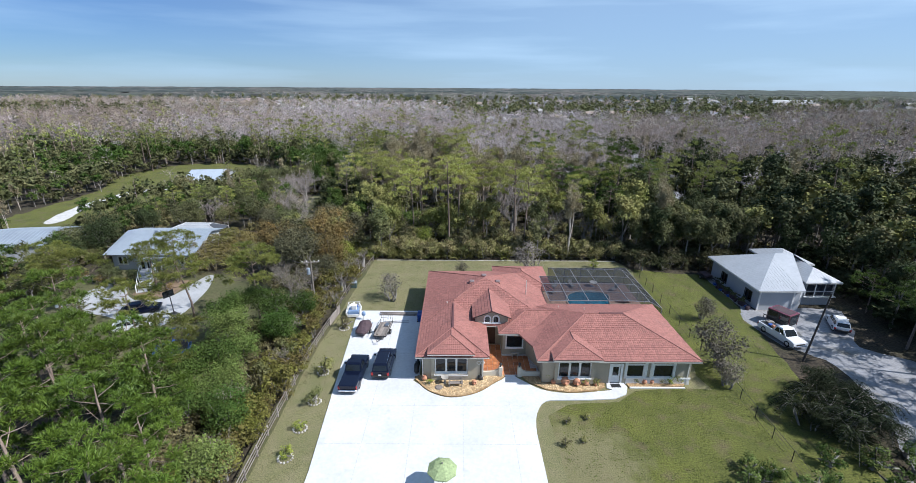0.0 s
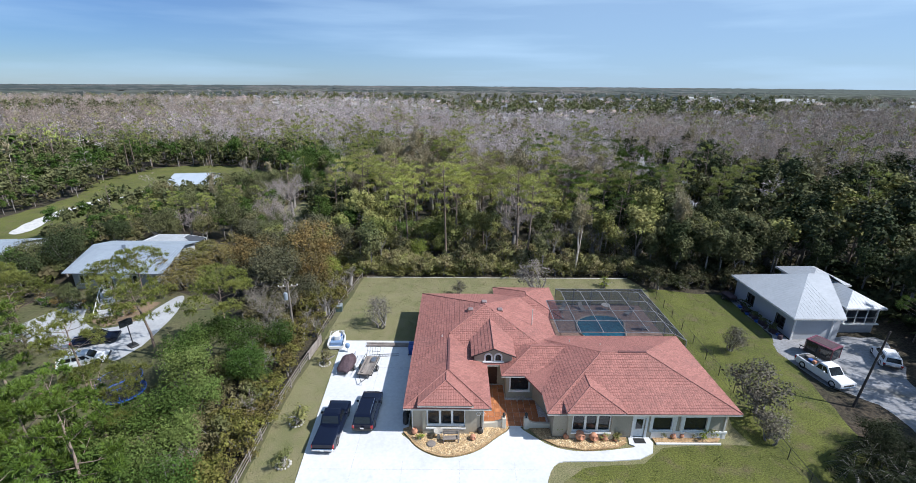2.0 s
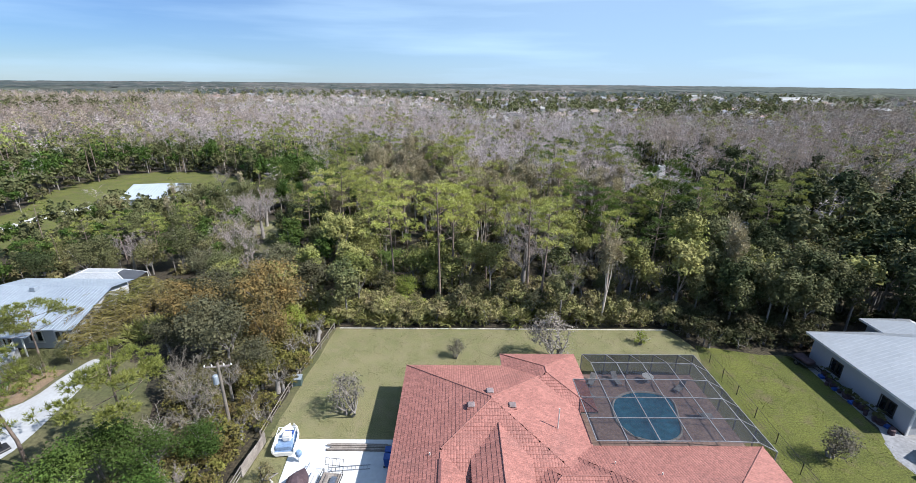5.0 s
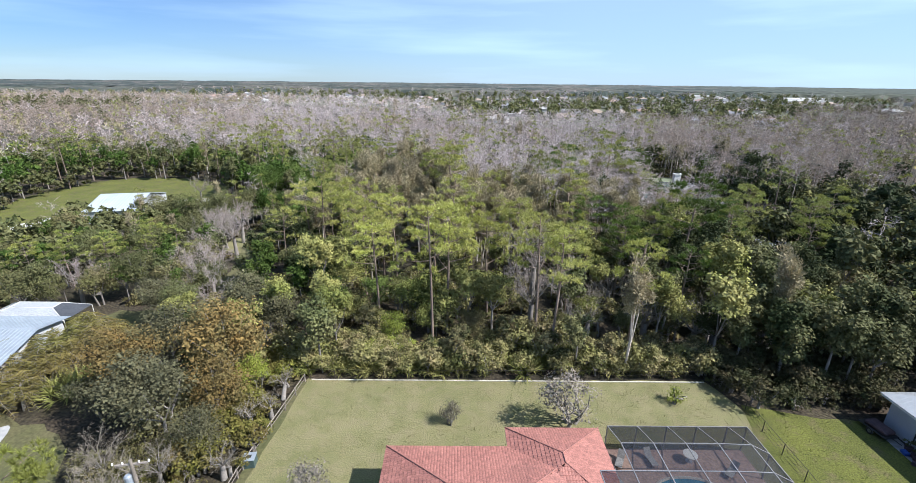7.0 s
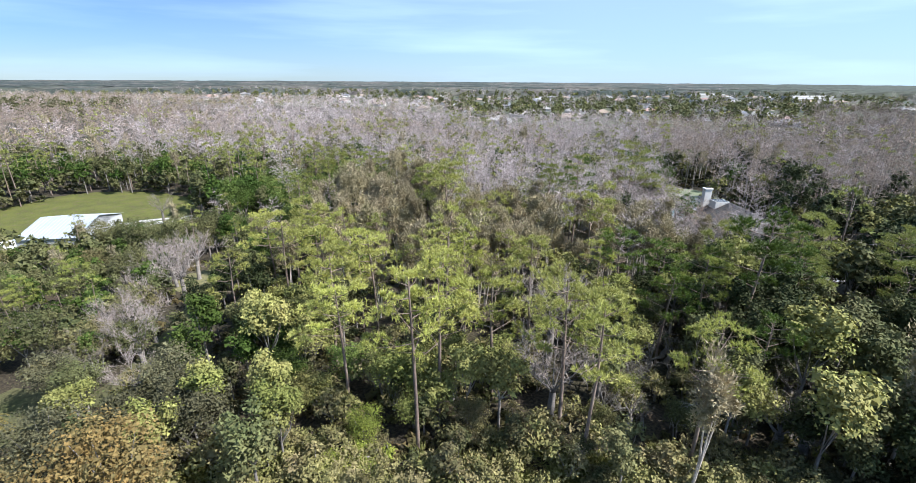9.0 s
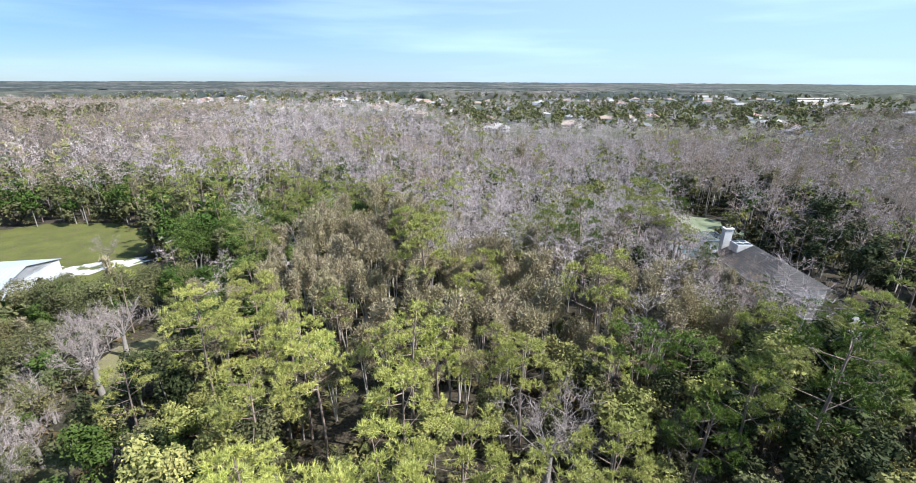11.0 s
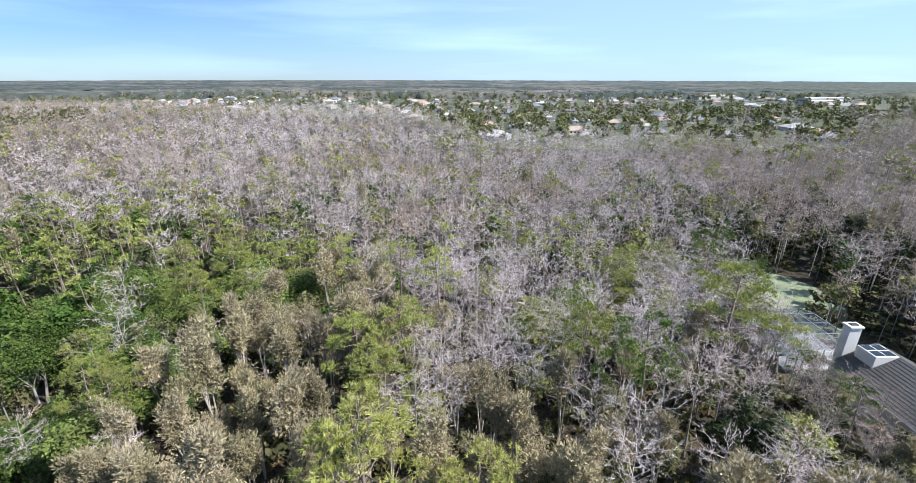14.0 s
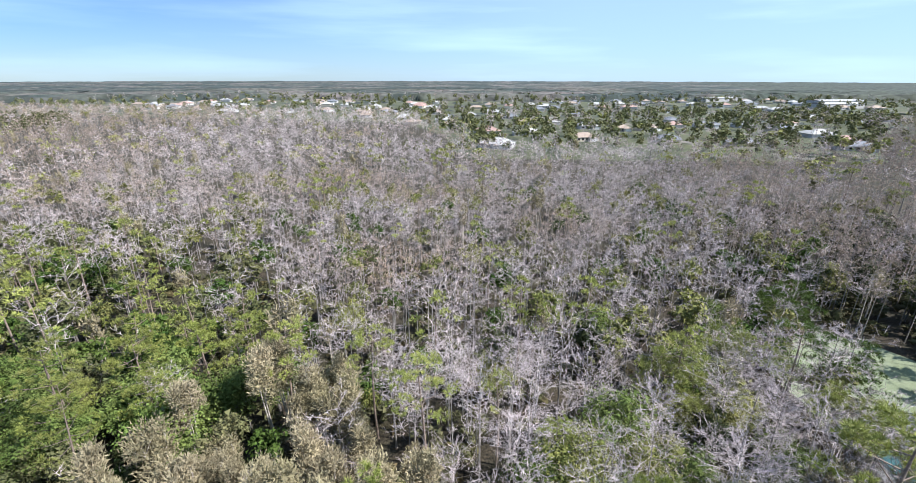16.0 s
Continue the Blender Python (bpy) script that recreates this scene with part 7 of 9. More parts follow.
# ---------------------------------------------------------------- neighbouring houses
def seam_roof(name, corners, mat, parent, seams="y", gap=0.45, label=""):
    """One slope of a standing-seam roof: a thick sheet with raised seams from eave to ridge. corners: eave a, eave b, ridge b, ridge a."""
    A, B, C, D = [Vector(p) for p in corners]
    n = (B - A).cross(D - A)
    n = (n if n.length > 1e-6 else (B - A).cross(C - A)).normalized()
    s = Shape().add([A, B, C, D, A - n * .06, B - n * .06, C - n * .06, D - n * .06], [(0, 1, 2, 3), (7, 6, 5, 4), (0, 4, 5, 1), (1, 5, 6, 2), (2, 6, 7, 3), (3, 7, 4, 0)])
    ob = part(name, s, mat, parent, label)
    e = (B - A).normalized()
    up = ((D - A) - e * (D - A).dot(e))
    r = Shape()
    L = (B - A).length
    lift = .018 if mat is METAL_WHITE else .04
    t0, t1 = (D - A).dot(e), (C - A).dot(e)
    for k in range(1, int(L / gap)):
        u = k * gap
        f = 1.0
        if u < t0:
            f = u / max(t0, 1e-6)
        elif u > t1:
            f = (L - u) / max(L - t1, 1e-6)
        p, q = A + e * u, A + e * u + up * f
        r.add([p - e * .025 + n * .002, p + e * .025 + n * .002, p + n * lift, q - e * .025 + n * .002, q + e * .025 + n * .002, q + n * lift], [(0, 2, 5, 3), (1, 4, 5, 2), (0, 1, 2)])
    if r.v:
        part("seam", r, mat, ob)
    return ob


def hip_slopes(parent, x0, y0, x1, y1, z0, pitch, mat, name="roof"):
    w, d = x1 - x0, y1 - y0
    h = min(w, d) / 2
    zt = z0 + h * pitch
    if w >= d:
        a, b = (x0 + h, (y0 + y1) / 2, zt), (x1 - h, (y0 + y1) / 2, zt)
        S = [((x0, y0, z0), (x1, y0, z0), b, a), ((x1, y0, z0), (x1, y1, z0), b, b), ((x1, y1, z0), (x0, y1, z0), a, b), ((x0, y1, z0), (x0, y0, z0), a, a)]
    else:
        a, b = ((x0 + x1) / 2, y0 + h, zt), ((x0 + x1) / 2, y1 - h, zt)
        S = [((x0, y0, z0), (x1, y0, z0), a, a), ((x1, y0, z0), (x1, y1, z0), b, a), ((x1, y1, z0), (x0, y1, z0), b, b), ((x0, y1, z0), (x0, y0, z0), a, b)]
    for q in S:
        seam_roof(name, q, mat, parent)
    part("fascia", Shape().box(x0, y0, z0 - .22, x1, y0 + .04, z0 - .05), TRIM, parent)
    part("fascia", Shape().box(x0, y0 + .04, z0 - .22, x0 + .04, y1, z0 - .05), TRIM, parent)
    part("soffit", Shape().box(x0 + .05, y0 + .05, z0 - .12, x1 - .05, y1 - .05, z0 - .09), TRIM, parent)


east = thing("neighbour_house", "pale blue-grey stucco house with a white metal hip roof", "house")
for q in ([(41.8, 55.9, 3.3), (48.3, 55.9, 3.3), (51.4, 63.8, 5.95), (48.7, 63.8, 5.95)], [(54.9, 60.0, 3.3), (54.9, 69.3, 3.3), (51.4, 63.8, 5.95), (51.4, 63.8, 5.95)],
          [(54.9, 69.3, 3.3), (41.8, 69.3, 3.3), (48.7, 63.8, 5.95), (51.4, 63.8, 5.95)], [(41.8, 69.3, 3.3), (41.8, 55.9, 3.3), (48.7, 63.8, 5.95), (48.7, 63.8, 5.95)]):
    seam_roof("roof", q, METAL_WHITE, east)
part("fascia", Shape().box(41.8, 55.9, 3.08, 48.3, 55.94, 3.23), TRIM, east)
part("fascia", Shape().box(41.8, 55.95, 3.08, 41.84, 69.2, 3.23), TRIM, east)
part("soffit", Shape().box(41.85, 55.95, 3.19, 48.3, 69.2, 3.21), TRIM, east)
hip_slopes(east, 49.6, 57.75, 54.9, 68.0, 3.75, 0.50, METAL_WHITE)
hip_slopes(east, 49.9, 64.6, 56.0, 71.6, 3.8, 0.42, METAL_WHITE)
RUN = [((42.5, 68.6), (42.5, 56.5)), ((42.5, 56.5), (48.2, 56.5)), ((48.2, 56.5), (50.0, 58.3)), ((50.0, 58.3), (54.3, 58.3)), ((54.3, 58.3), (54.5, 60.5)), ((54.5, 60.5), (54.5, 68.6)), ((54.5, 68.6), (55.4, 68.6)), ((55.4, 68.6), (55.4, 71.0)),
       ((55.4, 71.0), (50.6, 71.0)), ((50.6, 71.0), (50.6, 68.6)), ((50.6, 68.6), (42.5, 68.6))]
OP = {0: [(2.9, 4.3, 0.75, 2.05), (9.0, 10.5, 0.75, 2.05)], 3: [(0.2, 4.1, 1.5, 3.45)]}
for i, (p, q) in enumerate(RUN):
    wall_run(east, p, q, 3.6 if i == 3 else 3.7 if i in (6, 7, 8, 9) else 3.18, OP.get(i, ()), material=PALE_WALL)
    for u0, u1, z0, z1 in OP.get(i, ()) if i != 3 else ():
        window(east, p, q, u0, u1, z0, z1, bars=1, frame_w=.1, casing=BRONZE)
part("corner_board", Shape().box(42.4, 56.4, 0, 42.62, 56.496, 3.1), TRIM, east)
part("corner_board", Shape().box(47.2, 56.4, 0, 47.4, 56.496, 3.1), TRIM, east)
porch = part("porch", Shape().box(50.0, 57.8, 1.36, 54.5, 58.5, 1.495), TRIM, east, "screened porch with white sills")
for x in (50.1, 51.45, 52.8, 54.2):
    part("porch_post", Shape().box(x, 58.1, 1.5, x + .1, 58.2, 3.5), TRIM, porch)
part("porch_rail", Shape().box(50.1, 58.11, 2.2, 54.3, 58.19, 2.27), TRIM, porch)
for x in (50.2, 51.55, 52.9):
    part("porch_screen", Shape().add([(x, 58.15, 1.5), (x + 1.25, 58.15, 1.5), (x + 1.25, 58.15, 3.5), (x, 58.15, 3.5)], [(0, 1, 2, 3)]), SCREEN, porch)
part("porch_back_wall", Shape().box(50.2, 60.6, 0, 54.3, 60.75, 3.6), PALE_WALL, porch)
patch("east_path", [(39.3, 54.6), (42.2, 54.9), (42.2, 68.0), (41.0, 68.6), (40.8, 57.5)], 0.03, SHELL, "narrow littered path beside the pale house", "path", 0.15)
trailer = thing("utility_trailer", "low dark trailer with a covered load beside the wall", "trailer", (41.0, 67.6, 0.03), 8)
part("bed", Shape().box(-.75, -1.3, .38, .75, 1.3, .5, .03), BLACK, trailer)
part("covered_load", Shape().box(-.6, -1.1, .5, .6, .9, .95, .16), PLUM_TARP, trailer)
part("drawbar", Shape().tube([(0, -1.3, .44), (0, -2.1, .4)], .04, 6), BLACK, trailer)
wheel_set(trailer, [(-.85, 0), (.85, 0)], .3, .2)
rr = random.Random(11)
for k in range(22):
    x, y = 41.3 + rr.uniform(-.6, .6), 56.6 + k * .42
    s = rr.uniform(.25, .5)
    c = rr.choice(["pot", "pot", "crate", "drum"])
    ob = thing("yard_" + c, {"pot": "dark plant pot with dry stems beside the wall", "crate": "blue plastic crate beside the wall", "drum": "small dark drum beside the wall"}[c], c, (x, y, 0.03), rr.uniform(0, 90), group="clutter along the wall")
    if c == "pot":
        part("pot", Shape().lathe([(s * .6, 0), (s * .8, s * .9), (s * .9, s), (s * .7, s)], sides=10), PLUM_TARP, ob)
        (wv, wf), (lv, lf) = leafy(300 + k, 1.0, (.45, .45, .4), .2, 5, 60, .16, wood=False)
        part("plant", raw_mesh("plant", lv + [0, 0, s * .6], lf, [DARK_LEAF]), DARK_LEAF, ob)
    elif c == "crate":
        part("crate", Shape().box(-s, -s * .7, 0, s, s * .7, s * .9, .03), BLUE_PLASTIC, ob)
    else:
        part("drum", Shape().lathe([(s * .7, 0), (s * .7, s * .6), (s * .74, s * .62), (s * .7, s * .64), (s * .7, s * 1.3), (s * .6, s * 1.32)], sides=12), PLUM_TARP, ob)

west = thing("neighbour_house", "low pale house with a ribbed galvanised gable roof", "house")
seam_roof("roof", [(-59.2, 68.9, 3.0), (-44.1, 68.9, 3.0), (-44.9, 77.0, 4.7), (-60.2, 77.0, 4.7)], METAL_ROOF, west, gap=.45)
seam_roof("roof", [(-45.3, 81.6, 3.75), (-60.6, 81.6, 3.75), (-60.2, 77.0, 4.7), (-44.9, 77.0, 4.7)], METAL_ROOF, west, gap=.45)
RUN = [((-59.6, 81.0), (-58.4, 69.8)), ((-58.4, 69.8), (-44.9, 69.8)), ((-44.9, 69.8), (-45.9, 81.0)), ((-45.9, 81.0), (-59.6, 81.0))]
OP = {1: [(1.0, 2.4, 1.1, 2.3), (4.6, 6.0, 0.0, 2.2), (8.2, 9.8, 1.0, 2.3), (11.4, 12.8, 1.1, 2.3)]}
for i, (p, q) in enumerate(RUN):
    wall_run(west, p, q, 2.93, OP.get(i, ()), material=PALE_WALL)
    for u0, u1, z0, z1 in OP.get(i, ()):
        window(west, p, q, u0, u1, max(z0, .15), z1, bars=1, frame_w=.1, sill=z0 > .2)
for x, d in ((-59.0, -1.0), (-44.95, -.9)):
    part("gable_end", Shape().add([(x, 69.9, 2.93), (x + d, 80.9, 2.93), (x + d, 80.9, 3.6), (x + d * .65, 77.0, 4.58)], [(0, 1, 2, 3), (3, 2, 1, 0)]), PALE_WALL, west)
part("roof_vent", Shape().box(-54.6, 75.8, 4.3, -53.9, 76.5, 5.1, .06), METAL_ROOF, west)
for x in (-51.5, -49.2):
    part("porch_post", Shape().box(x, 67.9, 0, x + .12, 68.02, 2.6), TRIM, west)
part("porch_roof", Shape().box(-52, 67.7, 2.6, -48.5, 69.0, 2.72, .03), METAL_ROOF, west)
lanai = thing("pool_cage", "grey screened enclosure behind a metal-roofed house", "pool cage")
LOW, TOP = [(-57.2, 81.9, 2.9), (-46.6, 81.9, 2.9), (-46.9, 86.6, 2.7), (-57.4, 86.6, 2.7)], [(-54.6, 83.6, 3.75), (-49.2, 83.6, 3.75), (-49.3, 85.2, 3.7), (-54.7, 85.2, 3.7)]
GREY_SCREEN = surface("grey_roof_panel", (0.40, 0.42, 0.44), (0.34, 0.36, 0.38), size=2.0, rough=0.5)
DARK_SCREEN = surface("dark_roof_screen", (0.06, 0.065, 0.075), (0.045, 0.05, 0.06), size=1.0, rough=0.6)
for k in range(4):
    a, b, c, d = LOW[k], LOW[(k + 1) % 4], TOP[(k + 1) % 4], TOP[k]
    part("roof_panel", Shape().add([a, b, c, d, *[(p[0], p[1], p[2] - .03) for p in (a, b, c, d)]], [(0, 1, 2, 3), (7, 6, 5, 4), (0, 4, 5, 1), (1, 5, 6, 2), (2, 6, 7, 3), (3, 7, 4, 0)]), DARK_SCREEN if k == 1 else GREY_SCREEN, lanai)
    part("beam", Shape().tube([(a[0], a[1], 0), (a[0], a[1], a[2] + .02), (d[0], d[1], d[2] + .02)], .05, 4), TRIM, lanai)
    part("beam", Shape().tube([(d[0], d[1], d[2] + .03), (c[0], c[1], c[2] + .03)], .04, 4), TRIM, lanai)
part("roof_panel", Shape().add(TOP + [(p[0], p[1], p[2] - .03) for p in TOP], [(0, 1, 2, 3), (7, 6, 5, 4), (0, 4, 5, 1), (1, 5, 6, 2), (2, 6, 7, 3), (3, 7, 4, 0)]), GREY_SCREEN, lanai)

# steps with white railings up to the front door
stair = thing("front_stair", "grey entrance steps with white railings before a pale house", "stairs", (-47.6, 61.0, 0), 27)
for k in range(8):
    part("step", Shape().box(-.85, k * .6, .0, .85, k * .6 + .63, .16 * (k + 1), .015), WEST_CONCRETE, stair)
part("landing", Shape().box(-1.1, 4.83, 0, 1.1, 7.2, 1.28, .02), WEST_CONCRETE, stair)
for x in (-.92, .92):
    rail = part("railing", Shape().tube([(x, .05, 1.0), (x, 4.85, 2.25), (x, 6.9, 2.25)], .045, 5), TRIM, stair, "white stair railing")
    for y, z in ((.05, 0), (1.65, .3), (3.25, .75), (4.85, 1.2), (6.9, 1.2)):
        part("post", Shape().box(x - .05, y - .05, z, x + .05, y + .05, 1.0 + 1.25 * min(y, 4.85) / 4.85), TRIM, rail)


def gable_shed(name, label, x, y, turn, L, D, z0, zr, wallmat, roofmat, openings=()):
    ob = thing(name, label, "shed" if "shed" in name else "house", (x, y, 0), turn)
    l, d = L / 2, D / 2
    for a, b in (((-l + .3, d - .3), (-l + .3, -d + .3)), ((-l + .3, -d + .3), (l - .3, -d + .3)), ((l - .3, -d + .3), (l - .3, d - .3)), ((l - .3, d - .3), (-l + .3, d - .3))):
        w = wall_run(ob, a, b, z0 - .07, material=wallmat)
    for s in (-1, 1):
        part("gable_end", Shape().add([(s * (l - .35), -d + .3, z0 - .07), (s * (l - .35), d - .3, z0 - .07), (s * (l - .35), 0, zr - .1)], [(0, 1, 2), (2, 1, 0)]), wallmat, ob)
    seam_roof("roof", [(-l, -d, z0), (l, -d, z0), (l, 0, zr), (-l, 0, zr)], roofmat, ob, gap=.7)
    seam_roof("roof", [(l, d, z0), (-l, d, z0), (-l, 0, zr), (l, 0, zr)], roofmat, ob, gap=.7)
    return ob


gable_shed("metal_shed", "long pale metal shed in a grassy clearing", -76.6, 136.3, 10, 10.5, 17.0, 3.3, 5.3, PALE_WALL, METAL_PALE)
gable_shed("outlying_house", "pale blue metal-roofed house among trees", -80.5, 78.5, 8, 13.0, 12.0, 2.9, 4.3, PALE_WALL, METAL_ROOF)

north = thing("neighbour_house", "house with a grey shingle roof and tall white chimney", "house")
for q in ([(56.6, 133.0, 3.2), (56.6, 149.8, 3.2), (62.5, 149.8, 6.3), (62.5, 138.0, 6.3)], [(68.4, 149.8, 3.2), (68.4, 133.0, 3.2), (62.5, 138.0, 6.3), (62.5, 149.8, 6.3)],
          [(68.4, 133.0, 3.2), (56.6, 133.0, 3.2), (62.5, 138.0, 6.3), (62.5, 138.0, 6.3)],
          [(55.4, 124.0, 2.9), (55.4, 134.6, 2.9), (58.6, 134.6, 4.6), (58.6, 127.0, 4.6)], [(61.8, 134.6, 2.9), (61.8, 124.0, 2.9), (58.6, 127.0, 4.6), (58.6, 134.6, 4.6)],
          [(61.8, 124.0, 2.9), (55.4, 124.0, 2.9), (58.6, 127.0, 4.6), (58.6, 127.0, 4.6)]):
    A, B, C, D = [Vector(p) for p in q]
    sh = Shape()
    for k in range(14):
        t0, t1 = k / 14, (k + 1) / 14
        up = Vector((0, 0, .05))
        sh.add([A.lerp(D, t0) + up, B.lerp(C, t0) + up, B.lerp(C, t1), A.lerp(D, t1), A.lerp(D, t0), B.lerp(C, t0)], [(3, 2, 1, 0), (0, 1, 5, 4), (0, 1, 2, 3)])
    part("shingle_slope", sh, GREY_SHINGLE, north)
for p, q, h in (((57.2, 149.2), (57.2, 134.7), 3.12), ((61.5, 133.6), (67.8, 133.6), 3.12), ((67.8, 133.6), (67.8, 149.2), 3.12), ((67.8, 149.2), (57.2, 149.2), 3.12),
                ((56.0, 134.6), (56.0, 124.6), 2.85), ((56.0, 124.6), (61.2, 124.6), 2.85), ((61.2, 124.6), (61.2, 133.5), 2.85)):
    wall_run(north, p, q, h, material=STUCCO_WHITE)
part("gable_end", Shape().add([(67.8, 149.1, 3.12), (57.2, 149.1, 3.12), (62.5, 149.1, 6.15)], [(0, 1, 2), (2, 1, 0)]), STUCCO_WHITE, north)
for x0, y0, x1, y1, z in ((56.55, 133.0, 56.65, 149.8, 3.2), (55.35, 124.0, 55.45, 134.6, 2.9), (55.45, 123.95, 61.8, 124.05, 2.9)):
    part("gutter", Shape().box(x0, y0, z - .12, x1, y1, z + .02), TRIM, north)
patch("drive_north", curved([(63, 132), (62.6, 126), (63, 120), (67, 118), (73, 120), (73, 127), (70, 132)]), 0.02, SHELL, "pale concrete drive beside the grey-roofed house", "driveway", 0.3)
chim = part("chimney", Shape().box(58.6, 150.0, 0, 60.2, 151.2, 8.3, .03), STUCCO_WHITE, north, "tall white stucco chimney")
part("chimney_cap", Shape().box(58.45, 149.85, 8.3, 60.35, 151.35, 8.55, .04), STUCCO_WHITE, chim)
part("flue", Shape().box(58.9, 150.3, 8.55, 59.9, 150.9, 8.7, .02), BLACK, chim)
sky_l = part("skylight", Shape().box(59.4, 146.4, 4.6, 62.4, 149.2, 6.35, .03), STUCCO_WHITE, north, "raised skylight with four panes")
for x in (59.55, 60.97):
    for y in (146.6, 147.95):
        part("pane", Shape().box(x, y, 6.353, x + 1.28, y + 1.15, 6.38), GLASS, sky_l)
cage2 = thing("pool_cage", "white-framed screened pool enclosure behind the grey-roofed house", "pool cage")
X2, Y2 = [54.0, 56.5, 59.0, 61.5, 64.0], [153.0, 156.0, 159.0, 162.0, 165.0]
for x in X2:
    part("beam", Shape().tube([(x, y, 3.0 + (.8 if 154 < y < 164 else 0)) for y in Y2], .06, 4), METAL_ROOF, cage2)
for y in Y2:
    part("beam", Shape().tube([(x, y, 3.0 + (.8 if 154 < y < 164 else 0)) for x in X2], .06, 4), METAL_ROOF, cage2)
for x in X2:
    for y in (153.0, 165.0):
        part("upright", Shape().box(x - .05, y - .05, 0, x + .05, y + .05, 3.0), METAL_ROOF, cage2)
for i in range(4):
    for j in range(4):
        q = [(X2[i], Y2[j]), (X2[i + 1], Y2[j]), (X2[i + 1], Y2[j + 1]), (X2[i], Y2[j + 1])]
        part("screen", Shape().add([(*p, 3.0 + (.8 if 154 < p[1] < 164 else 0)) for p in q], [(0, 1, 2, 3)]), SCREEN, cage2)
structure("pool_deck_north", Shape().box(53.6, 152.4, 0, 64.4, 165.4, .1), WEST_CONCRETE, "pale pool deck", "deck")
structure("pool_north", Shape().prism([(56, 155), (61, 155), (62, 159), (60, 163), (56, 162), (55, 158)], .08, .13), surface("turquoise_water", (0.10, 0.30, 0.32), (0.08, 0.24, 0.27), size=2, rough=0.06), "turquoise swimming pool", "pool")

# trampoline, basketball stand
t = thing("trampoline", "round black trampoline with a bright blue edge pad", "trampoline", (-33.2, 44.7, 0))
n = 24
R0, R1 = 2.0, 1.65
part("edge_pad", Shape().add([(r * math.cos(2 * math.pi * k / n), r * math.sin(2 * math.pi * k / n), z) for r, z in ((R1, .9), (R0, .9), (R0, .82), (R1, .82)) for k in range(n)],
                             [(a * n + k, a * n + (k + 1) % n, ((a + 1) % 4) * n + (k + 1) % n, ((a + 1) % 4) * n + k) for a in range(4) for k in range(n)]), BLUE_PLASTIC, t)
part("mat", Shape().add([(R1 * math.cos(2 * math.pi * k / n), R1 * math.sin(2 * math.pi * k / n), .85) for k in range(n)], [tuple(range(n))]), TYRE, t)
for k in range(6):
    a = 2 * math.pi * k / 6
    part("leg", Shape().tube([(1.85 * math.cos(a), 1.85 * math.sin(a), 0), (1.85 * math.cos(a), 1.85 * math.sin(a), .83)], .03, 6), ALLOY, t)
    part("net_pole", Shape().tube([(1.95 * math.cos(a), 1.95 * math.sin(a), .9), (1.95 * math.cos(a), 1.95 * math.sin(a), 2.4)], .03, 6), BLUE_PLASTIC, t)
part("net", Shape().add([(1.93 * math.cos(2 * math.pi * k / n), 1.93 * math.sin(2 * math.pi * k / n), z) for z in (.92, 2.38) for k in range(n)], [(k, (k + 1) % n, n + (k + 1) % n, n + k) for k in range(n)]), SCREEN, t, "dark safety net")
part("net_ring", Shape().tube([(1.95 * math.cos(2 * math.pi * k / n), 1.95 * math.sin(2 * math.pi * k / n), 2.4) for k in range(n + 1)], .03, 5), BLUE_PLASTIC, t)
t = thing("basketball_stand", "portable basketball stand beside a drive", "basketball hoop", (-39.1, 54.3, 0), 60)
part("base", Shape().box(-.45, -.8, 0, .45, .4, .22, .05), BLACK, t)
part("pole", Shape().tube([(0, -.3, .2), (0, -.1, 2.9)], .06, 8), BLACK, t)
part("backboard", Shape().box(-.7, .18, 2.6, .7, .23, 3.5), GLASS, t)
part("board_frame", Shape().tube([(-.7, .2, 2.6), (.7, .2, 2.6), (.7, .2, 3.5), (-.7, .2, 3.5), (-.7, .2, 2.6)], .035, 5), BLACK, t)
part("hoop", Shape().tube([(.23 * math.cos(a), .5 + .23 * math.sin(a), 2.95) for a in np.linspace(0, 2 * math.pi, 13)], .015, 5), RIDGE, t)

# ---------------------------------------------------------------- the suburb beyond the woods
HOUSE_ROOFS = [surface("roof_white", (0.42, 0.415, 0.40), (0.36, 0.355, 0.34), size=4), surface("roof_tan", (0.34, 0.27, 0.21), (0.28, 0.22, 0.18), size=4),
               surface("roof_grey", (0.20, 0.21, 0.23), (0.16, 0.17, 0.19), size=4), surface("roof_pink", (0.38, 0.25, 0.21), (0.32, 0.21, 0.18), size=4)]
HOUSE_WALLS = [surface("wall_white", (0.52, 0.51, 0.49), (0.46, 0.45, 0.43), size=4), surface("wall_cream", (0.62, 0.55, 0.44), (0.56, 0.49, 0.39), size=4)]
ROOF_WORDS, WALL_WORDS = ["white tile", "tan tile", "grey shingle", "pale pink tile"], ["white", "cream"]
_house_meshes = {}


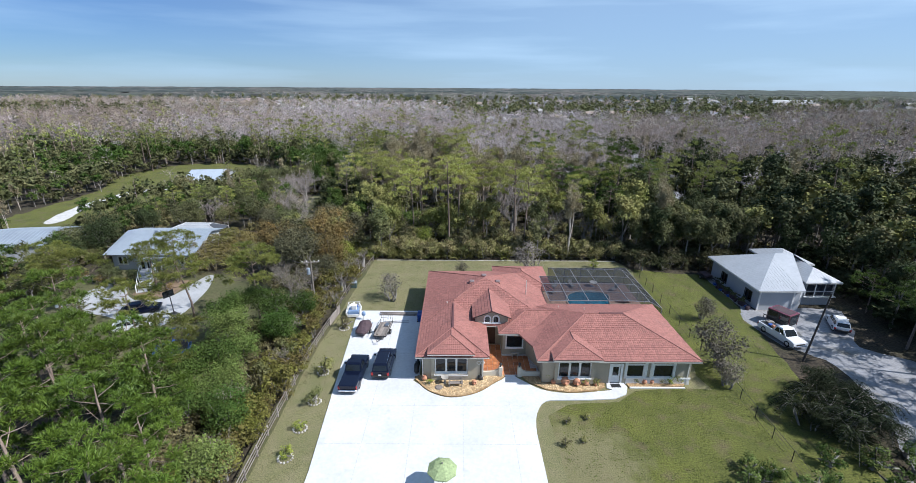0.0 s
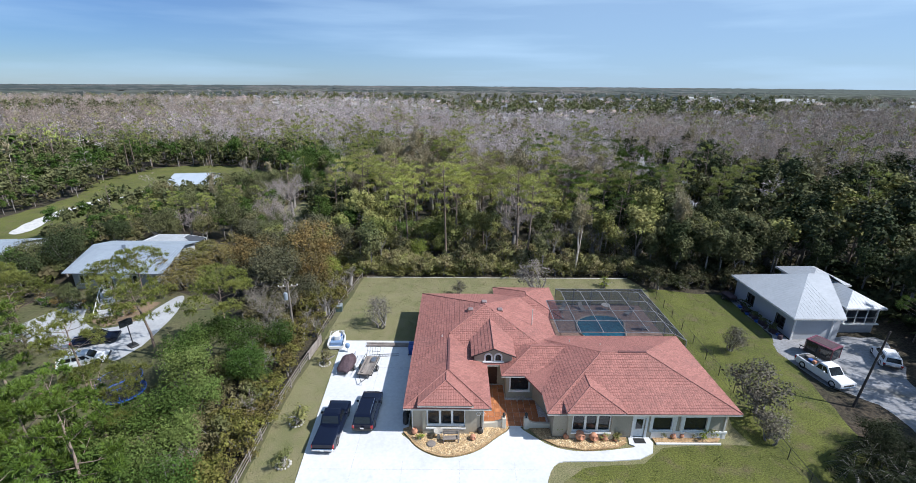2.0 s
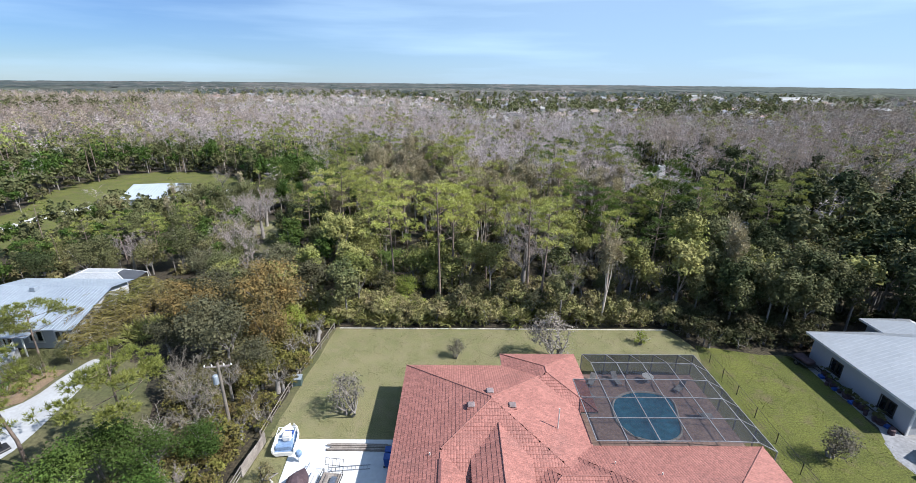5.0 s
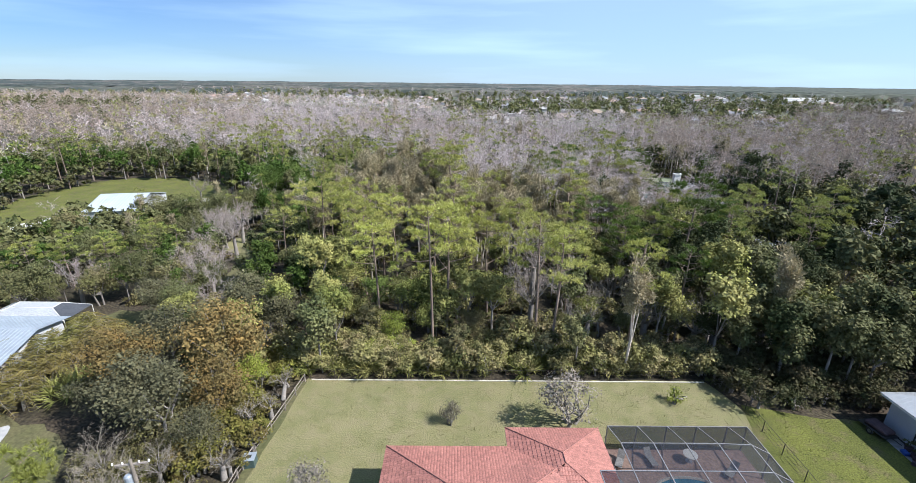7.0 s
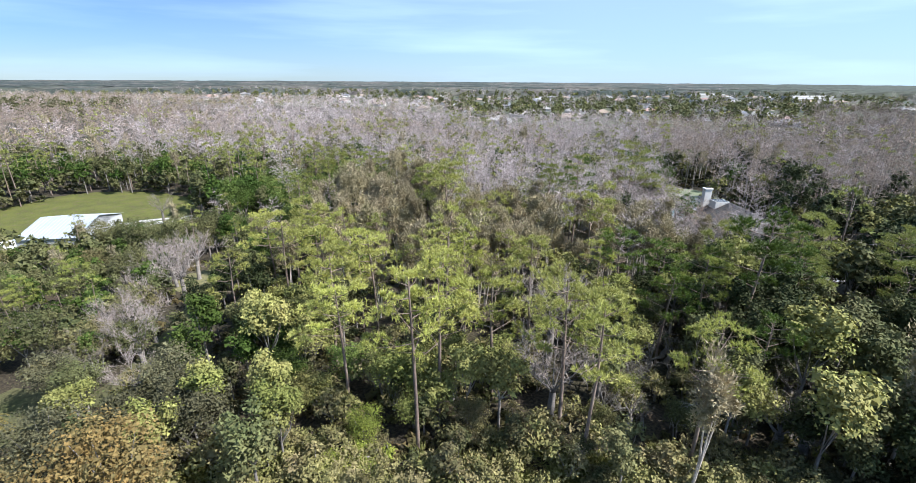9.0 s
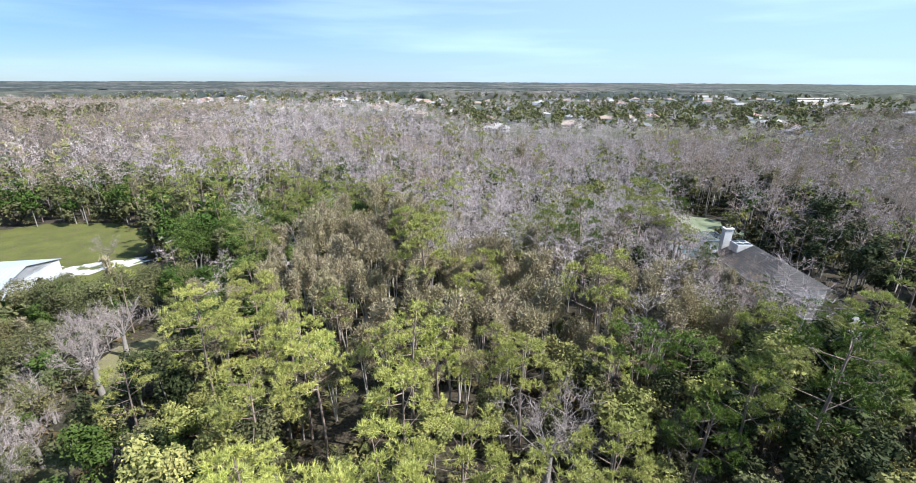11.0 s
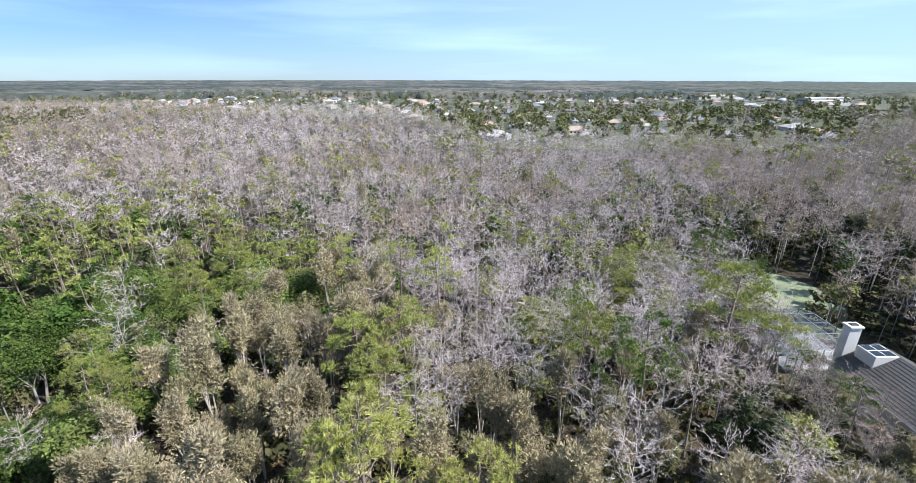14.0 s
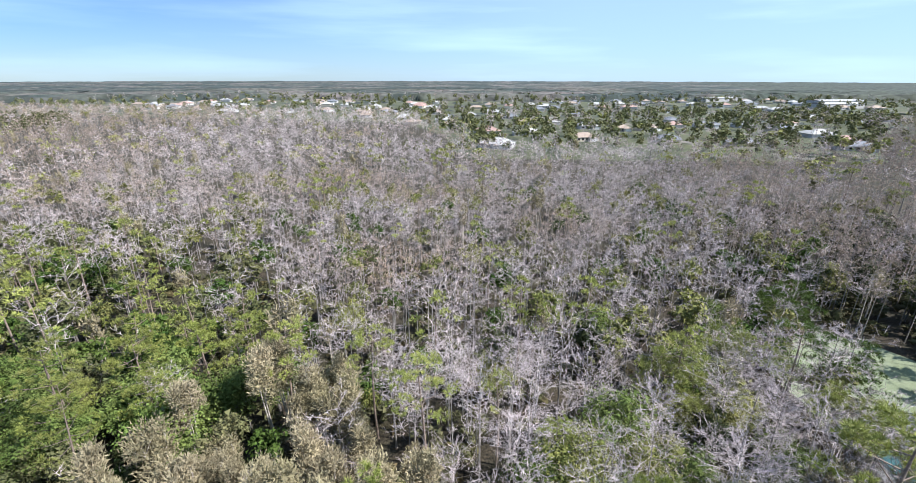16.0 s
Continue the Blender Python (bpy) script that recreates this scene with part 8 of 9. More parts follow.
def far_house(x, y, turn, w, d, ri, wi):
    ob = thing("suburban_house", f"single-storey {WALL_WORDS[wi]} house with a {ROOF_WORDS[ri]} hip roof among trees", "house", (x, y, 0), turn, group="suburban houses")
    key = (round(w), round(d))
    if key not in _house_meshes:
        w2, d2 = key[0] / 2, key[1] / 2
        wall = Shape().box(-w2, -d2, 0, w2, d2, 2.9).box(w2 * .1, -d2 - 3, 0, w2 * .9, -d2 - .005, 2.9)
        h = d2 + .6
        e = [(-w2 - .6, -d2 - .6, 2.9), (w2 + .6, -d2 - .6, 2.9), (w2 + .6, d2 + .6, 2.9), (-w2 - .6, d2 + .6, 2.9), (-w2 - .6 + h, 0, 2.9 + h * .45), (w2 + .6 - h, 0, 2.9 + h * .45)]
        roof = Shape().add(e, [(0, 1, 5, 4), (1, 2, 5), (2, 3, 4, 5), (3, 0, 4), (3, 2, 1, 0)])
        f = w2 * .4 + .5
        cx = w2 * .5
        roof.add([(cx - f, -d2 - 3.5, 2.92), (cx + f, -d2 - 3.5, 2.92), (cx, -d2 - 3.5 + f, 2.92 + f * .45), (cx - f, 0, 2.92), (cx + f, 0, 2.92), (cx, 0, 2.92 + f * .45)],
                 [(0, 1, 2), (1, 4, 5, 2), (3, 0, 2, 5)])
        _house_meshes[key] = (wall.v, wall.f, roof.v, roof.f)
    wv, wf, rv, rf = _house_meshes[key]
    k2 = (key, ri, wi)
    if k2 not in _house_meshes:
        _house_meshes[k2] = (Shape().add(wv, wf).mesh("wall", HOUSE_WALLS[wi]), Shape().add(rv, rf).mesh("roof", HOUSE_ROOFS[ri]))
        s = Shape()
    part("wall", _house_meshes[k2][0], None, ob)
    part("roof", _house_meshes[k2][1], None, ob)
    w2, d2 = key[0] / 2, key[1] / 2
    for u in (-.75, -.4, -.05):
        part("window", Shape().box(w2 * u, -d2 - .06, .9, w2 * u + 1.6, -d2 - .004, 2.3), GLASS, ob)
    part("garage_door", Shape().box(w2 * .25, -d2 - 3.06, 0.05, w2 * .75, -d2 - 3.004, 2.3), TRIM, ob)


rr = random.Random(5)
spots = [(5, 540), (121, 520), (142, 500), (166, 505), (200, 528), (229, 528), (260, 529), (274, 500), (276, 460), (268, 425), (250, 397), (-163, 722), (-110, 690), (-87, 724), (-60, 750),
         (71, 555), (94, 556), (32, 408), (60, 470), (95, 440), (150, 430), (190, 410), (30, 480), (-20, 690), (20, 640), (-30, 780)]
for _ in range(120):
    x = rr.uniform(-430, 620)
    y = rr.uniform(520 + max(0, -x) * .55, 900 + abs(x) * .3)
    if all(math.dist((x, y), s) > 27 for s in spots):
        spots.append((x, y))
for cx, cy, n in ((-195, 1110, 7), (-520, 1270, 8), (-400, 840, 9), (-1010, 1290, 12), (350, 1400, 8), (590, 950, 6)):
    for _ in range(n):
        spots.append((cx + rr.uniform(-90, 90), cy + rr.uniform(-60, 60)))
for k, (x, y) in enumerate(spots):
    far_house(x, y, rr.choice([0, 0, 90, 180, -20, 15]), rr.choice([15, 18, 21]), rr.choice([11, 13]), rr.choice([0, 0, 1, 2, 3, 1]) if x < 60 else rr.choice([0, 1, 2, 2, 3]), rr.choice([0, 1]))
for cx, cy, w in ((560, 800, 70), (640, 900, 90), (740, 760, 60), (500, 1000, 80), (-1090, 1380, 110)):
    ob = thing("warehouse", "long low white commercial building beyond the houses", "warehouse", (cx, cy, 0), 12, group="warehouses")
    part("wall", Shape().box(-w / 2, -14, 0, w / 2, 14, 7, .3), HOUSE_WALLS[0], ob)
    part("roof", Shape().add([(-w / 2 - .5, -14.5, 7.01), (w / 2 + .5, -14.5, 7.01), (w / 2 + .5, 0, 8.6), (-w / 2 - .5, 0, 8.6), (w / 2 + .5, 14.5, 7.01), (-w / 2 - .5, 14.5, 7.01)], [(0, 1, 2, 3), (3, 2, 4, 5)]), HOUSE_ROOFS[0], ob)

# garden trees among the houses
sx, sy = [], []
r2 = np.random.default_rng(21)
px, py = np.r_[r2.uniform(-640, 760, 1500), r2.uniform(-60, 420, 850)], np.r_[r2.uniform(352, 1150, 1500), r2.uniform(352, 640, 850)]
ok = inside(px, py, [(-700, 650), (-320, 640), (-150, 600), (-40, 560), (-2, 455), (10, 362), (232, 350), (330, 480), (600, 480), (760, 900), (600, 1150), (-500, 1150)])
for hx, hy in spots:
    ok &= np.hypot(px - hx, py - hy + 5) > 12
px, py = px[ok], py[ok]
pick = r2.integers(0, 9, len(px))
for nm, lo, hi, text in (("dark_tree", 0, 6, "dark garden trees among the houses"), ("cypress_tree", 6, 8, "bare grey trees among the houses"), ("oak_tree", 8, 9, "green garden trees among the houses")):
    s = (pick >= lo) & (pick < hi)
    mass("garden_trees", nm, 2, px[s], py[s], r2.uniform(0, 6.3, s.sum()), r2.uniform(.8, 1.5, s.sum()), pick[s], text, "trees")
SUBURB_GROUND = surface("dry_yards", (0.085, 0.088, 0.042), (0.050, 0.060, 0.028), size=25.0, fine=3.0, fine_amount=0.5, rough=1.0, spots=((0.16, 0.145, 0.12), 30.0, 0.6, 0.66))
patch("suburb_ground", [(-700, 655), (-320, 642), (-150, 602), (-40, 562), (-2, 457), (10, 364), (232, 352), (330, 482), (620, 482), (900, 900), (700, 1150), (-600, 1150)], 0.01, SUBURB_GROUND,
      "dry grass and yards between the houses", "ground", 6.0, 25)

# ---------------------------------------------------------------- trees that stand alone
PALM_LEAF = leaf("palm_fronds", (0.120, 0.122, 0.036), (0.190, 0.145, 0.055))
BIG = {"round_tree": ([leafy(400 + k, 6.8 + .8 * k, (3.3, 3.1, 2.9), .3, 46, 4700, .14, 2) for k in range(3)], [], [], BARK_GREY, RUST_LEAF, "broad rusty-olive tree beside the fence", "tree"),
       "bare_tree": ([branching(410 + k, 5.0) for k in range(3)], [], [], BARK_GREY, TWIG_GREY, "small bare garden tree", "tree"),
       "twiggy_tree": ([leafy(420 + k, 4.5, (2.4, 2.3, 2.0), .14, 30, 2200, .12, 3) for k in range(2)], [], [], BARK_GREY, leaf("grey_olive_leaves", (0.16, 0.14, 0.11), (0.12, 0.115, 0.085)), "small grey-olive garden tree", "tree"),
       "pale_twig_tree": ([leafy(425 + k, 4.0, (2.0, 1.9, 1.75), .12, 26, 1500, .095, 3) for k in range(2)], [], [], BARK_GREY, leaf("pale_grey_leaves", (0.21, 0.185, 0.16), (0.155, 0.14, 0.115)), "small pale twiggy tree", "tree"),
       "garden_shrub": ([leafy(430 + k, 1.3, (.7, .7, .65), .2, 12, 620, .062) for k in range(2)], [], [], BARK_GREY, YELLOW_LEAF, "small yellow-green garden shrub", "shrub"),
       "palmetto": ([palmetto(450 + k, 22, 1.5) for k in range(3)], [], [], BARK_GREY, OAK_LEAF, "low spiky palmetto at the edge of the woods", "palmetto"),
       "palm_clump": ([palm(455 + k, 36) for k in range(3)], [], [], BARK_GREY, PALM_LEAF, "clump of arching yellow-green palms beside the house", "palm"),
       "norfolk_pine": ([norfolk(460)], [], [], BARK, DARK_LEAF, "dark tiered spire-shaped conifer in the worn yard", "conifer"),
       "great_pine": ([pine(440 + k, 13.5, 520, 15, .40, 3.3, .12, .55, 14) for k in range(3)], [], [], BARK, PINE_LEAF, "large bright green slash pine", "pine tree")}
BIG["bushy_pine"] = ([pine(490 + k, 11.5, 600, 14, .46, 3.5, .15, 0.38, 13) for k in range(3)], [], [], BARK, PINE_DEEP_SHADE, "bushy deep green pine at the corner of the yard", "pine tree")
BIG["spreading_pine"] = ([pine(480 + k, 10.2, 820, 15, .42, 4.2, .125, .55, 15) for k in range(3)], [], [], BARK, PINE_DEEP_SHADE, "wide-crowned pine in the worn yard", "pine tree")
KINDS.update(BIG)
YARD_PINE = leaf("olive_pine_needles", (0.130, 0.155, 0.030), (0.185, 0.190, 0.048), translucent=0.2, rough=0.5, spec=0.3)
rr = random.Random(9)
GREY_OLIVE = leaf("grey_olive_brush", (0.120, 0.115, 0.062), (0.088, 0.090, 0.052), size=2.0)
for x, y, s, lf in ((-22.6, 73.4, 1.35, None), (-31, 77.9, .95, GREY_OLIVE), (-25, 65.2, 1.15, GREY_OLIVE), (-20.6, 81, .95, GREY_OLIVE), (-30.8, 70.8, 1.1, None), (-25.3, 86, .95, GREY_OLIVE), (-38.2, 87, .8, GREY_OLIVE), (-21.0, 68.6, .9, None), (-27.6, 68.0, .9, GREY_OLIVE), (-20.4, 63.6, .7, GREY_OLIVE),
                    (-32.5, 69, .8, GREY_OLIVE), (-28.5, 83, .8, GREY_OLIVE), (-23, 83.5, .8, GREY_OLIVE), (-34.5, 85.5, .85, DARK_LEAF), (-19.6, 72.5, .55, YELLOW_LEAF)):
    stand("round_tree", rr.randrange(3), x, y, rr.uniform(0, 360), s, "broad rusty-olive tree beside the fence" if lf is None else "broad grey-olive tree beside the fence", "trees beside the fence", lf)
for k in range(12):
    stand("palm_clump", k, -42.4 - .05 * k + rr.uniform(-.7, .7), 70.0 + 1.15 * k, rr.uniform(0, 360), rr.uniform(1.35, 1.85), group="palm clumps")
for x, y, s in ((-54.2, 64.4, .42), (-56.0, 65.4, .36), (-46.0, 63.6, .42), (-44.6, 64.8, .36), (-52.4, 65.6, .3), (-43.2, 66.6, .32), (-57.8, 66.4, .3)):
    stand("round_tree", rr.randrange(3), x, y, rr.uniform(0, 360), s, "rounded dark olive bush beside the entrance steps", "bushes before the pale house", DARK_LEAF)
for k in range(13):
    stand("garden_shrub", k, -60.5 + 1.35 * k + rr.uniform(-.3, .3), 65.2 - .32 * k + rr.uniform(-.6, .6), rr.uniform(0, 360), rr.uniform(.8, 1.3), "low dark shrub in a mulched bed", "bed shrubs", RUST_LEAF if k % 3 == 0 else LOW_GREEN)
for x, y, s in ((-62.5, 62, .8), (-64.5, 68, .9), (-63.4, 74.5, .95), (-66, 79, 1.0), (-61.6, 84.6, .9), (-67, 73, .9), (-55.5, 89, .75), (-61, 57.5, .7)):
    stand("round_tree", rr.randrange(3), x, y, rr.uniform(0, 360), s, "dense dark tree beside the metal-roofed house", "dark trees by the house", EVERGREEN_SHADE if rr.random() < .5 else DARK_LEAF)
for x, y, s in ((-26.2, 44.6, .78), (-24.0, 42.2, .72), (-22.3, 36.5, .6), (-18.9, 26.5, .7), (-20.4, 45.8, .65), (-20, 31.5, .7), (-24.5, 31, .8), (-23.4, 50.4, .75), (-20.2, 52.4, .6), (-28, 47.5, .8), (-27, 51, .75), (-24.5, 39.5, .8), (-27.2, 38, .8), (-22, 47, .7), (-23.2, 33.6, .75), (-26.8, 34.2, .8)):
    stand("round_tree", rr.randrange(3), x, y, rr.uniform(0, 360), s, "leafy dark green tree in the hedge belt", "hedge trees", LUSH_LEAF if rr.random() < .35 else LOW_GREEN)
for x, y, s in ((-56, 88, 1.0), (-66, 92, 1.0), (-56, 100, 1.0), (-51.8, 106, .95), (-48, 112, 1.0), (-62, 106, 1.05), (-70, 112, 1.0), (-42, 104, .9), (-36, 95, .85), (-58, 118, .9), (-66, 120, .8), (-68, 72, .9), (-64, 64, .95), (-70, 84, 1.0), (-56, 126, 1.05), (-50, 124, 1.1), (-62, 127, .95), (-46, 130, 1.05), (-52, 132, .95), (-43, 134, 1.05), (-46, 94, 1.0), (-40, 93, .95), (-50, 92, .9)):
    stand("round_tree", rr.randrange(3), x, y, rr.uniform(0, 360), s, "dark olive broad tree near the metal-roofed house", "neighbouring trees", DARK_LEAF if rr.random() < .5 else SHRUB_LEAF)
for x, y, s in ((-39, 110, 1.9), (-35.1, 94.5, 1.6), (-30, 87, 1.4), (-23.0, 58.6, .75), (-21.3, 34.5, .7), (-19.4, 41.8, .6), (-20.8, 49.2, .65), (-19.6, 29.0, .6), (10.6, 84.6, 2.3), (-53, 92, 1.5), (-41.5, 118, 1.8), (50.6, 124, 1.1), (50.4, 129, 1.2), (50.0, 134.5, 1.3), (50.6, 140, 1.4), (50.8, 146, 1.6), (51.2, 151, 1.7), (55, 117.5, 1.2), (60, 117, 1.1), (47.5, 138, 1.5), (48, 131, 1.4)):
    stand("bare_tree", rr.randrange(3), x, y, rr.uniform(0, 360), s, "large leafless pale grey tree", "bare trees")
for x, y, s in ((-32.7, 30.2, 1.0), (-24.5, 25.0, .95), (-25.5, 30.8, .9), (-27.6, 21.5, 1.0), (-20.6, 19, .95), (-21.5, 24, .8), (-33, 25, 1.0), (-37, 33, .95), (-30, 35.5, .85), (-40, 38, .9), (-44, 44, .9), (-36, 28.5, 1.0), (-40.5, 30.5, 1.0), (-29.5, 27, .95), (-34.5, 34.5, .9), (-43.5, 35.5, .95), (-38.5, 24, 1.0), (-28.5, 31.5, .85), (-47, 40, .9)):
    stand("bushy_pine", rr.randrange(3), x, y, rr.uniform(0, 360), s, group="bushy pines by the corner")
for x, y, s in ((-34.9, 52.2, .95), (-26.7, 53.2, .95), (-28.2, 36.2, .85), (-44.5, 65, .8), (-50, 52.5, .9), (-54.5, 55, .9), (-37.6, 45.6, .8), (-47, 63, .7)):
    stand("spreading_pine", rr.randrange(3), x, y, rr.uniform(0, 360), s, group="yard pines", leaf_material=YARD_PINE)
for x, y, s in ((-24.2, 58.2, 1.1), (-22.6, 55.6, .9), (-26.2, 60.8, 1.1), (-22.0, 60.8, .9), (-20.4, 54.0, .7), (-36.6, 99, 1.3), (-38.6, 91.8, 1.2), (-39.8, 97.6, 1.5), (-45, 112, 1.6), (-43.4, 115, 1.5), (-41.6, 104, 1.4), (-45.8, 118, 1.6), (12.8, 96.2, 2.4)):
    stand("bare_tree", rr.randrange(3), x, y, rr.uniform(0, 360), s, "tangled leafless tan-grey brush", "tan brush", BRUSH if y < 95.9 else TWIG_GREY)
# green trees under the front pines, and lighter trees in the eastern wood
for x, y, s, lf in ((-14.2, 93.5, .9, OAK_LEAF), (-12.6, 87, .7, OAK_LEAF), (-9.8, 91.2, .8, LUSH_LEAF), (-5.1, 88, .85, OAK_LEAF), (-6.6, 82.2, .55, YELLOW_LEAF), (-2.4, 84.2, .6, OAK_LEAF), (-16.2, 88.5, .8, LOW_GREEN), (-17.6, 95, .85, LOW_GREEN), (-1.5, 92, .8, OAK_LEAF), (3.4, 84, .6, SHRUB_LEAF), (6.5, 91, .75, OAK_LEAF),
                    (8.2, 82, .5, SHRUB_LEAF), (15.4, 84, .5, SHRUB_LEAF), (18.6, 87.5, .65, OAK_LEAF), (22.5, 83, .55, DARK_LEAF), (26, 88, .7, SHRUB_LEAF), (31, 86, .8, OAK_LEAF), (36, 89, .85, DARK_LEAF), (45, 90, 1.0, SHRUB_LEAF), (41, 95, .95, OAK_LEAF), (52, 96, 1.0, DARK_LEAF), (57, 90, .95, SHRUB_LEAF), (-9, 78.6, .42, YELLOW_LEAF), (-5.6, 77.6, .36, YELLOW_LEAF)):
    stand("round_tree", rr.randrange(3), x, y, rr.uniform(0, 360), s, "leafy green tree under taller pines", "understorey trees", lf)
for x, y, s in ((30.9, 97.5, 1.0), (36.5, 101.5, .95), (43, 99, .95), (51.5, 109, 1.05), (46.5, 104.5, 1.0), (58, 102, 1.0), (64, 106, 1.05), (39, 108, 1.0), (54, 97, .9)):
    stand("great_pine", rr.randrange(3), x, y, rr.uniform(0, 360), s, "olive-green slash pine in the eastern wood", "eastern pines", PINE_MID)
for x, y, s in ((53, 41, .95), (52.4, 35.5, 1.0), (54.5, 46.6, .9), (50.5, 30, .95), (57.6, 56.0, .55)):
    stand("spreading_pine", rr.randrange(3), x, y, rr.uniform(0, 360), s, "dark pine overhanging the shell drive", "pines by the shell drive")
stand("norfolk_pine", 0, -48.8, 50.5, 0, 1.0)
for x, y, s, kind, lab in ((-9.9, 59.1, 1.1, "pale_twig_tree", "thin grey-olive tree on the back lawn"), (11.6, 68.2, 1.5, "pale_twig_tree", "rounded greyish tree behind the tile roof"), (33.4, 53.6, .75, "twiggy_tree", "small sparse grey tree on the side lawn"),
                           (29.2, 42.8, 1.3, "twiggy_tree", "dense grey-olive tree at the corner of the house"), (28.6, 39.4, .75, "twiggy_tree", "low grey-olive tree at the fence"),
                           (0.6, 68.4, .5, "twiggy_tree", "knee-high shrub on the back lawn"), (23.6, 71.4, 1.5, "garden_shrub", "bright yellow-green shrub on the back lawn")):
    stand(kind, rr.randrange(3), x, y, rr.uniform(0, 360), s, lab)
for x, y, s in ((-14.7, 50.7, 1.5), (-14.7, 41.3, 1.7), (-14.2, 36.5, 1.4), (-14.4, 32.8, .9), (-14.5, 29.4, 1.0), (9.9, 40.2, 1.0), (13.6, 39.35, .7), (14.7, 39.3, .7), (21.7, 39.7, .7), (22.6, 39.6, .9), (23.6, 39.9, .9), (19.1, 39.8, .6),
                (10.3, 33.8, .6), (12.4, 34.4, .6), (9.6, 31.0, .7), (11.3, 31.4, .6), (-2.9, 39.3, .6)):
    stand("garden_shrub", rr.randrange(2), x, y, rr.uniform(0, 360), s, "small leafy shrub in the front garden", "garden shrubs", rr.choice([YELLOW_LEAF, SHRUB_LEAF, OAK_LEAF]), z=0.13 if y > 38 and x > -5 else 0)
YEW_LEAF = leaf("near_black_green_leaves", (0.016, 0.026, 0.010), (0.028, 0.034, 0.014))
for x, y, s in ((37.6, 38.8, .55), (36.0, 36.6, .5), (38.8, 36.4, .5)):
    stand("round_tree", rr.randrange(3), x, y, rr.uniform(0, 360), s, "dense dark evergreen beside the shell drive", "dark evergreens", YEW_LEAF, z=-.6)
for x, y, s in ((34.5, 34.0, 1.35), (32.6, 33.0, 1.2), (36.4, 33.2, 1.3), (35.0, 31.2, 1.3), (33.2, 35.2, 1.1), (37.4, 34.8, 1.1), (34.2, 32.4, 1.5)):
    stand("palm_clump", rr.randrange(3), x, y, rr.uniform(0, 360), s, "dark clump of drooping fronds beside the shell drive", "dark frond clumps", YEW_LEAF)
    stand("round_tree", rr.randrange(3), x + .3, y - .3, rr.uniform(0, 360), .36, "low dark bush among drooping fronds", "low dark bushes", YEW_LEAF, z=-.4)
for k in range(26):
    x, y = 22.5 + rr.uniform(0, 17), 24.5 + rr.uniform(0, 1) ** 1.5 * 5.5
    stand("garden_shrub", k, x, y, rr.uniform(0, 360), rr.uniform(1.2, 2.0), "feathery green bush at the lawn's edge", "feathery bushes", LOW_GREEN if k % 3 else LUSH_LEAF)
# most wear the darker leaf copy; shade on them is put into its colour
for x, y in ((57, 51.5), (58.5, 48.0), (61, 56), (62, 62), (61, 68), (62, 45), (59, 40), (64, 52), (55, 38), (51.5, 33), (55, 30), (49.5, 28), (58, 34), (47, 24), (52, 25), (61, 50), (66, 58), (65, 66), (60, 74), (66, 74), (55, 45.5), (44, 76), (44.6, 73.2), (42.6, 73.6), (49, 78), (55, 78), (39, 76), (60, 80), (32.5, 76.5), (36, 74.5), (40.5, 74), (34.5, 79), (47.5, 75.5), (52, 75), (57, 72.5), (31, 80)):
    stand("dark_tree", rr.randrange(3), x, y, rr.uniform(0, 360), rr.uniform(.8, 1.05), "tall dark tree shading the neighbouring house", "shading trees", DARK_LEAF if y > 72 and x < 56 and x % 2 < 1 else EVERGREEN_SHADE)

for k in range(26):
    stand("palmetto", k, -6 + 1.45 * k + rr.uniform(-.5, .5) if k < 22 else -39 + (k - 22), 76.2 + rr.uniform(0, 2.4) if k < 22 else 71.5 + 1.3 * (k - 22), rr.uniform(0, 360), rr.uniform(.8, 1.3) if k < 22 else 1.8, group="palmettos")
for k in range(12):
    stand("garden_shrub", k, -9.5 + rr.uniform(0, 7), 76.2 + rr.uniform(0, 4.5), rr.uniform(0, 360), rr.uniform(1.3, 2.0), "bright yellow-green vine-covered shrub at the woods' edge", "bright edge shrubs")

tall_pines = [(-26, 112, 1.0), (-19, 112, 1.0), (-8.5, 100, 1.05), (2.7, 102.5, 1.0), (11, 101, 1.0), (23.3, 104.3, 1.0), (24.7, 93.8, .9), (5.3, 88.5, 1.1), (0.1, 122.9, 1.4), (21, 143.3, 1.1), (38.9, 145.4, 1.4), (-4.5, 141, 1.1), (0.5, 143.5, 1.15), (-1.5, 138, .95), (8.5, 124, 1.0), (-21, 115.5, 1.05), (-11, 103, 1.0)]
tall_pines += [(-24, 168, 1.0), (-29, 164, 1.05), (-19, 171, .95), (33, 165, 1.0), (-33, 158, .95), (-25, 160, .9), (41, 170, .9), (17, 156, .7),                 (11, 82.6, 1.2), (0, 85, 1.18), (-9.1, 86.6, 1.05), (34.2, 94.7, 1.35), (0.2, 95, 1.05), (-12.2, 94.2, 1.05), (21.8, 113.3, 1.25), (16.6, 90.5, .95), (-16, 104, 1.0), (6, 118, .9), (29, 104, .9)]
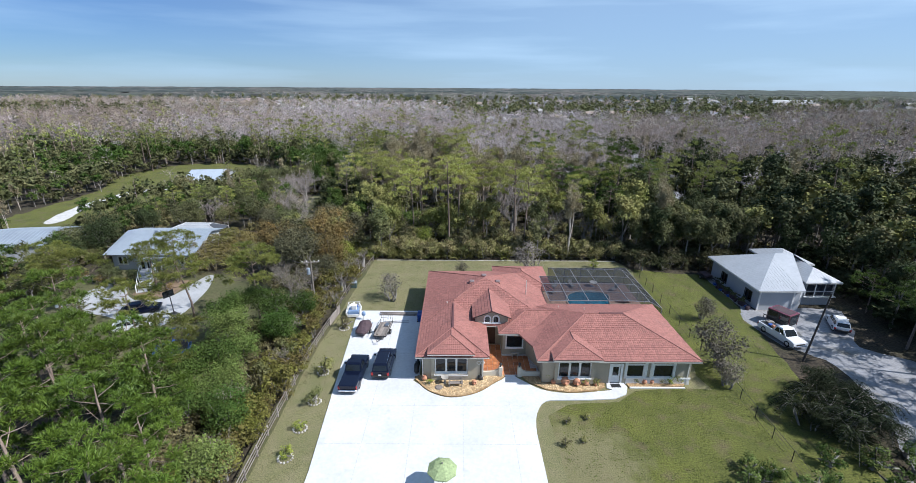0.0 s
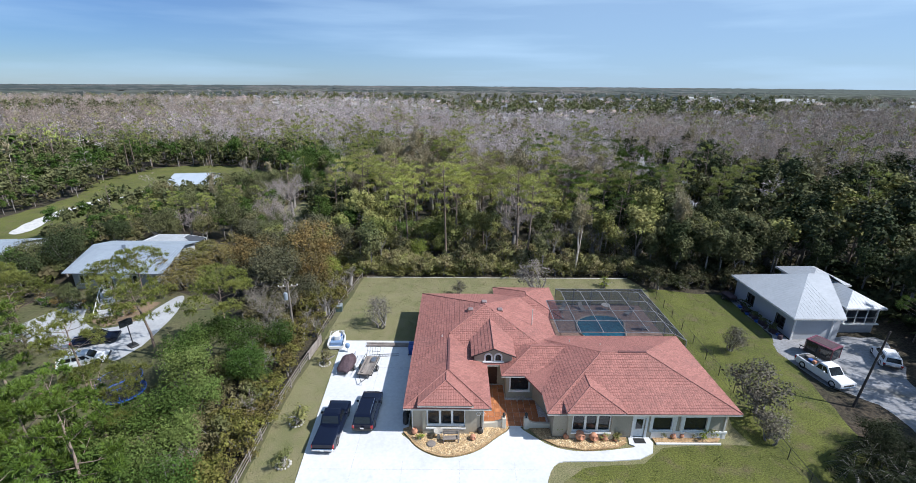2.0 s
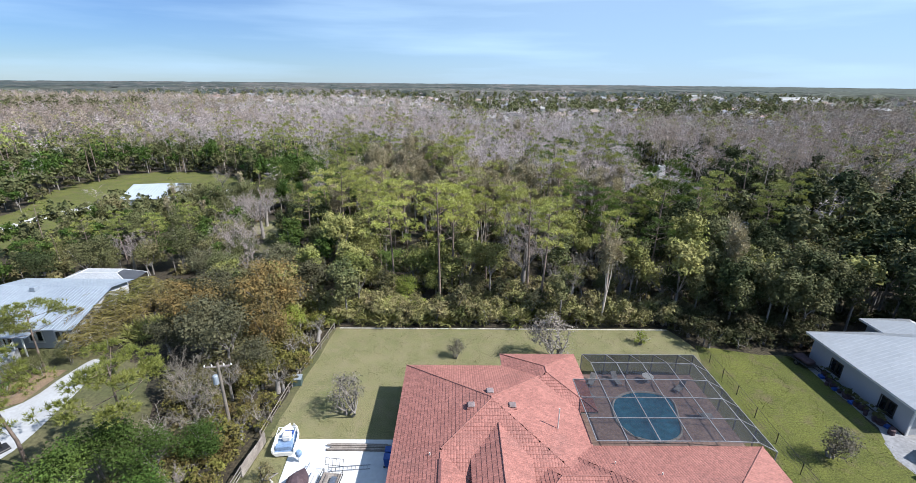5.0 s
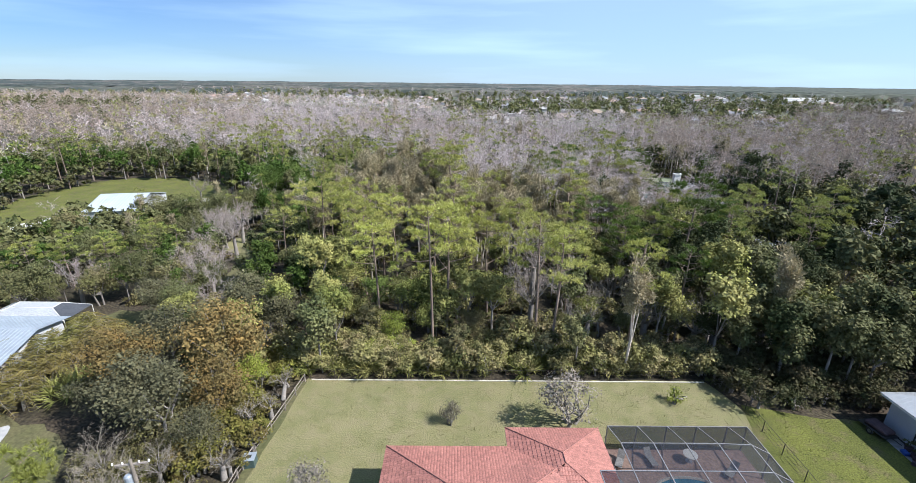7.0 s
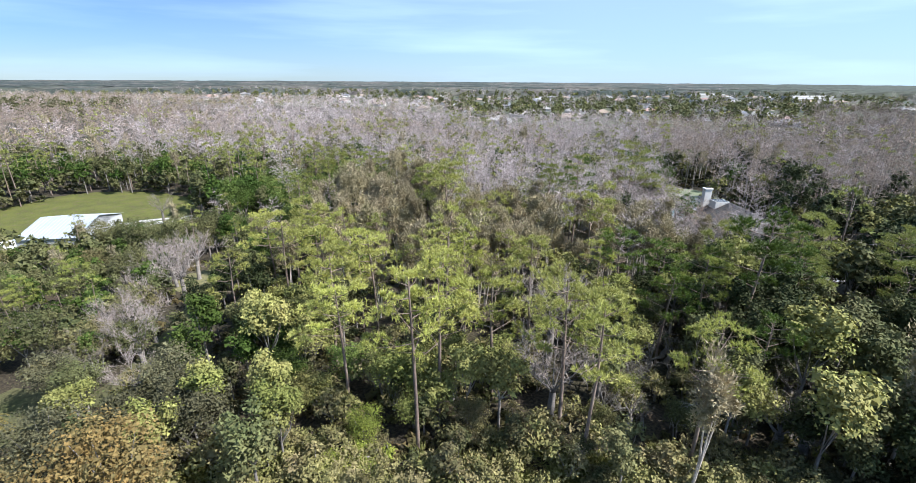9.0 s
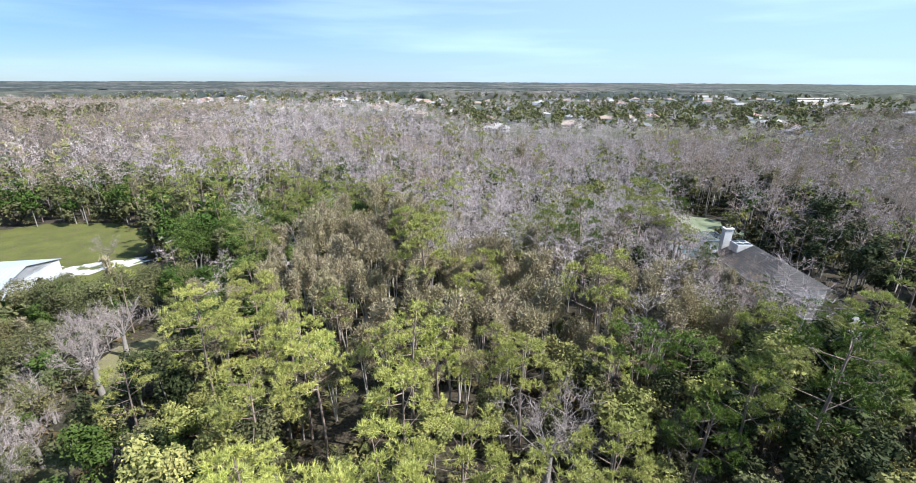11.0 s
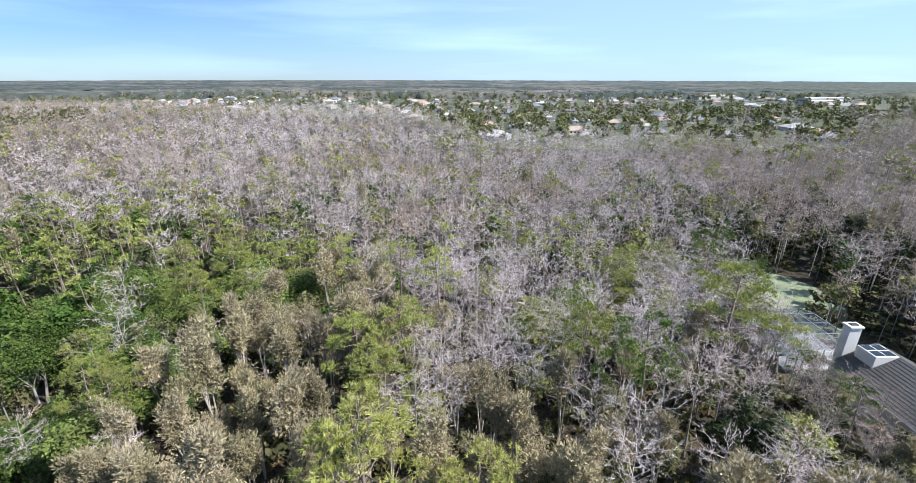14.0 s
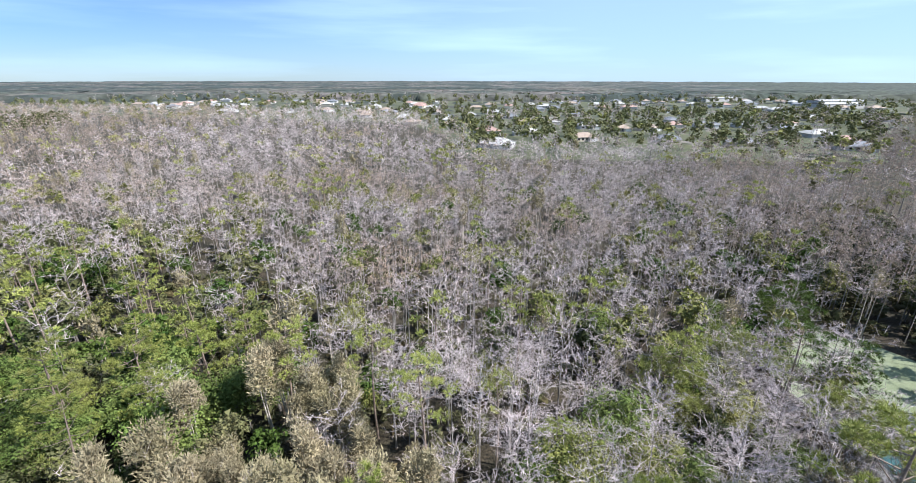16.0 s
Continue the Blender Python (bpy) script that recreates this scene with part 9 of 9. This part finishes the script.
# eastern pines wear the darker needles, with shade put into the colour
for x, y, s in tall_pines:
    stand("great_pine", rr.randrange(3), x, y, rr.uniform(0, 360), s, "tall bright slash pine standing above the woods" if y < 130 else "tall green slash pine standing above the grey woods", "tall woodland pines", PINE_DEEP_SHADE if x > 22 and y < 130 else PINE_MID if y > 130 else None)
# evergreens that shade the grey-roofed house's garden, and the pines beside its lawn
for x, y, s in ((82, 156, 1.35), (78, 152, 1.2), (86, 160, 1.3), (76, 145, 1.1), (82, 147, 1.2), (75.5, 138, 1.05), (79, 139, 1.15), (66, 107, 1.1), (70, 109, 1.2), (62, 108.5, 1.1), (58, 111, 1.0), (75, 108, 1.1), (64, 103, 1.0), (70, 103, 1.1), (56.5, 106, 1.0), (54, 116, .9), (57.5, 119.5, .8), (67, 113, 1.05), (71, 114, 1.1), (63.5, 114, 1.0), (60, 116, .95), (75.5, 133, .95), (80, 131, 1.1), (77.5, 124, .9), (81, 121, 1.0), (90, 165, 1.1), (92, 169, 1.2), (78, 158, .8),
                (89, 173, 1.05), (92, 180, 1.1), (86, 188, 1.1), (80, 193, 1.1), (95, 176, 1.2), (92, 190, 1.2), (72, 195, 1.0), (98, 170, 1.2), (72.5, 152, .8)):
    stand("dark_tree", rr.randrange(3), x, y, rr.uniform(0, 360), s, "dense dark evergreen beside the grey-roofed house", "evergreens around the grey-roofed house", EVERGREEN_SHADE)
for x, y, s in ((54.2, 127.6, .5), (52.6, 164.5, .95), (57.0, 170.2, .9), (56.6, 181.0, 1.0), (50.0, 158.5, .8), (61.5, 186.5, .9)):
    stand("spreading_pine", rr.randrange(3), x, y, rr.uniform(0, 360), s, "wide-crowned green pine beside the far lawn", "pines beside the far lawn")
for x, y, s in ((51.4, 154.5, 1.9), (51.6, 160.6, 1.7), (53.6, 168.0, 1.6), (48.5, 163, 1.9), (47.5, 151, 1.9)):
    stand("bare_tree", rr.randrange(3), x, y, rr.uniform(0, 360), s, "large leafless pale grey tree", "bare trees")
stand("round_tree", 1, 56.6, 151.8, 40, .5, "small yellow-green tree between chimney and pool cage", "", YELLOW_LEAF)
for x, y, s in ((-30, 138, .95), (-33.5, 143, 1.0), (-47, 145, 1.0), (-34, 147, .95), (-45, 149, 1.05), (-39, 151, 1.0), (-44, 156, 1.0), (-36, 156, .9), (-48, 161, 1.05), (-41, 162, .95), (-54, 158, 1.0), (-29, 146, .85), (-52, 166, 1.0), (-46, 168, 1.0), (-26, 132, .8), (-34, 133, .95), (-40, 134.5, .7)):
    stand("round_tree", rr.randrange(3), x, y, rr.uniform(0, 360), 1.2 * s, "low dense green tree in the western woods", "low green trees", LOW_GREEN if rr.random() < .7 else LUSH_LEAF)

for x, y, s in ((-27.3, 94.3, .95), (-24.7, 102.2, 1.0), (-29.5, 99, .9), (-22.5, 96, .85), (-26, 89.5, .8), (-31, 106, .9), (-28, 108, .9), (-20.5, 90, .8), (-41.5, 131, .8)):
    stand("dark_tree", rr.randrange(3), x, y, rr.uniform(0, 360), s, "dense dark green tree beside a grass track", "trees by the grass track", LOW_GREEN if rr.random() < .5 else EVERGREEN_SHADE)
for x, y, s in ((-40.2, 100.2, 1.0), (-41.5, 96, .9), (-46.9, 116.6, 1.2), (-44, 108, 1.1), (-40.5, 105, .8), (-45.5, 122, 1.1), (-66, 148, 1.5), (-39.5, 91.5, .9)):
    stand("bare_tree", rr.randrange(3), x, y, rr.uniform(0, 360), s, "spreading tan-brown leafless bush beside a grass track", "bare bushes by the track", BRUSH)
for x, y, s in ((-51.9, 96.8, .8), (-50.9, 105.9, .8), (-56.2, 94.9, .8), (-60, 100, .8), (-54, 101, .75), (-63, 96, .8)):
    stand("great_pine", rr.randrange(3), x, y, rr.uniform(0, 360), s * .75, "low bushy yellow-green pine near a metal shed", "low pines", PINE_MID)
for x, y, s in ((-76.6, 121.7, .45), (-69.8, 123.2, .55), (-73.5, 122.5, .4), (-66.5, 126, .6), (-64.5, 132.5, .6), (-65, 137, .55)):
    stand("round_tree", rr.randrange(3), x, y, rr.uniform(0, 360), s, "dark rounded bush in front of a metal shed", "bushes round the shed", DARK_LEAF)

for k, (x, y) in enumerate(((53.2, 123.5), (52.4, 128.5), (53.6, 133), (52.2, 137.5), (53.4, 142), (52.0, 146.5), (49.8, 150), (51.4, 155), (49.4, 160), (51, 165.5), (47, 156), (48.2, 145), (49, 134), (46.4, 140), (48.5, 126.5), (54, 119.5))):
    stand("cypress_tree", k, x, y, rr.uniform(0, 360), rr.uniform(.6, .78), "leafless pinkish-grey cypress beside the grey-roofed house", "cypresses beside the grey-roofed house")

# green clumps standing in the bare swamp
for x, y, s, lf in ((19, 154.5, .8, OAK_LEAF), (23.5, 158, .85, LUSH_LEAF), (26, 153.5, .75, OAK_LEAF), (21, 150.5, .7, LUSH_LEAF), (36, 168, .85, LUSH_LEAF), (38.5, 163.5, .75, OAK_LEAF), (33, 164, .7, OAK_LEAF), (-22, 157.5, .9, LUSH_LEAF), (-27, 163, .95, LUSH_LEAF),
                    (-19.5, 163, .85, LUSH_LEAF), (-31, 168.5, .9, LOW_GREEN), (-16, 169, .75, LUSH_LEAF), (12, 170, .6, OAK_LEAF), (28, 181, .7, LUSH_LEAF), (44.5, 176, .8, LUSH_LEAF), (41, 156, .7, LUSH_LEAF), (31, 149, .75, LUSH_LEAF), (-10, 184, .6, OAK_LEAF), (47, 184, .7, LUSH_LEAF)):
    stand("round_tree", rr.randrange(3), x, y, rr.uniform(0, 360), 1.6 * s, "rounded green tree among bare grey cypresses", "green trees in the swamp", lf)

# the swamp fills up between its larger trees, and closes in darker behind the pond
xc, yc = scatter(-24, 62, 146, 262, 5.2)
ok = ~inside(xc, yc, [(13, 146), (31, 146), (31, 160), (13, 160)]) & ~inside(xc, yc, [(-24, 146), (-12, 146), (-12, 172), (-24, 172)])
xc, yc = xc[ok], yc[ok]
mass("young_cypress_trees", "cypress_tree", 1, xc, yc, rng.uniform(0, 6.3, len(xc)), rng.uniform(.6, .92, len(xc)), rng.integers(0, 12, len(xc)), "young leafless grey cypresses between the taller ones", "trees")
xc, yc = scatter(-60, 90, 162, 275, 11.5)
pk = rng.integers(0, 9, len(xc))
for nm, lo, hi, k in (("oak_tree", 0, 4, .95), ("pine_tree", 4, 6, .82), ("low_green_tree", 6, 9, .9)):
    ok = (pk >= lo) & (pk < hi)
    mass("scattered_green_trees", nm, 1, xc[ok], yc[ok], rng.uniform(0, 6.3, ok.sum()), k * rng.uniform(.85, 1.2, ok.sum()), pk[ok], "scattered green crowns among bare cypresses", "trees")
xc, yc = scatter(66, 132, 150, 262, 4.6)
ok = rng.uniform(size=len(xc)) < .7
mass("brown_cypress_trees", "brown_cypress", 1, xc[ok], yc[ok], rng.uniform(0, 6.3, ok.sum()), rng.uniform(.7, 1.05, ok.sum()), rng.integers(0, 12, ok.sum()), "leafless brown cypresses behind the pond", "trees")
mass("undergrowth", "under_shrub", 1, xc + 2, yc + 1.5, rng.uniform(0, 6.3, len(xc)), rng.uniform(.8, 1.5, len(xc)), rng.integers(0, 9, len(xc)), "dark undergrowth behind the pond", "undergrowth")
for x, y, s, lf in ((41, 118.6, .95, DARK_LEAF), (38.6, 121.6, .9, SHRUB_LEAF), (43.4, 115.4, .95, LOW_GREEN), (45.5, 119.5, .9, DARK_LEAF), (47.5, 114.5, .95, LOW_GREEN), (37.5, 115.5, .85, DARK_LEAF), (49.5, 120, .8, SHRUB_LEAF), (41.5, 125, .8, SHRUB_LEAF), (46, 125.5, .75, DARK_LEAF), (44, 130.5, .7, SHRUB_LEAF),
                    (49.6, 157.2, .6, SHRUB_LEAF), (51.4, 161.5, .6, DARK_LEAF), (54.5, 168.6, .55, LUSH_LEAF), (53.6, 173, .6, LUSH_LEAF), (55.2, 177.5, .6, LUSH_LEAF), (58.4, 185.4, 1.0, LUSH_LEAF), (62.4, 188.5, .9, LOW_GREEN), (41, 164, .8, OAK_LEAF), (16.2, 154.8, 1.25, LUSH_LEAF), (18.4, 152.6, 1.1, OAK_LEAF), (25.8, 155.6, 1.25, OAK_LEAF), (28.2, 153.4, 1.1, LUSH_LEAF), (24.4, 143.4, .8, OAK_LEAF), (33, 152.6, .9, SHRUB_LEAF)):
    stand("round_tree", rr.randrange(3), x, y, rr.uniform(0, 360), s, "dense olive tree among bare grey ones", "olive trees in the bare woods", lf)
for x, y, s in ((48.2, 157.6, 1.0), (45.7, 169.8, .95), (31, 163.6, 1.0), (50.6, 151.6, .8)):
    stand("spreading_pine", rr.randrange(3), x, y, rr.uniform(0, 360), s, "feathery wide-crowned pine among bare trees", "pines in the bare woods", PINE_MID)
for x, y, s in ((31, 120.8, .95), (29.2, 124.4, 1.0), (33.5, 123, .9), (27.8, 119.4, .95), (32.4, 117, .9), (-6, 163.4, 1.0), (-8.6, 161, .95), (-4.5, 160, .9), (-14.6, 153.6, .9), (-16.2, 151.8, .8)):
    stand("paperbark_tree", rr.randrange(5), x, y, rr.uniform(0, 360), s, "feathery grey-olive paperbark with pale stems", "feathery paperbarks")

# thickets: the hedge belt along the fence and the wood's edge
r3 = np.random.default_rng(33)
KINDS["olive_shrub"] = (KINDS["shrub"][0], [], [], BARK_GREY, leaf("olive_brown_leaves", (0.190, 0.200, 0.040), (0.145, 0.110, 0.042), size=2.5), "", "shrub")
# the darker leaf tone puts deep shade into this shrub's colour
KINDS["yew_shrub"] = KINDS["shrub"][:4] + (EVERGREEN_SHADE,) + KINDS["shrub"][5:]
KINDS["brown_shrub"] = ([branching(470 + k, 2.6, 9, 7, 7) for k in range(2)], [], [], BARK_GREY, BRUSH, "", "shrub")
bx, by = r3.uniform(-29, -17.3, 390), r3.uniform(16, 80, 390)
ok = ~inside(bx, by, [(-60, 38), (-29, 38), (-28, 46), (-25, 50), (-27, 58), (-60, 66)])
bx, by = bx[ok], by[ok]
bx = bx + np.where(by > 60, 1.0 + (by - 60) * .05, 0)
rim = (bx + 17.3) / -5.5 + r3.normal(0, .35, len(bx))
bare = r3.uniform(size=len(bx)) < .13
for nm, q, text in (("olive_shrub", (rim < .8) & ~bare, "yellow-olive thicket along a fence"), ("shrub", (rim >= .8) & ~bare, "tangled olive and brown thicket"), ("brown_shrub", bare, "bare grey brushwood in the thicket")):
    mass("hedge_thicket", nm, 0, bx[q], by[q], r3.uniform(0, 6.3, q.sum()), r3.uniform(.45, 1.1, q.sum()) * (1.35 if nm == "brown_shrub" else 1), r3.integers(0, 9, q.sum()), text, "thicket")
ex, ey = r3.uniform(-16, 30, 190), 75.9 + r3.exponential(2.2, 190)
pk = r3.integers(0, 9, 190)
for nm, lo, hi, k, text in (("shrub", 0, 3, .75, "uneven olive shrubs along the back fence"), ("edge_shrub", 3, 6, .8, "sunlit tan-olive shrubs along the back fence"), ("palmetto", 6, 9, 1.15, "spiky palmettos along the back fence")):
    q = (pk >= lo) & (pk < hi)
    mass("wood_edge_shrubs", nm, 0, ex[q], ey[q], r3.uniform(0, 6.3, q.sum()), k * r3.uniform(.6, 1.4, q.sum()), pk[q], text, "shrubs")
wx, wy = r3.uniform(-72, -60, 60), r3.uniform(40, 120, 60)
mass("hedge_thicket", "shrub", 1, wx, wy, r3.uniform(0, 6.3, 60), r3.uniform(.8, 1.3, 60), r3.integers(0, 9, 60), "shrubs around the metal-roofed house", "thicket")

nx, ny = r3.uniform(16, 62, 90), r3.uniform(78.5, 108, 90)
mass("bare_brush", "brown_shrub", 0, nx, ny, r3.uniform(0, 6.3, 90), r3.uniform(1.2, 2.6, 90), r3.integers(0, 9, 90), "bare reddish-grey brush under the eastern trees", "brush")
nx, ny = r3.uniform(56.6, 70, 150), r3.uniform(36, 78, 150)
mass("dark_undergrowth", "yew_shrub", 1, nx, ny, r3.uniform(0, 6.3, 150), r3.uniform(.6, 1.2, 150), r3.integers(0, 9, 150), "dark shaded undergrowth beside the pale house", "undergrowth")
nx, ny = r3.uniform(28.5, 46, 90), r3.uniform(69.6, 78, 90)
ok = ny > np.maximum(70.3, 75.6 - (nx - 28.5) * 1.6)
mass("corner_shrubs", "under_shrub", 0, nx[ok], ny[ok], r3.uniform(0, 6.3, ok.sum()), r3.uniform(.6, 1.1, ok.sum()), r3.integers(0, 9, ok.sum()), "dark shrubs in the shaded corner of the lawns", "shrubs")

gx, gy = r3.uniform(-500, -290, 300), r3.uniform(390, 540, 300)
ok = gx + .8 * gy < 85
mass("low_trees", "dark_tree", 2, gx[ok], gy[ok], r3.uniform(0, 6.3, ok.sum()), r3.uniform(1.1, 1.45, ok.sum()), r3.integers(0, 9, ok.sum()), "belt of dark green trees beyond the grey swamp", "trees")

structure("lawn_edging", Shape().box(-14.6, 74.75, 0, 28.4, 74.87, 0.1, 0.02), STONE, "low pale concrete edging along the back lawn", "kerb")

# courtyard paving
slab = bpy.data.objects["courtyard_slab"]
tile = Shape().box(-.29, -.29, .112, .29, .29, .135, .01).mesh("paving_tile", TERRACOTTA)
for i in range(11):
    for j in range(11):
        x, y = 3.1 + i * .6, 41.3 + j * .6
        if (x > 5.0 and y > 44.8) or x > 8.75 or y > 47.0 or (x > 8.0 and y > 42.4):
            continue
        o = new("paving_tile", tile)
        o.parent, o.location = slab, (x, y, 0)


# tufts of grass on the lawns
r4 = np.random.default_rng(51)
BLADE_DRY = surface("dry_grass_blades", (0.215, 0.195, 0.095), (0.150, 0.150, 0.058), size=2.0, island=0.4, rough=1.0)
BLADE_LUSH = surface("lush_grass_blades", (0.120, 0.140, 0.026), (0.080, 0.100, 0.020), size=2.0, island=0.4, rough=1.0)
HOUSE_PLOT = [(-14.0, 8), (7.3, 8), (7.6, 33), (9.4, 37), (18, 37), (25, 39), (27, 52), (27, 65.5), (5, 65), (5, 63), (-4.5, 63), (-4.5, 55.6), (-14.0, 55.6), (-12.4, 30)]
for outline, n, material, label in (([(-17.0, 20), (-11.8, 20), (-13.8, 55.5), (-4.5, 56), (27, 66), (29.8, 71), (28.4, 74.6), (-14.8, 74.6), (-16.6, 54)], 26000, BLADE_DRY, "dry tufts of mown grass"),
                                    ([(9.0, 24), (27.5, 20), (36, 36), (39, 50), (41, 60), (41, 68), (34.4, 70), (30.4, 71), (28, 52), (27, 39), (24, 38.8), (18.3, 38.4), (16.2, 36.6), (11.0, 36.1), (8.9, 34.4)], 26000, BLADE_LUSH, "green tufts of lawn grass")):
    x, y = r4.uniform(-17, 42, n * 4), r4.uniform(20, 75, n * 4)
    ok = inside(x, y, outline)
    if material is BLADE_DRY:
        ok &= ~inside(x, y, HOUSE_PLOT)
    clump = field(x, y, 2.2, 8) + r4.normal(0, .25, len(x)) > .42
    x, y = x[ok & clump][:n], y[ok & clump][:n]
    n = len(x)
    a, w, h = r4.uniform(0, 6.3, n), r4.uniform(.025, .055, n), r4.uniform(.035, .10, n)
    base = np.stack([x, y, np.full(n, .01)], 1)
    side = np.stack([np.cos(a) * w, np.sin(a) * w, 0 * a], 1)
    tip = base + np.stack([r4.normal(0, .07, n), r4.normal(0, .07, n), h], 1)
    tagged(new("grass_tufts", raw_mesh("grass_tufts", np.stack([base - side, base + side, tip], 1).reshape(-1, 3), np.arange(3 * n).reshape(-1, 3), [material])), label, "grass", kind="stuff")
